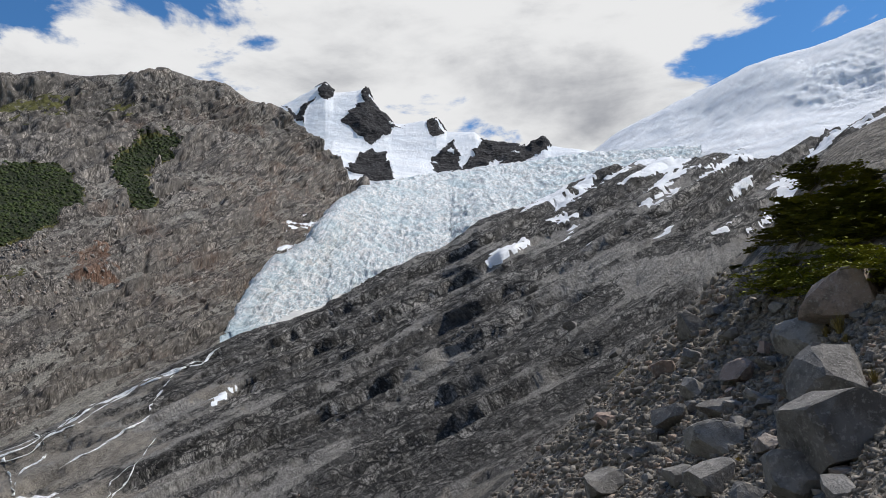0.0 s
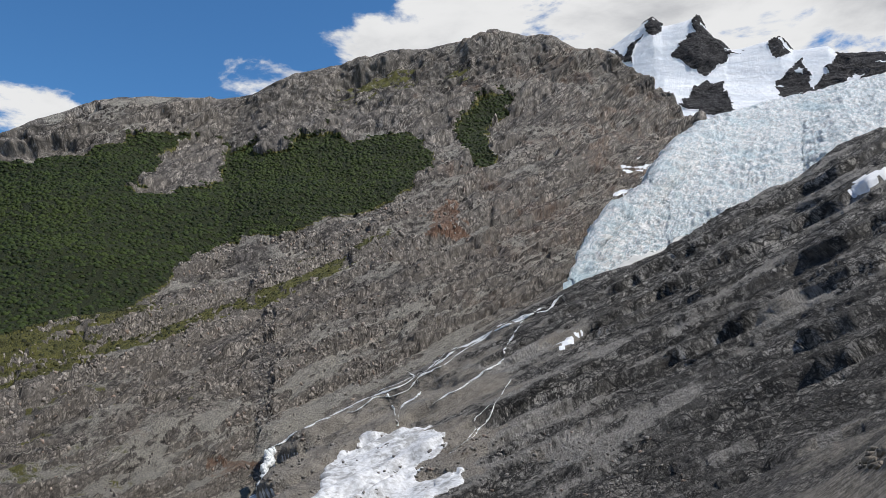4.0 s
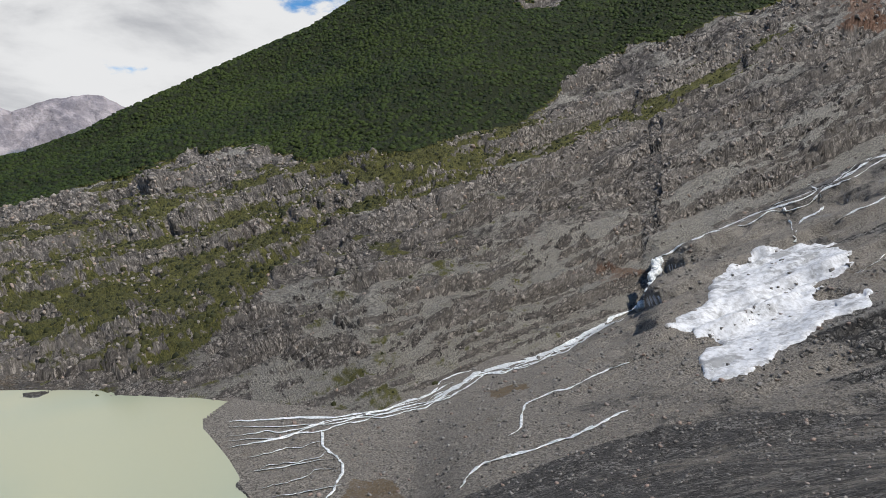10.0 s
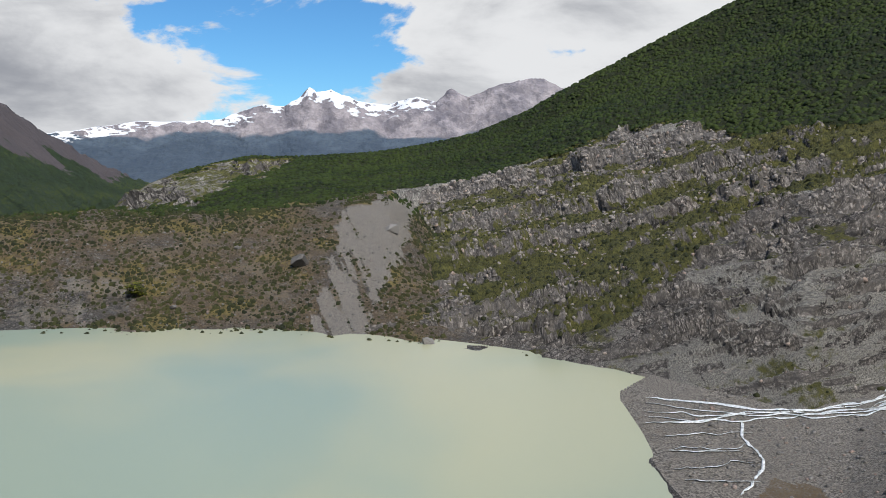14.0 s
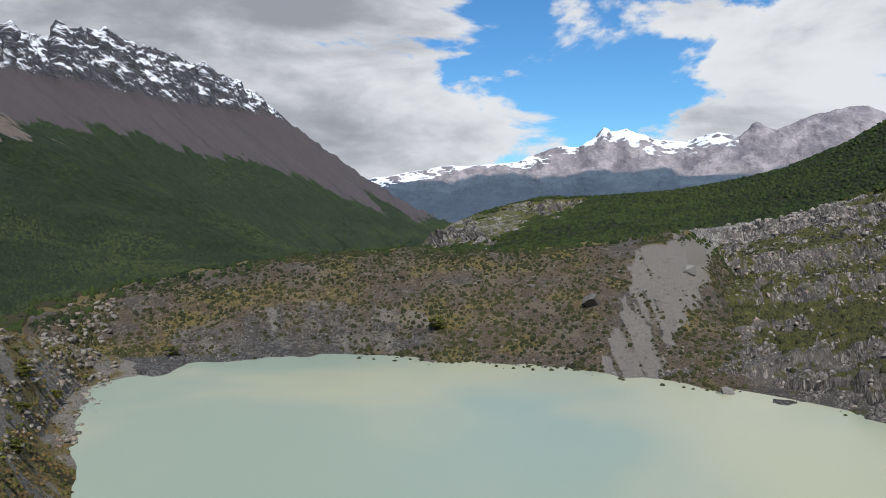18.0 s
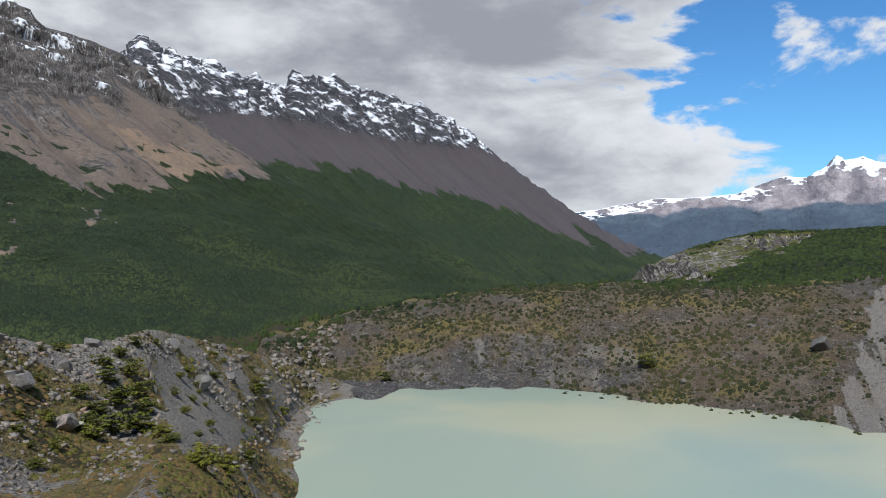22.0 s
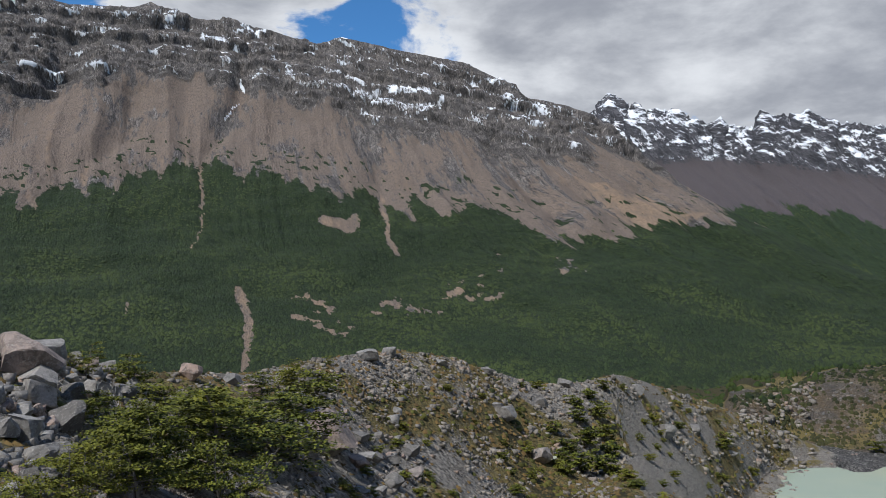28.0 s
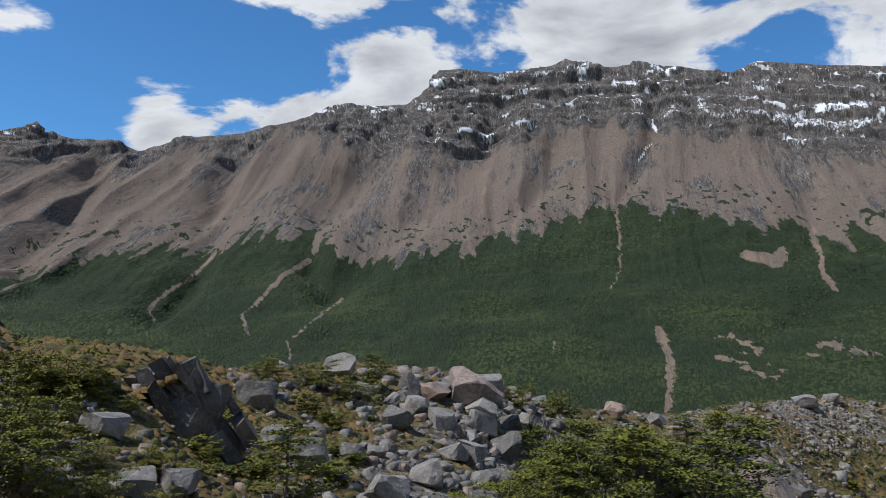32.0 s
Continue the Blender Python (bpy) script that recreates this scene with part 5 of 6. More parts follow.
def chip(level, seed, cuts=16, depth=0.42):
    """An angular stone: a ball cut by planes, then worn a little."""
    rng = np.random.default_rng(seed)
    v, f = ico(level)
    for k in range(cuts):
        n = rng.normal(size=3)
        if k < 6:                                   # six faces of a rough block first
            n = n * 0.34 + np.eye(3)[k // 2] * (1 if k % 2 else -1)
        n /= np.linalg.norm(n)
        d = (0.40 + 0.26 * rng.random()) if k < 6 else depth + 0.12 + 0.24 * rng.random()
        over = np.maximum(v @ n - d, 0)
        v = v - over[:, None] * n
    v = v * (1 + 0.11 * fbm(v + seed * 3.1, 0.5, 4, 0.6, seed)[:, None])
    v = v / np.abs(v).max(axis=0)
    return v, f


def shard(seed):
    """A broken stone: a box with shifted corners."""
    g = np.random.default_rng(seed)
    v = np.array([(x, y, z) for x in (-1, 1) for y in (-1, 1) for z in (-1, 1)]) * (0.55 + 0.45 * g.random((8, 3)))
    f = np.array([(0, 1, 3), (0, 3, 2), (4, 6, 7), (4, 7, 5), (0, 4, 5), (0, 5, 1), (2, 3, 7), (2, 7, 6), (0, 2, 6), (0, 6, 4), (1, 5, 7), (1, 7, 3)])
    return v, f


def stone_mesh(name, seed, level=3, mat=stone_mat):
    v, f = chip(level, seed)
    me = bpy.data.meshes.new(name)
    me.from_pydata([tuple(x) for x in v], [], [tuple(int(i) for i in x) for x in f])
    me.materials.append(mat)
    return me


BIG = [stone_mesh("boulder", 400 + k) for k in range(10)]
SMALL = [stone_mesh("boulder", 450 + k, 2) for k in range(8)]
rng = random.Random(5)


def boulder(place, width, tall=0.72, sink=0.22, group="boulders on the moraine", label="angular grey granite boulder half sunk in the moraine", turn=None, meshes=None, mat=None):
    pool = meshes or (BIG if width > 0.9 else SMALL)
    ob = new("boulder", pool[rng.randrange(len(pool))])
    w = width / 2
    ob.scale = (w * rng.uniform(0.9, 1.1), w * rng.uniform(0.75, 1.1), w * tall * rng.uniform(0.8, 1.2))
    ob.rotation_euler = (rng.uniform(-0.25, 0.25), rng.uniform(-0.25, 0.25), rng.uniform(0, 6.28) if turn is None else turn)
    ob.location = Vector(place) + Vector((0, 0, ob.scale[2] * (1 - 2 * sink)))
    return tagged(ob, label, "boulder", group)


# bearing, angle of height at the foot, width in degrees
NEAR_FLANK = [(-25.9, -2.9, 7.4), (-27.4, 6.4, 5.3), (-24.8, 4.2, 4.5), (-18.5, -2.2, 4.5), (-26.1, 0.0, 6.2), (-18.8, 0.2, 2.5), (-20.4, 2.5, 2.9), (-17.9, -4.8, 3.3),
              (-23.4, -5.2, 5.3), (-16.0, -4.3, 2.3), (-10.5, -5.3, 3.3), (-17.8, 5.7, 2.5), (-20.0, -1.2, 2.1), (-15.8, -0.5, 2.5), (-13.0, -2.5, 1.6), (-15.7, 3.0, 2.1),
              (-20.3, 5.2, 1.6), (-23.4, 1.3, 1.8), (-21.7, -2.3, 2.1), (-13.7, 1.8, 1.2), (-21.0, 1.1, 1.6), (-9.3, 6.5, 1.2), (-17.6, 3.8, 1.6), (-23.4, 6.9, 1.6)]
NEAR_FLANK_2 = [(-12.4, 4.5, 1.0), (-20.3, -5.6, 2.5), (-25.7, -5.2, 2.5), (-22.3, 3.2, 1.8), (-19.5, 7.0, 1.6), (-14.8, -1.3, 1.4), (-17.4, 1.5, 2.1)]
BOWL_STONES = [(168.8, -6.5, 1.9), (179.0, -5.7, 4.5), (154.9, -5.1, 1.2), (156.3, -5.4, 1.8), (143.9, -12.4, 1.7), (164.5, -7.8, 1.6), (176.8, -11.2, 2.1), (174.7, -7.6, 2.5),
               (178.3, -7.7, 2.5), (176.3, -9.5, 2.9), (179.1, -9.7, 2.5), (160.7, -11.8, 2.5), (158.9, -11.9, 2.1), (160.1, -9.9, 2.1), (156.9, -12.8, 1.6), (166.0, -6.9, 1.4),
               (160.8, -6.7, 1.6), (143.9, -8.5, 1.0), (147.2, -8.8, 1.0), (135.4, -10.4, 1.6), (153.7, -12.1, 1.0), (156.9, -11.0, 1.4), (154.5, -14.2, 1.8), (177.7, -13.0, 2.5),
               (173.0, -7.5, 1.8), (151.2, -5.8, 1.2), (148.0, -6.4, 1.0), (142.3, -7.2, 1.2), (137.2, -7.5, 1.0), (146.4, -9.5, 1.6)]
EAST_STONES = [(183.3, -4.8, 2.1), (178.6, -5.8, 4.1), (181.5, -5.3, 2.5), (187.5, -9.5, 2.3), (190.6, -10.1, 3.3), (192.6, -8.3, 2.5), (184.7, -9.0, 1.6), (194.2, -5.6, 2.5),
               (184.3, -7.3, 2.5), (182.7, -6.4, 2.1), (181.0, -7.3, 2.5), (178.2, -6.9, 2.5), (198.9, -11.3, 3.7), (203.9, -7.3, 3.3), (201.7, -11.2, 2.9), (176.2, -7.4, 2.1),
               (188.3, -3.7, 2.5), (190.5, -6.8, 1.0), (180.2, -9.5, 2.1), (181.9, -11.3, 2.9), (184.7, -12.7, 4.1), (178.6, -9.5, 2.1), (177.8, -11.5, 2.5), (193.4, -5.0, 1.6),
               (159.3, -11.3, 4.5), (160.6, -9.7, 2.1), (185.9, -10.9, 1.6), (208.7, -10.3, 2.9)]
BANK_STONES = [(92.6, -7.5, 1.5), (96.9, -6.2, 0.5), (83.3, -13.2, 1.0), (133.4, -9.9, 1.0), (85.8, -5.1, 1.0), (131.2, -11.3, 0.8), (134.2, -7.8, 0.8), (101.4, -10.2, 0.5)]
for rows, group, label in ((NEAR_FLANK, "boulders on the scree flank", "angular grey granite boulder lying on scree"), (NEAR_FLANK_2, "boulders on the scree flank", "angular grey granite boulder lying on scree"),
                           (BOWL_STONES, "boulders in the moraine hollow", "grey boulder among gravel and dry grass"), (EAST_STONES, "boulders on the east crest", "blocky grey boulder among shrubs and rubble"),
                           (BANK_STONES, "erratics on the lake bank", "pale erratic boulder on the moraine bank")):
    for b, e, w in rows:
        q = meet(b, e, ((gp, gb),))
        if q is not None:
            d = (q - Vector(EYE)).length
            boulder(q, radians(w) * d, 0.8 if w > 2 else 0.7, 0.2, group, label)


def field(n, b0, b1, e0, e1, w0, w1, group, label, seed, keep=None):
    """More boulders strewn over a part of the near ground."""
    r = random.Random(seed)
    for _ in range(n):
        b, e = r.uniform(b0, b1), r.uniform(e0, e1)
        if keep and not keep(b, e):
            continue
        q = meet(b, e, ((gp, gb),))
        if q is None:
            continue
        d = (q - Vector(EYE)).length
        if d < 170:
            boulder(q, radians(w0 + (w1 - w0) * r.random() ** 2.5) * d, 0.7, 0.25, group, label)


field(85, -30, -8, -6, 9, 0.5, 2.0, "boulders on the scree flank", "angular grey granite boulder lying on scree", 11, lambda b, e: e < 9.5 + (b + 20) * -0.55 and e < -8 - b * 0.9)
field(110, 172, 187, -14, -4.5, 0.5, 1.9, "boulders on the east crest", "blocky grey boulder among shrubs and rubble", 12)
field(40, 186, 209, -12, -4, 0.5, 1.6, "boulders on the east crest", "blocky grey boulder among shrubs and rubble", 14)
field(60, 153, 163, -15, -9, 0.4, 1.6, "boulders in the moraine hollow", "grey boulder among gravel and dry grass", 13)

# leaning outcrop on the crest: a stack of dark plates dipping towards the hollow, heath on top
q = meet(198.2, -8.2, ((gp, gb),))
d_ = (q - Vector(EYE)).length
outcrop = tagged(new("rock_outcrop"), "dark layered rock outcrop with brown heath on top", "rock")
outcrop.location = q
side, back = heading(198.2 - 90), heading(198.2)
u = radians(1.0) * d_
r_ = random.Random(480)
WEDGE = [(-5.0, 0.4), (-5.2, 2.9), (-2.2, 4.3), (0.2, 5.4), (1.3, 4.6), (3.6, 1.6), (4.4, -0.6), (2.6, -1.2), (-1, -0.6)]
for k in range(46):
    px, pz = r_.uniform(-5, 4.2), r_.uniform(-1, 5.2)
    if not inside(WEDGE, np.array([px]), np.array([pz]))[0]:
        continue
    v, f = shard(600 + k)
    me = bpy.data.meshes.new("slab")
    me.from_pydata([tuple(x) for x in v], [], [tuple(int(i) for i in x) for x in f])
    me.materials.append(dark_stone_mat)
    ob = new("slab", me)
    ob.parent = outcrop
    ob.location = (side * px + Vector((0, 0, pz)) + back * (r_.uniform(-0.5, 1.2) + 1.2 + 0.25 * abs(px))) * u
    ob.scale = (u * r_.uniform(0.35, 0.75), u * r_.uniform(0.9, 1.9), u * r_.uniform(1.2, 2.3))
    ob.rotation_euler = (r_.uniform(-0.08, 0.08), radians(-33 + r_.uniform(-6, 6)), radians(198.2) + r_.uniform(-0.15, 0.15))
core = new("slab", stone_mesh("slab", 489, 3, dark_stone_mat))
core.parent = outcrop
core.location = (side * -0.8 + back * 2.6 + Vector((0, 0, 1.6))) * u
core.scale, core.rotation_euler = (u * 3.8, u * 2.6, u * 2.5), (0, radians(-14), radians(198.2))
g_ = np.random.default_rng(91)
spot = np.stack([g_.uniform(-6.8, -0.6, 420), g_.uniform(-0.6, 3.4, 420)], -1)
root = spot[:, :1] * np.array(side) + (spot[:, 1:] + 1.0) * np.array(back)
root[:, 2] = 4.35 + 0.42 * (spot[:, 0] + 1.6) - 0.05 * spot[:, 1] ** 2
heath_mat = leaf_material("brown_heath", (0.032, 0.024, 0.009), (0.135, 0.092, 0.030), 0.3, 0.6)
heath = crowns("heath", root * u, (0.22 + 0.3 * g_.random(420)) * u, heath_mat, 2, 0.7, 92, 6)
heath.parent = outcrop
heath["label"] = "brown heath cushion"

# small stones
moraine_stone = stone_material("moraine_stone", (0.14, 0.124, 0.104), (0.36, 0.325, 0.275), (0.30, 0.22, 0.165), 0.5)


def rubble(name, label, n, b0, b1, e0, e1, w0, w1, seed, keep=None, mat=stone_mat):
    r = np.random.default_rng(seed)
    shapes = [shard(500 + k) for k in range(10)]
    vs, fs, base = [], [], 0
    for _ in range(n):
        b, e = r.uniform(b0, b1), r.uniform(e0, e1)
        if keep and not keep(b, e):
            continue
        q = meet(b, e, ((gp, gb),))
        if q is None or q.length > 460:
            continue
        d = (q - Vector(EYE)).length
        w = math.radians(w0 + (w1 - w0) * r.random() ** 3) * d / 2
        v, f = shapes[int(r.integers(10))]
        a = r.random() * 6.28
        c, s_ = math.cos(a), math.sin(a)
        v = v * np.array([w, w * r.uniform(0.6, 1.1), w * r.uniform(0.4, 0.9)])
        v = np.stack([v[:, 0] * c - v[:, 1] * s_, v[:, 0] * s_ + v[:, 1] * c, v[:, 2] + r.uniform(-0.5, 0.5) * v[:, 0]], -1) + np.array(q) + np.array([0, 0, w * 0.15])
        vs.append(v)
        fs.append(f + base)
        base += len(v)
    return tagged(soup(name, np.concatenate(vs), np.concatenate(fs), mat), label, "stones", kind="stuff")


rubble("scree_flank", "loose grey scree stones on the flank", 15000, -30, 4, -6, 10, 0.12, 0.8, 601, lambda b, e: e < -8 - b * 0.9, moraine_stone)
rubble("rubble_hollow", "grey rubble in the moraine hollow", 12000, 126, 179, -16, -4.5, 0.07, 0.55, 602,
       lambda b, e: math.sin(b * 0.9 + 1.3 * math.sin(e * 0.8)) + 0.8 * math.sin(b * 2.3 + e * 1.7) > -0.2 and not inside(GRAVEL_SPUR, np.array([b]), np.array([e]))[0], moraine_stone)
rubble("spur_pebbles", "small grey stones on the gravel face of the spur", 1800, 131, 140, -14.5, -6.5, 0.04, 0.2, 606, lambda b, e: inside(GRAVEL_SPUR, np.array([b]), np.array([e]))[0], moraine_stone)
rubble("knoll_rubble", "pale broken stones along the moraine crest", 1500, 137, 163, -8.2, -5.0, 0.10, 0.45, 607, None, moraine_stone)
rubble("rubble_crest", "blocky rubble on the east crest", 2600, 172, 210, -14, -3, 0.15, 1.2, 603, lambda b, e: b < 187 or math.sin(b * 7.1) + math.sin(e * 9.3) > 0.3)
rubble("talus_delta", "grey talus stones above the stream delta", 6000, 8, 64, -22, -4, 0.07, 0.36, 604)
rubble("chute_stones", "stones on the gravel chutes of the bank", 3500, 82, 131, -12.5, -4, 0.05, 0.22, 605)


block_mat = stone_material("ledge_stone", (0.15, 0.134, 0.119), (0.44, 0.395, 0.345), (0.36, 0.27, 0.21), 1.5)


# ---- heath and low cushions on the near moraine ----
near_d = 1.0 / np.maximum(gD, 12.0) ** 1.6
hp = scatter(gp, moraine * np.clip(veg - 0.15, 0, 1) * near_d * (1 - stony) * (gD > 9) * (gB > 128) * (gB < 212), 15000, 640)
hd = np.hypot(hp[:, 0], hp[:, 1])
tagged(crowns("heath_cover", hp, np.interp(hd, [10, 40, 150, 300], [0.09, 0.22, 0.5, 0.8]) * many(len(hp), 21, 0.5, 1.5), heath_mat, 1, 0.55, 641), "low brown heath and dry grass on the moraine", "heath", kind="stuff")
hp = scatter(gp, moraine * np.clip(veg - 0.30, 0, 1) * near_d * (1 - stony) * (gD > 9) * (gB > 128) * (gB < 212), 5000, 642)
hd = np.hypot(hp[:, 0], hp[:, 1])
green_mat = leaf_material("low_green_cushions", (0.016, 0.022, 0.005), (0.085, 0.085, 0.016), 0.4, 0.6)
tagged(crowns("green_cushions", hp, np.interp(hd, [10, 40, 150, 300], [0.08, 0.20, 0.5, 0.8]) * many(len(hp), 22, 0.5, 1.7), green_mat, 2, 0.6, 643), "low olive green cushion plants on the moraine", "heath", kind="stuff")


# ---- broken beds of rock ----
def blocks(name, label, places, sizes, axis, shape, mat, seed):
    """Angular blocks lying along the beds, in one mesh."""
    r = np.random.default_rng(seed)
    x = np.array(axis) / np.linalg.norm(axis)
    y = np.cross((0, 0, 1.0), x)
    y /= np.linalg.norm(y)
    z = np.cross(x, y)
    kinds = np.array([chip(1, 530 + k, 9, 0.5)[0] for k in range(10)])
    f0 = ico(1)[1]
    n = len(places)
    v = kinds[r.integers(0, 10, n)] * np.array(shape) * sizes[:, None, None] * (0.6 + 0.8 * r.random((n, 1, 3)))
    a = r.normal(size=n) * 0.22
    c, s_ = np.cos(a)[:, None], np.sin(a)[:, None]
    v = np.stack([v[..., 0] * c - v[..., 1] * s_, v[..., 0] * s_ + v[..., 1] * c, v[..., 2]], -1)
    v = v @ np.stack([x, y, z]) + places[:, None, :]
    f = f0[None] + (np.arange(n) * len(kinds[0]))[:, None, None]
    return tagged(soup(name, v.reshape(-1, 3), f.reshape(-1, 3), mat), label, "rocks", kind="stuff")


bk = scatter(ep, np.maximum(riser, 0.03) * (1 - woods) * (1 - chute) * (eU < 1.4) * (eB < 90) * step(20, 32, eB), 5500, 621)
blocks("ledge_blocks", "fractured grey rock ledges of the slope", bk, np.interp(np.hypot(bk[:, 0], bk[:, 1]), [250, 900], [0.5, 1.4]) * (0.5 + np.random.default_rng(7).random(len(bk)) ** 2), (0, 0.965, 0.26), (1.3, 1.0, 1.25), block_mat, 622)


# ---- streams, falls and snow ----
def white_water():
    m, t = material("white_water")
    pos = t.nodes.new("ShaderNodeNewGeometry").outputs["Position"]
    n = noise_tex(t, mapped(t, pos, (1, 1, 0.5)), 0.9, 5, 0.7)
    finish(t, mix(t, ramp(t, n, 0.35, 0.62), (0.40, 0.44, 0.43), (0.86, 0.87, 0.86)), 0.35, n, 0.5, 0.5, 0.5)
    return m


foam_mat = white_water()


def stream(label, line, width, seed, falls=False, wild=1.0):
    """A ribbon of water over the land; width in degrees as seen from the lookout."""
    line = np.array(line)
    n = max(24, len(line) * 18)
    s = np.linspace(0, len(line) - 1, n)
    b, e = np.interp(s, np.arange(len(line)), line[:, 0]), np.interp(s, np.arange(len(line)), line[:, 1])
    wig = np.stack([s * 1.7, 0 * s, 0 * s], -1)
    box = np.ones(7) / 7
    b, e = (np.convolve(np.pad(v, 3, mode="edge"), box, "valid") for v in (b, e))
    b, e = b + 0.34 * wild * fbm(wig, 1, 4, 0.65, seed), e + 0.16 * wild * fbm(wig, 1, 4, 0.65, seed + 3)
    tb, te = np.gradient(b), np.gradient(e)
    ln = np.hypot(tb, te) + 1e-9
    nb, ne = -te / ln, tb / ln
    ww = width * 0.72 * (0.30 + 0.9 * (fbm(wig * 2.9, 1, 4, 0.65, seed + 5) + 0.55)) * (0.15 + 0.85 * np.clip(np.minimum(s, len(line) - 1 - s) * 1.5, 0, 1))
    verts = []
    ends = [meet(b[k], e[k]) for k in (0, n - 1)]
    for k in range(n):
        for sgn in (-1, -0.33, 0.33, 1):
            q = meet(b[k] + sgn * nb[k] * ww[k] * 0.5, e[k] + sgn * ne[k] * ww[k] * 0.5)
            if q is None:
                return None
            away = (q - Vector(EYE)).normalized()
            if falls:                                # free fall in front of the step
                reach = [(v - Vector(EYE)).length for v in ends]
                sight = heading(b[k] + sgn * nb[k] * ww[k] * 0.5, e[k] + sgn * ne[k] * ww[k] * 0.5)
                q = Vector(EYE) + sight * (reach[0] + (reach[1] - reach[0]) * k / (n - 1) - 20.0)
            verts.append(q - away * (0.7 if abs(sgn) < 0.5 else 0.3) * (6.0 if width > 0.5 else 1.0) + Vector((0, 0, 0.15)))
    flowing = np.array([v[:] for v in verts]).reshape(n, 4, 3)
    if not falls:
        for _ in range(2):
            flowing[1:-1] = (flowing[:-2] + flowing[1:-1] + flowing[2:]) / 3
    faces = np.array([[4 * k + j, 4 * k + j + 1, 4 * k + j + 5, 4 * k + j + 4] for k in range(n - 1) for j in range(3)])
    return tagged(soup("water_stream", flowing.reshape(-1, 3), faces, foam_mat), label, "stream", kind="structure")


stream("white glacial stream rushing down rock", [(15.6, 5.8), (16.8, 4.7), (18.4, 4.1), (20.3, 3.3), (22.3, 2.3), (23.9, 1.5), (25.5, 0.3), (27.9, -1.0), (29.6, -1.6), (32.0, -2.6), (33.6, -3.3), (35.2, -4.3), (36.5, -5.0)], 0.22, 701)
stream("white waterfall over a rock step", [(36.3, -4.8), (36.6, -5.4), (36.8, -6.1), (36.9, -6.9), (37.1, -7.7), (37.6, -8.3), (38.2, -8.7)], 1.0, 703, True)
stream("white glacial stream below the fall", [(38.0, -8.6), (40.0, -9.6), (41.9, -10.7), (43.1, -11.5), (44.9, -12.3), (47.0, -12.9), (49.2, -13.5), (50.6, -14.3), (52.9, -15.5)], 0.42, 705)
stream("braided stream on the delta", [(52.5, -15.4), (56.0, -16.3), (58.4, -16.9), (60.8, -17.4), (65.0, -17.9), (67.4, -18.2)], 0.18, 707, False, 1.8)
stream("braided stream on the delta", [(49.5, -13.2), (51.4, -13.9), (52.9, -15.1), (56.0, -16.1), (59.2, -16.4), (65.0, -16.4), (67.6, -16.4)], 0.20, 709, False, 1.8)
stream("braided stream on the delta", [(60.8, -17.4), (60.6, -18.5), (59.4, -19.4), (59.1, -20.3), (59.9, -21.3), (60.6, -22.3)], 0.28, 711)
stream("braided stream on the delta", [(59.3, -21.1), (62.4, -21.5), (64.5, -21.7)], 0.15, 713)
stream("braided stream on the delta", [(60.4, -19.4), (63.7, -19.7), (65.6, -19.8)], 0.12, 715)
stream("side stream from the snow patch", [(38.2, -15.6), (39.8, -16.4), (41.9, -17.6), (43.9, -18.2), (46.4, -19.1), (48.6, -19.7), (50.0, -20.6), (50.7, -21.6)], 0.26, 717)
stream("side stream from the snow patch", [(38.0, -12.3), (40.0, -13.1), (42.1, -14.2), (44.1, -14.8), (45.8, -15.6), (46.1, -17.1), (47.1, -18.1)], 0.18, 719)
stream("branch of the stream over red rock", [(18.4, 3.9), (19.2, 2.9), (20.1, 1.9), (20.2, 0.9), (21.5, 0.3), (23.5, -1.1), (25.5, -2.1)], 0.17, 721)
stream("branch of the stream over red rock", [(27.1, 0.3), (26.1, -0.3), (26.3, -1.3), (27.5, -2.2), (27.8, -3.6)], 0.17, 723)
stream("branch of the stream over red rock", [(28.3, -1.0), (28.1, -2.0), (27.7, -3.6)], 0.12, 725)
stream("thin rill on the slabs", [(19.6, -0.2), (21.1, -2.9), (22.3, -4.1), (23.9, -5.5)], 0.10, 727)

for k in range(3):
    stream("strand of the glacial stream below the fall", [(38.2 + 0.1 * k, -8.9 - 0.1 * k), (41.9, -10.9), (43.1, -11.7 - 0.1 * k), (44.9, -12.5), (47.0, -13.1 - 0.15 * k), (49.2, -13.6), (50.6, -14.5 - 0.2 * k), (53.5, -15.7)], 0.13, 750 + k, False, 2.2)
    stream("strand of the braided stream on the delta", [(50.5, -14.0 - 0.3 * k), (53.0, -15.2 - 0.3 * k), (56.0, -16.2 - 0.2 * k), (60.0, -16.9 + 0.2 * k), (64.0, -17.0 - 0.4 * k), (67.4, -16.8 - 0.5 * k)], 0.12, 760 + k, False, 2.2)
    stream("thin rill on the delta gravel", [(60.2, -18.0 - 0.9 * k), (62.0, -18.4 - k), (64.0, -18.5 - 1.1 * k), (66.2 - 0.5 * k, -18.8 - 1.1 * k)], 0.09, 770 + k, False, 2.0)
stream("strand of the glacial stream on rock", [(16.8, 4.9), (18.4, 4.3), (20.3, 3.5), (23.9, 1.2), (25.5, 0.1), (27.9, -1.2), (29.6, -1.8), (32.0, -2.8)], 0.12, 781, False, 2.0)
stream("strand of the glacial stream on rock", [(22.3, 2.1), (23.9, 1.7), (25.5, 0.5), (27.9, -0.8), (29.6, -1.5)], 0.10, 782, False, 2.4)
stream("rill beside the snow patch", [(20.5, -1.6), (22.0, -3.0), (23.0, -4.6), (24.2, -5.6)], 0.10, 783, False, 2.0)


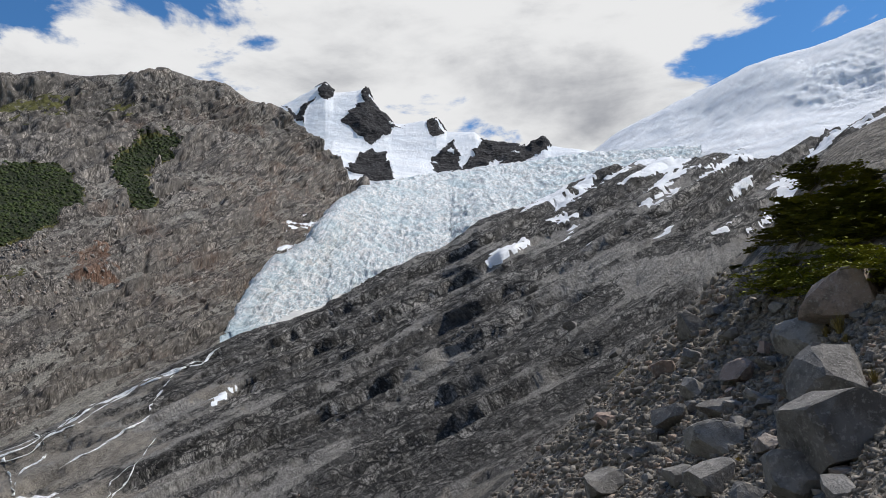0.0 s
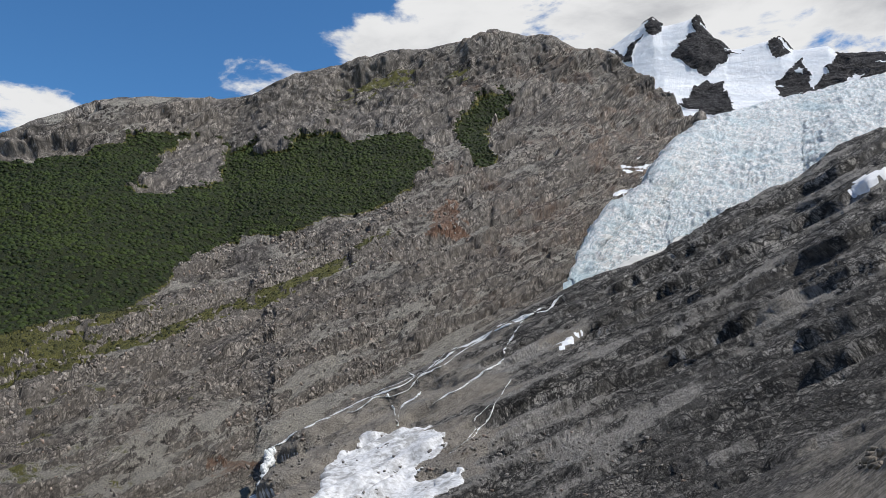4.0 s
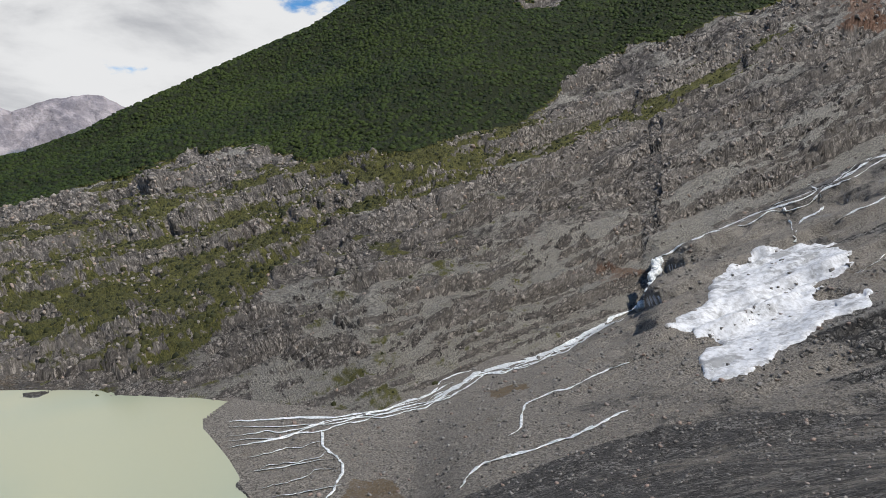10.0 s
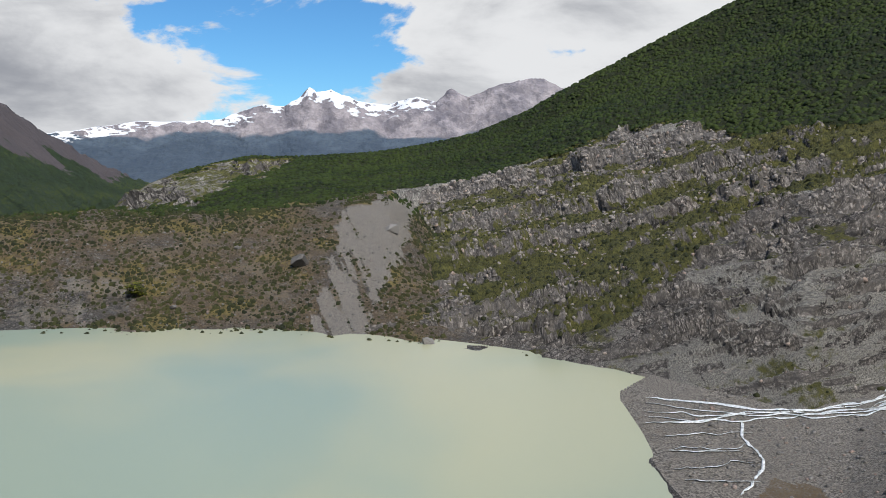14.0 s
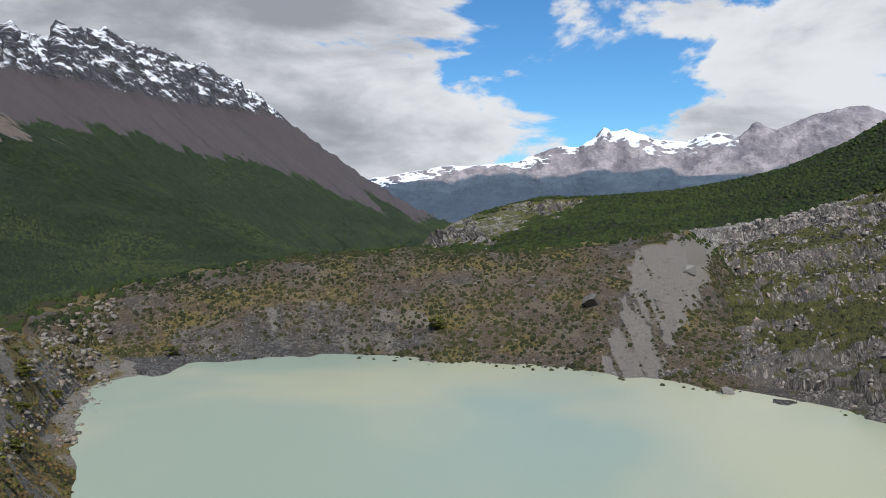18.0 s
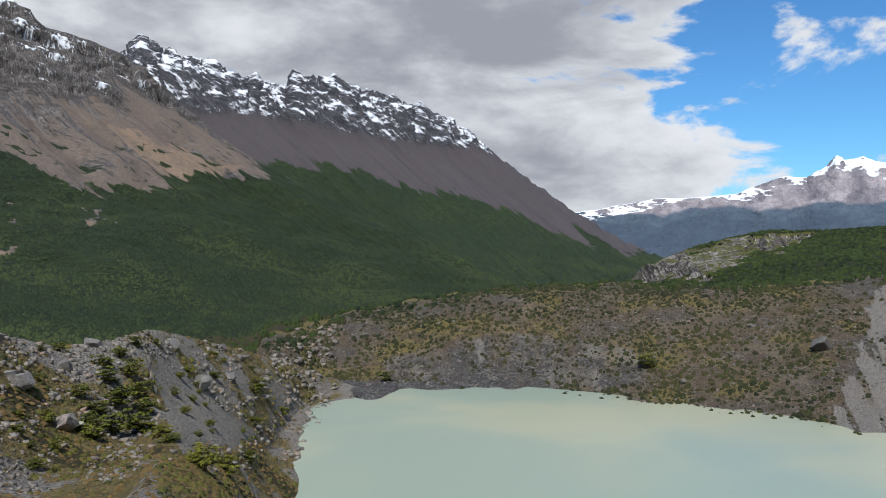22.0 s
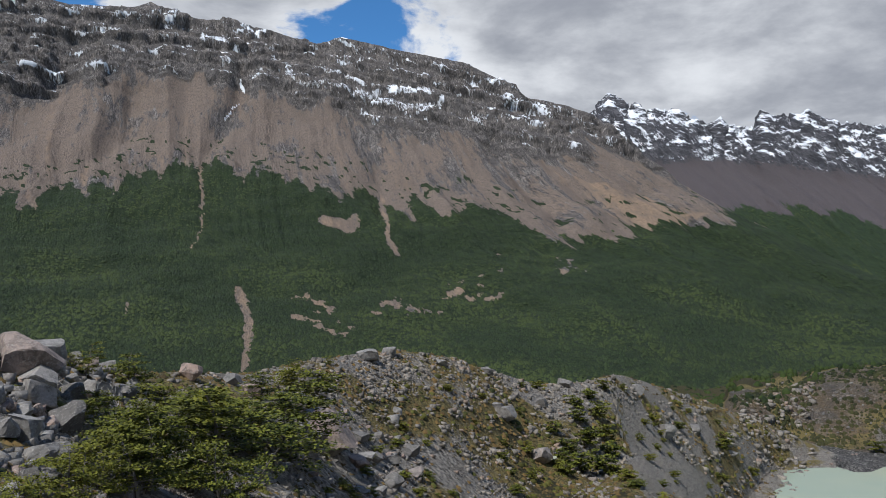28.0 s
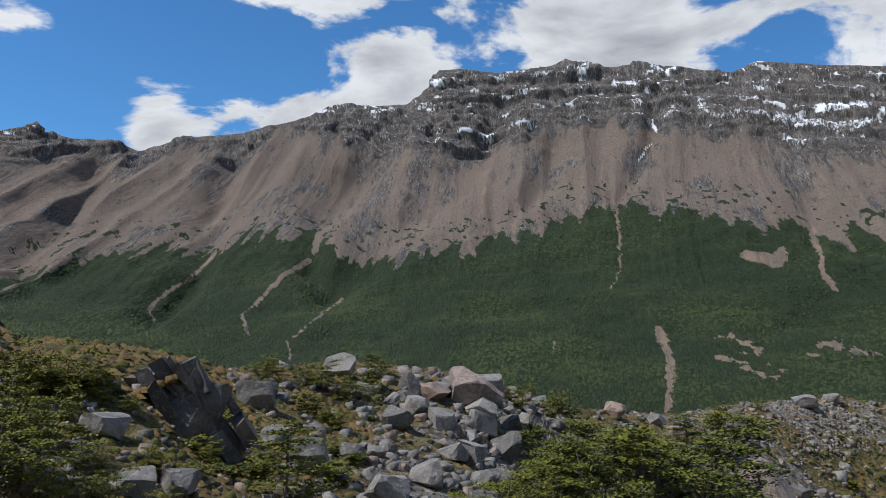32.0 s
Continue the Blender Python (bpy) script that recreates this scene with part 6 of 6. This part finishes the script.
def snow_material():
    m, t = material("old_snow")
    pos = t.nodes.new("ShaderNodeNewGeometry").outputs["Position"]
    n = noise_tex(t, pos, 0.5, 6, 0.7)
    n1 = noise_tex(t, pos, 0.10, 8, 0.72)
    col = mix(t, ramp(t, n, 0.4, 0.66), (0.70, 0.71, 0.72), (0.42, 0.42, 0.42))
    col = mix(t, ramp(t, n1, 0.52, 0.62, 0, 0.8), col, (0.24, 0.24, 0.23))
    finish(t, col, 0.8, n, 0.6, 0.8, 0.3)
    return m


sub = (gb > 20) & (gb < 39)
rows_ = slice(6 + 38 + 42, 6 + 38 + 42 + 44 + 132 + 6)
pc = gp[rows_][:, sub].copy()
pm = plots(pc, gB[rows_][:, sub], [PATCH], 0.9, 14)
for _ in range(2):
    pm = (pm + np.roll(pm, 1, 0) + np.roll(pm, -1, 0) + np.roll(pm, 1, 1) + np.roll(pm, -1, 1)) / 5
pc[..., 2] += -2.4 + 3.0 * step(0.2, 0.8, pm) + 0.9 * fbm(pc, 9, 3, 0.6, 731)
tagged(grid_mesh("snow_patch", pc, snow_material()), "dirty white avalanche snow patch beside the stream", "snow", kind="structure")


# ---- footpath on the spur ----
def earth_material():
    m, t = material("trodden_earth")
    pos = t.nodes.new("ShaderNodeNewGeometry").outputs["Position"]
    n = noise_tex(t, pos, 1.5, 6, 0.7)
    finish(t, mix(t, n, (0.24, 0.19, 0.13), (0.42, 0.36, 0.27)), 0.95, n, 0.5, 0.3)
    return m


foam_mat = earth_material()
path = stream("narrow trodden footpath along the moraine spur", [(139.2, -6.6), (139.0, -7.8), (138.7, -9.3), (138.4, -10.8), (138.2, -12.1), (138.5, -12.8), (139.2, -13.4)], 0.22, 741)
if path:
    path.name = "path"
    path["category"] = "path"


# ---- pool in the hollow ----
q = meet(143.9, -12.15, ((gp, gb),))
pool_b, pool_r = np.arange(0, 2 * math.pi, 0.35), 2.1
ring = [q + Vector((math.cos(a) * pool_r * (1 + 0.25 * math.sin(3 * a)), math.sin(a) * pool_r * 1.3, 0.25)) for a in pool_b]
tagged(soup("water_pool", np.array([v[:] for v in ring]), np.array([[0, k, k + 1] for k in range(1, len(ring) - 1)]), water_mat), "small grey pool in the moraine hollow", "pool", kind="structure")

# ---- shrubs and small trees ----
def tube(path, radii, sides=6):
    verts, faces = [], []
    for k, (p, r) in enumerate(zip(path, radii)):
        t = (path[min(k + 1, len(path) - 1)] - path[max(k - 1, 0)]).normalized()
        x = t.orthogonal().normalized()
        y = t.cross(x)
        for j in range(sides):
            a = 2 * math.pi * j / sides
            verts.append(p + (x * math.cos(a) + y * math.sin(a)) * r)
    for k in range(len(path) - 1):
        for j in range(sides):
            faces.append((k * sides + j, k * sides + (j + 1) % sides, (k + 1) * sides + (j + 1) % sides, (k + 1) * sides + j))
    return verts, faces


def bark_material():
    m, t = material("grey_bark")
    pos = t.nodes.new("ShaderNodeTexCoord").outputs["Object"]
    n = noise_tex(t, mapped(t, pos, (1, 1, 0.3)), 30, 5, 0.6)
    finish(t, mix(t, n, (0.06, 0.05, 0.042), (0.22, 0.20, 0.18)), 0.9, n, 0.5, 0.02)
    return m


bark_mat = bark_material()
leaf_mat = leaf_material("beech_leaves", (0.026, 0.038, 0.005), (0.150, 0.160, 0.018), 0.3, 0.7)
# brighter copy of the beech leaves, with sunlight painted into the green
lit_leaf_mat = leaf_material("sunlit_beech_leaves", (0.075, 0.100, 0.008), (0.27, 0.29, 0.025), 0.3, 0.7)


def beech(name, seed, leaves, shape="shrub", mat=leaf_mat, leaf=0.045):
    """A dwarf beech one metre high: stem, limbs, and leaves in flat sprays."""
    r = random.Random(seed)
    thing = new(name)
    verts, faces, tips = [], [], []

    def limb(start, way, length, radius, level):
        path, p, w = [start], start.copy(), way.normalized()
        for k in range(5):
            w = (w + Vector((r.uniform(-0.3, 0.3), r.uniform(-0.3, 0.3), r.uniform(-0.12, 0.2) if level == 0 else r.uniform(-0.10, 0.07)))).normalized()
            p = p + w * length / 5
            path.append(p.copy())
            if level == 0 or k >= 1:
                tips.append((p.copy(), w.copy(), level))
        v, f = tube(path, [radius * (1 - 0.16 * k) for k in range(6)], 5)
        base = len(verts)
        verts.extend(v)
        faces.extend([tuple(i + base for i in q) for q in f])
        return path
    stems = 1 if shape == "tall" else r.randint(3, 4)
    for s in range(stems):
        a = r.uniform(0, 6.28)
        lean = 0.08 if shape == "tall" else r.uniform(0.25, 0.7)
        way = Vector((math.cos(a) * lean, math.sin(a) * lean, 1))
        trunk = limb(Vector((math.cos(a) * 0.04, math.sin(a) * 0.04, -0.05)), way, 0.95 if shape == "tall" else r.uniform(0.6, 0.95), 0.022 if shape == "tall" else 0.017, 0)
        count = 20 if shape == "tall" else 9
        for k in range(count):
            t = 0.16 + 0.82 * (k + r.uniform(-0.4, 0.4)) / count
            i = min(int(t * 5), 4)
            p = trunk[i].lerp(trunk[i + 1], t * 5 - i)
            a2 = k * 2.4 + r.uniform(-0.5, 0.5)
            ln = (0.36 * (1.08 - t) + 0.06) if shape == "tall" else r.uniform(0.22, 0.45)
            limb(p, Vector((math.cos(a2), math.sin(a2), 0.12)), ln, 0.007, 1)
    me = bpy.data.meshes.new("trunk")
    me.from_pydata([v[:] for v in verts], [], faces)
    me.materials.append(bark_mat)
    tr = new("trunk", me)
    tr.parent = thing
    g = np.random.default_rng(seed)
    tip = np.array([t[0][:] for t in tips])
    lev = np.array([t[2] for t in tips])
    pick = g.choice(len(tips), leaves, p=(0.06 + lev) / (0.06 + lev).sum())
    spread = np.array([0.062, 0.062, 0.013])
    c = tip[pick] + g.normal(size=(leaves, 3)) * spread
    ax = g.normal(size=(leaves, 3)) * np.array([1, 1, 0.35])
    ax /= np.linalg.norm(ax, axis=1, keepdims=True)
    up_ = np.array([0, 0, 1.0]) + g.normal(size=(leaves, 3)) * 0.35
    bx = np.cross(up_, ax)
    bx /= np.linalg.norm(bx, axis=1, keepdims=True)
    s = leaf * (0.6 + 0.8 * g.random((leaves, 1))) * 0.5
    quad = np.stack([c - ax * s, c + bx * s * 0.6, c + ax * s, c - bx * s * 0.6], 1).reshape(-1, 3)
    cr = soup("crown", quad, np.arange(leaves * 4).reshape(-1, 4), mat)
    cr.parent = thing
    return tagged(thing, "low green southern beech shrub with layered branches", "shrub", "beech shrubs")


KINDS = [beech("beech_shrub", 800 + k, 3600, leaf=0.042) for k in range(4)]
TALL = [beech("beech_sapling", 810 + k, 2900, "tall", leaf=0.036) for k in range(3)]
LIGHT = [beech("beech_shrub", 820 + k, 3600, "shrub", lit_leaf_mat, 0.055) for k in range(2)]
SPARSE = [beech("beech_shrub", 830 + k, 1100, "shrub", leaf_mat, 0.10) for k in range(3)]
for k in TALL:
    tagged(k, "slender green southern beech sapling on the moraine", "sapling", "beech saplings")
for k in LIGHT:
    tagged(k, "yellow-green southern beech shrub, sunlight put into its leaf colour", "shrub")
used = set()


def grow(kinds, rows, wide=1.0, flat=1.0):
    for b, e, h in rows:
        q = meet(b, e, ((gp, gb),))
        if q is None:
            q = meet(b, min(e, max(angle(gp[24:110, int(np.argmin(np.abs(gb - b)))])) - 0.4), ((gp, gb),))
        if q is None:
            continue
        size = radians(h) * (q - Vector(EYE)).length * 1.15
        kind = kinds[rng.randrange(len(kinds))]
        m = pose(*q, 0, 0, rng.uniform(0, 360))
        ob = kind if kind not in used else copy_thing(kind, m)
        if kind not in used:
            used.add(kind)
            ob.matrix_basis = m
        k = rng.uniform(0.9, 1.15)
        ob.scale = (size * wide * k, size * wide * k, size * flat)


grow(KINDS, [(172.6, -7.0, 3.3), (171.4, -13.7, 6.5), (176.3, -14.6, 5.6), (166.3, -15.4, 5.8), (168.5, -14.0, 5.0), (174, -13.5, 4.6), (179.0, -15.2, 4.5),
             (161.9, -6.0, 1.0), (159.4, -5.7, 0.9), (209.0, -4.6, 5.0), (206.6, -4.4, 4.2), (207.6, -7.7, 4.6), (204.4, -4.9, 2.6), (193.1, -3.9, 2.6), (209.5, -6.5, 5.0),
             (189.6, -4.6, 2.6), (188.0, -5.4, 2.4), (175.4, -6.0, 2.7), (186.3, -5.4, 1.9), (209.0, -10.3, 5.4), (204.5, -9.5, 3.0), (206.5, -11.5, 4.0), (195.5, -8.0, 2.0), (193.5, -10.6, 2.6), (197.2, -9.6, 2.0),
             (201.0, -9.8, 2.4), (188.6, -7.4, 2.0), (203.2, -11.8, 3.2), (210.5, -8.5, 5.5), (198.7, -5.4, 2.0), (172.2, -6.8, 1.2), (202.6, -6.0, 1.8), (190.4, -12.4, 2.4), (199.8, -12.6, 2.6)], 0.85)
grow(TALL, [(162.2, -11.6, 6.2), (192.5, -12.2, 5.4), (162.0, -8.5, 3.6), (164.8, -11.0, 5.4), (163.4, -12.6, 6.4), (166.6, -11.8, 5.8), (169.0, -10.5, 4.6), (170.6, -12.2, 5.6), (173.0, -10.6, 4.2), (174.8, -11.8, 4.6),
            (161.4, -12.8, 5.4), (167.8, -13.4, 6.6), (172.2, -14.2, 6.0), (184.7, -3.9, 2.2), (164.6, -9.2, 3.2), (175.8, -9.2, 2.6), (177.4, -13.4, 4.4)], 1.25)
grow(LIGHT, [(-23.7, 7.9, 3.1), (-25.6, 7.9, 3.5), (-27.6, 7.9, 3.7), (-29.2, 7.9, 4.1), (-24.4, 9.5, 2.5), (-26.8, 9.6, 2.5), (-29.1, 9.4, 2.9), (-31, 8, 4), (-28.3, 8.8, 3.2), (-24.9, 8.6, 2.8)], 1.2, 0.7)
grow(SPARSE, [(142.2, -13.2, 1.8), (141.2, -13.0, 2.5), (140.0, -12.7, 1.8), (139.2, -13.1, 2.1), (142.0, -11.7, 1.8), (140.8, -11.2, 2.5), (139.6, -10.8, 2.1), (139.0, -11.9, 2.1),
              (141.2, -9.7, 1.8), (140.0, -9.3, 1.8), (141.5, -8.6, 1.4), (140.5, -8.0, 1.4), (139.6, -7.3, 1.2), (138.4, -7.3, 0.8), (137.2, -7.3, 0.7), (131.7, -11.0, 1.1),
              (146.4, -11.4, 0.8), (135.7, -10.3, 0.7), (146.8, -12.4, 1.2), (144.8, -13.6, 1.2), (138.1, -13.4, 1.6)], 0.75, 0.75)
grow(SPARSE, [(103.7, -9.2, 1.1), (135.4, -16.6, 2.1), (132.5, -15.4, 1.0), (131.6, -10.7, 1.0), (134.0, -16.1, 1.6), (129.9, -12.5, 0.8), (135.5, -16.2, 1.8), (132.3, -15.6, 0.8), (122.5, -10.4, 1.0)], 1.1)
grow(SPARSE, [(-24.1, 11.5, 2.5), (-25.6, 11.5, 3.3), (-27.3, 11.1, 3.7), (-28.9, 10.9, 3.7), (-30.2, 11.1, 3.7), (-25.5, 13.2, 2.9), (-27.2, 13.3, 3.3), (-28.9, 13.1, 3.3), (-30.2, 13.2, 3.3),
              (-26.8, 15.0, 2.1), (-28.5, 15.0, 2.1), (-30.1, 14.7, 2.1), (-24.4, 12.6, 1.6), (-22.2, 11, 1.0), (-21.1, 10, 0.8), (-26.2, 15.5, 2.1), (-27.6, 15.5, 1.4), (-23.1, 11.8, 1.0),
              (-31, 12, 3.5), (-29.5, 12, 3.5), (-28, 12.2, 3.5), (-26.5, 12.3, 3.3)], 1.3, 0.55)
r_ = random.Random(9)
grow(SPARSE, [(r_.uniform(141, 160), r_.uniform(-15, -7), r_.uniform(0.35, 0.9)) for _ in range(45)] + [(r_.uniform(131.5, 138), r_.uniform(-14, -8), r_.uniform(0.3, 0.8)) for _ in range(25)]
     + [(r_.uniform(186, 209), r_.uniform(-12, -4), r_.uniform(0.8, 2.2)) for _ in range(26)], 1.2)


# ---- dead branches ----
def dead_branch(place, size, seed):
    r = random.Random(seed)
    verts, faces = [], []

    def twig(start, way, length, radius, level):
        path, p, w = [start], start.copy(), way.normalized()
        for k in range(5):
            w = (w + Vector((r.uniform(-0.35, 0.35), r.uniform(-0.35, 0.35), r.uniform(-0.15, 0.25)))).normalized()
            p = p + w * length / 5
            path.append(p.copy())
            if level < 2 and k in (1, 2, 3):
                twig(p.copy(), w + Vector((r.uniform(-1, 1), r.uniform(-1, 1), r.uniform(0, 0.8))), length * 0.5, radius * 0.6, level + 1)
        v, f = tube(path, [radius * (1 - 0.15 * k) for k in range(6)], 5)
        base = len(verts)
        verts.extend(v)
        faces.extend([tuple(i + base for i in q) for q in f])
    for _ in range(3):
        twig(Vector((0, 0, -0.05)), Vector((r.uniform(-0.7, 0.7), r.uniform(-0.7, 0.7), 1)), 0.9, 0.018, 0)
    me = bpy.data.meshes.new("dead_branch")
    me.from_pydata([v[:] for v in verts], [], faces)
    me.materials.append(pale_wood)
    ob = new("dead_branch", me)
    ob.location, ob.scale = place, (size,) * 3
    return tagged(ob, "bare bleached branches among the beech saplings", "branch", "dead branches")


pale_wood, pt = material("bleached_wood")
pn_ = noise_tex(pt, mapped(pt, pt.nodes.new("ShaderNodeTexCoord").outputs["Object"], (1, 1, 0.3)), 25, 5, 0.6)
finish(pt, mix(pt, pn_, (0.22, 0.20, 0.18), (0.52, 0.49, 0.45)), 0.85, pn_, 0.4, 0.02)
for k, (b, e, h) in enumerate(((170.2, -12.6, 3.2), (166.6, -14.6, 2.2), (173.4, -9.6, 3.4), (171.6, -10.2, 2.6), (193.0, -12.0, 1.6))):
    q = meet(b, e, ((gp, gb),))
    if q is not None:
        dead_branch(q, radians(h) * (q - Vector(EYE)).length, 870 + k)


# ---- grass tufts ----
def tussock(place, size, seed):
    g = np.random.default_rng(seed)
    n = 130
    a, lean = g.random(n) * 6.28, g.random(n) * 0.9
    root = np.stack([np.cos(a) * 0.12 * g.random(n), np.sin(a) * 0.12 * g.random(n), 0 * a], -1)
    tip = root + np.stack([np.cos(a) * lean * 0.6, np.sin(a) * lean * 0.6, 1 - 0.4 * lean], -1) * (0.6 + 0.4 * g.random((n, 1)))
    side = np.stack([-np.sin(a), np.cos(a), 0 * a], -1) * 0.02
    v = np.stack([root - side, root + side, tip], 1).reshape(-1, 3) * size
    ob = soup("grass_tussock", v, np.arange(n * 3).reshape(-1, 3), straw_mat)
    ob.location = place
    return tagged(ob, "dry yellow grass tussock between boulders", "grass", "grass tussocks")


straw_mat = leaf_material("dry_grass", (0.09, 0.075, 0.02), (0.26, 0.21, 0.07), 0.2, 0.7)
for k, (b, e, h) in enumerate([(-26.9, 5.2, 1.7), (-27.2, 4.5, 1.0), (-26.2, 5.0, 1.0), (-19.8, -3, 0.8), (-28.5, 2.0, 1.2)]):
    q = meet(b, e, ((gp, gb),))
    if q is not None:
        tussock(q, radians(h) * (q - Vector(EYE)).length, 900 + k)
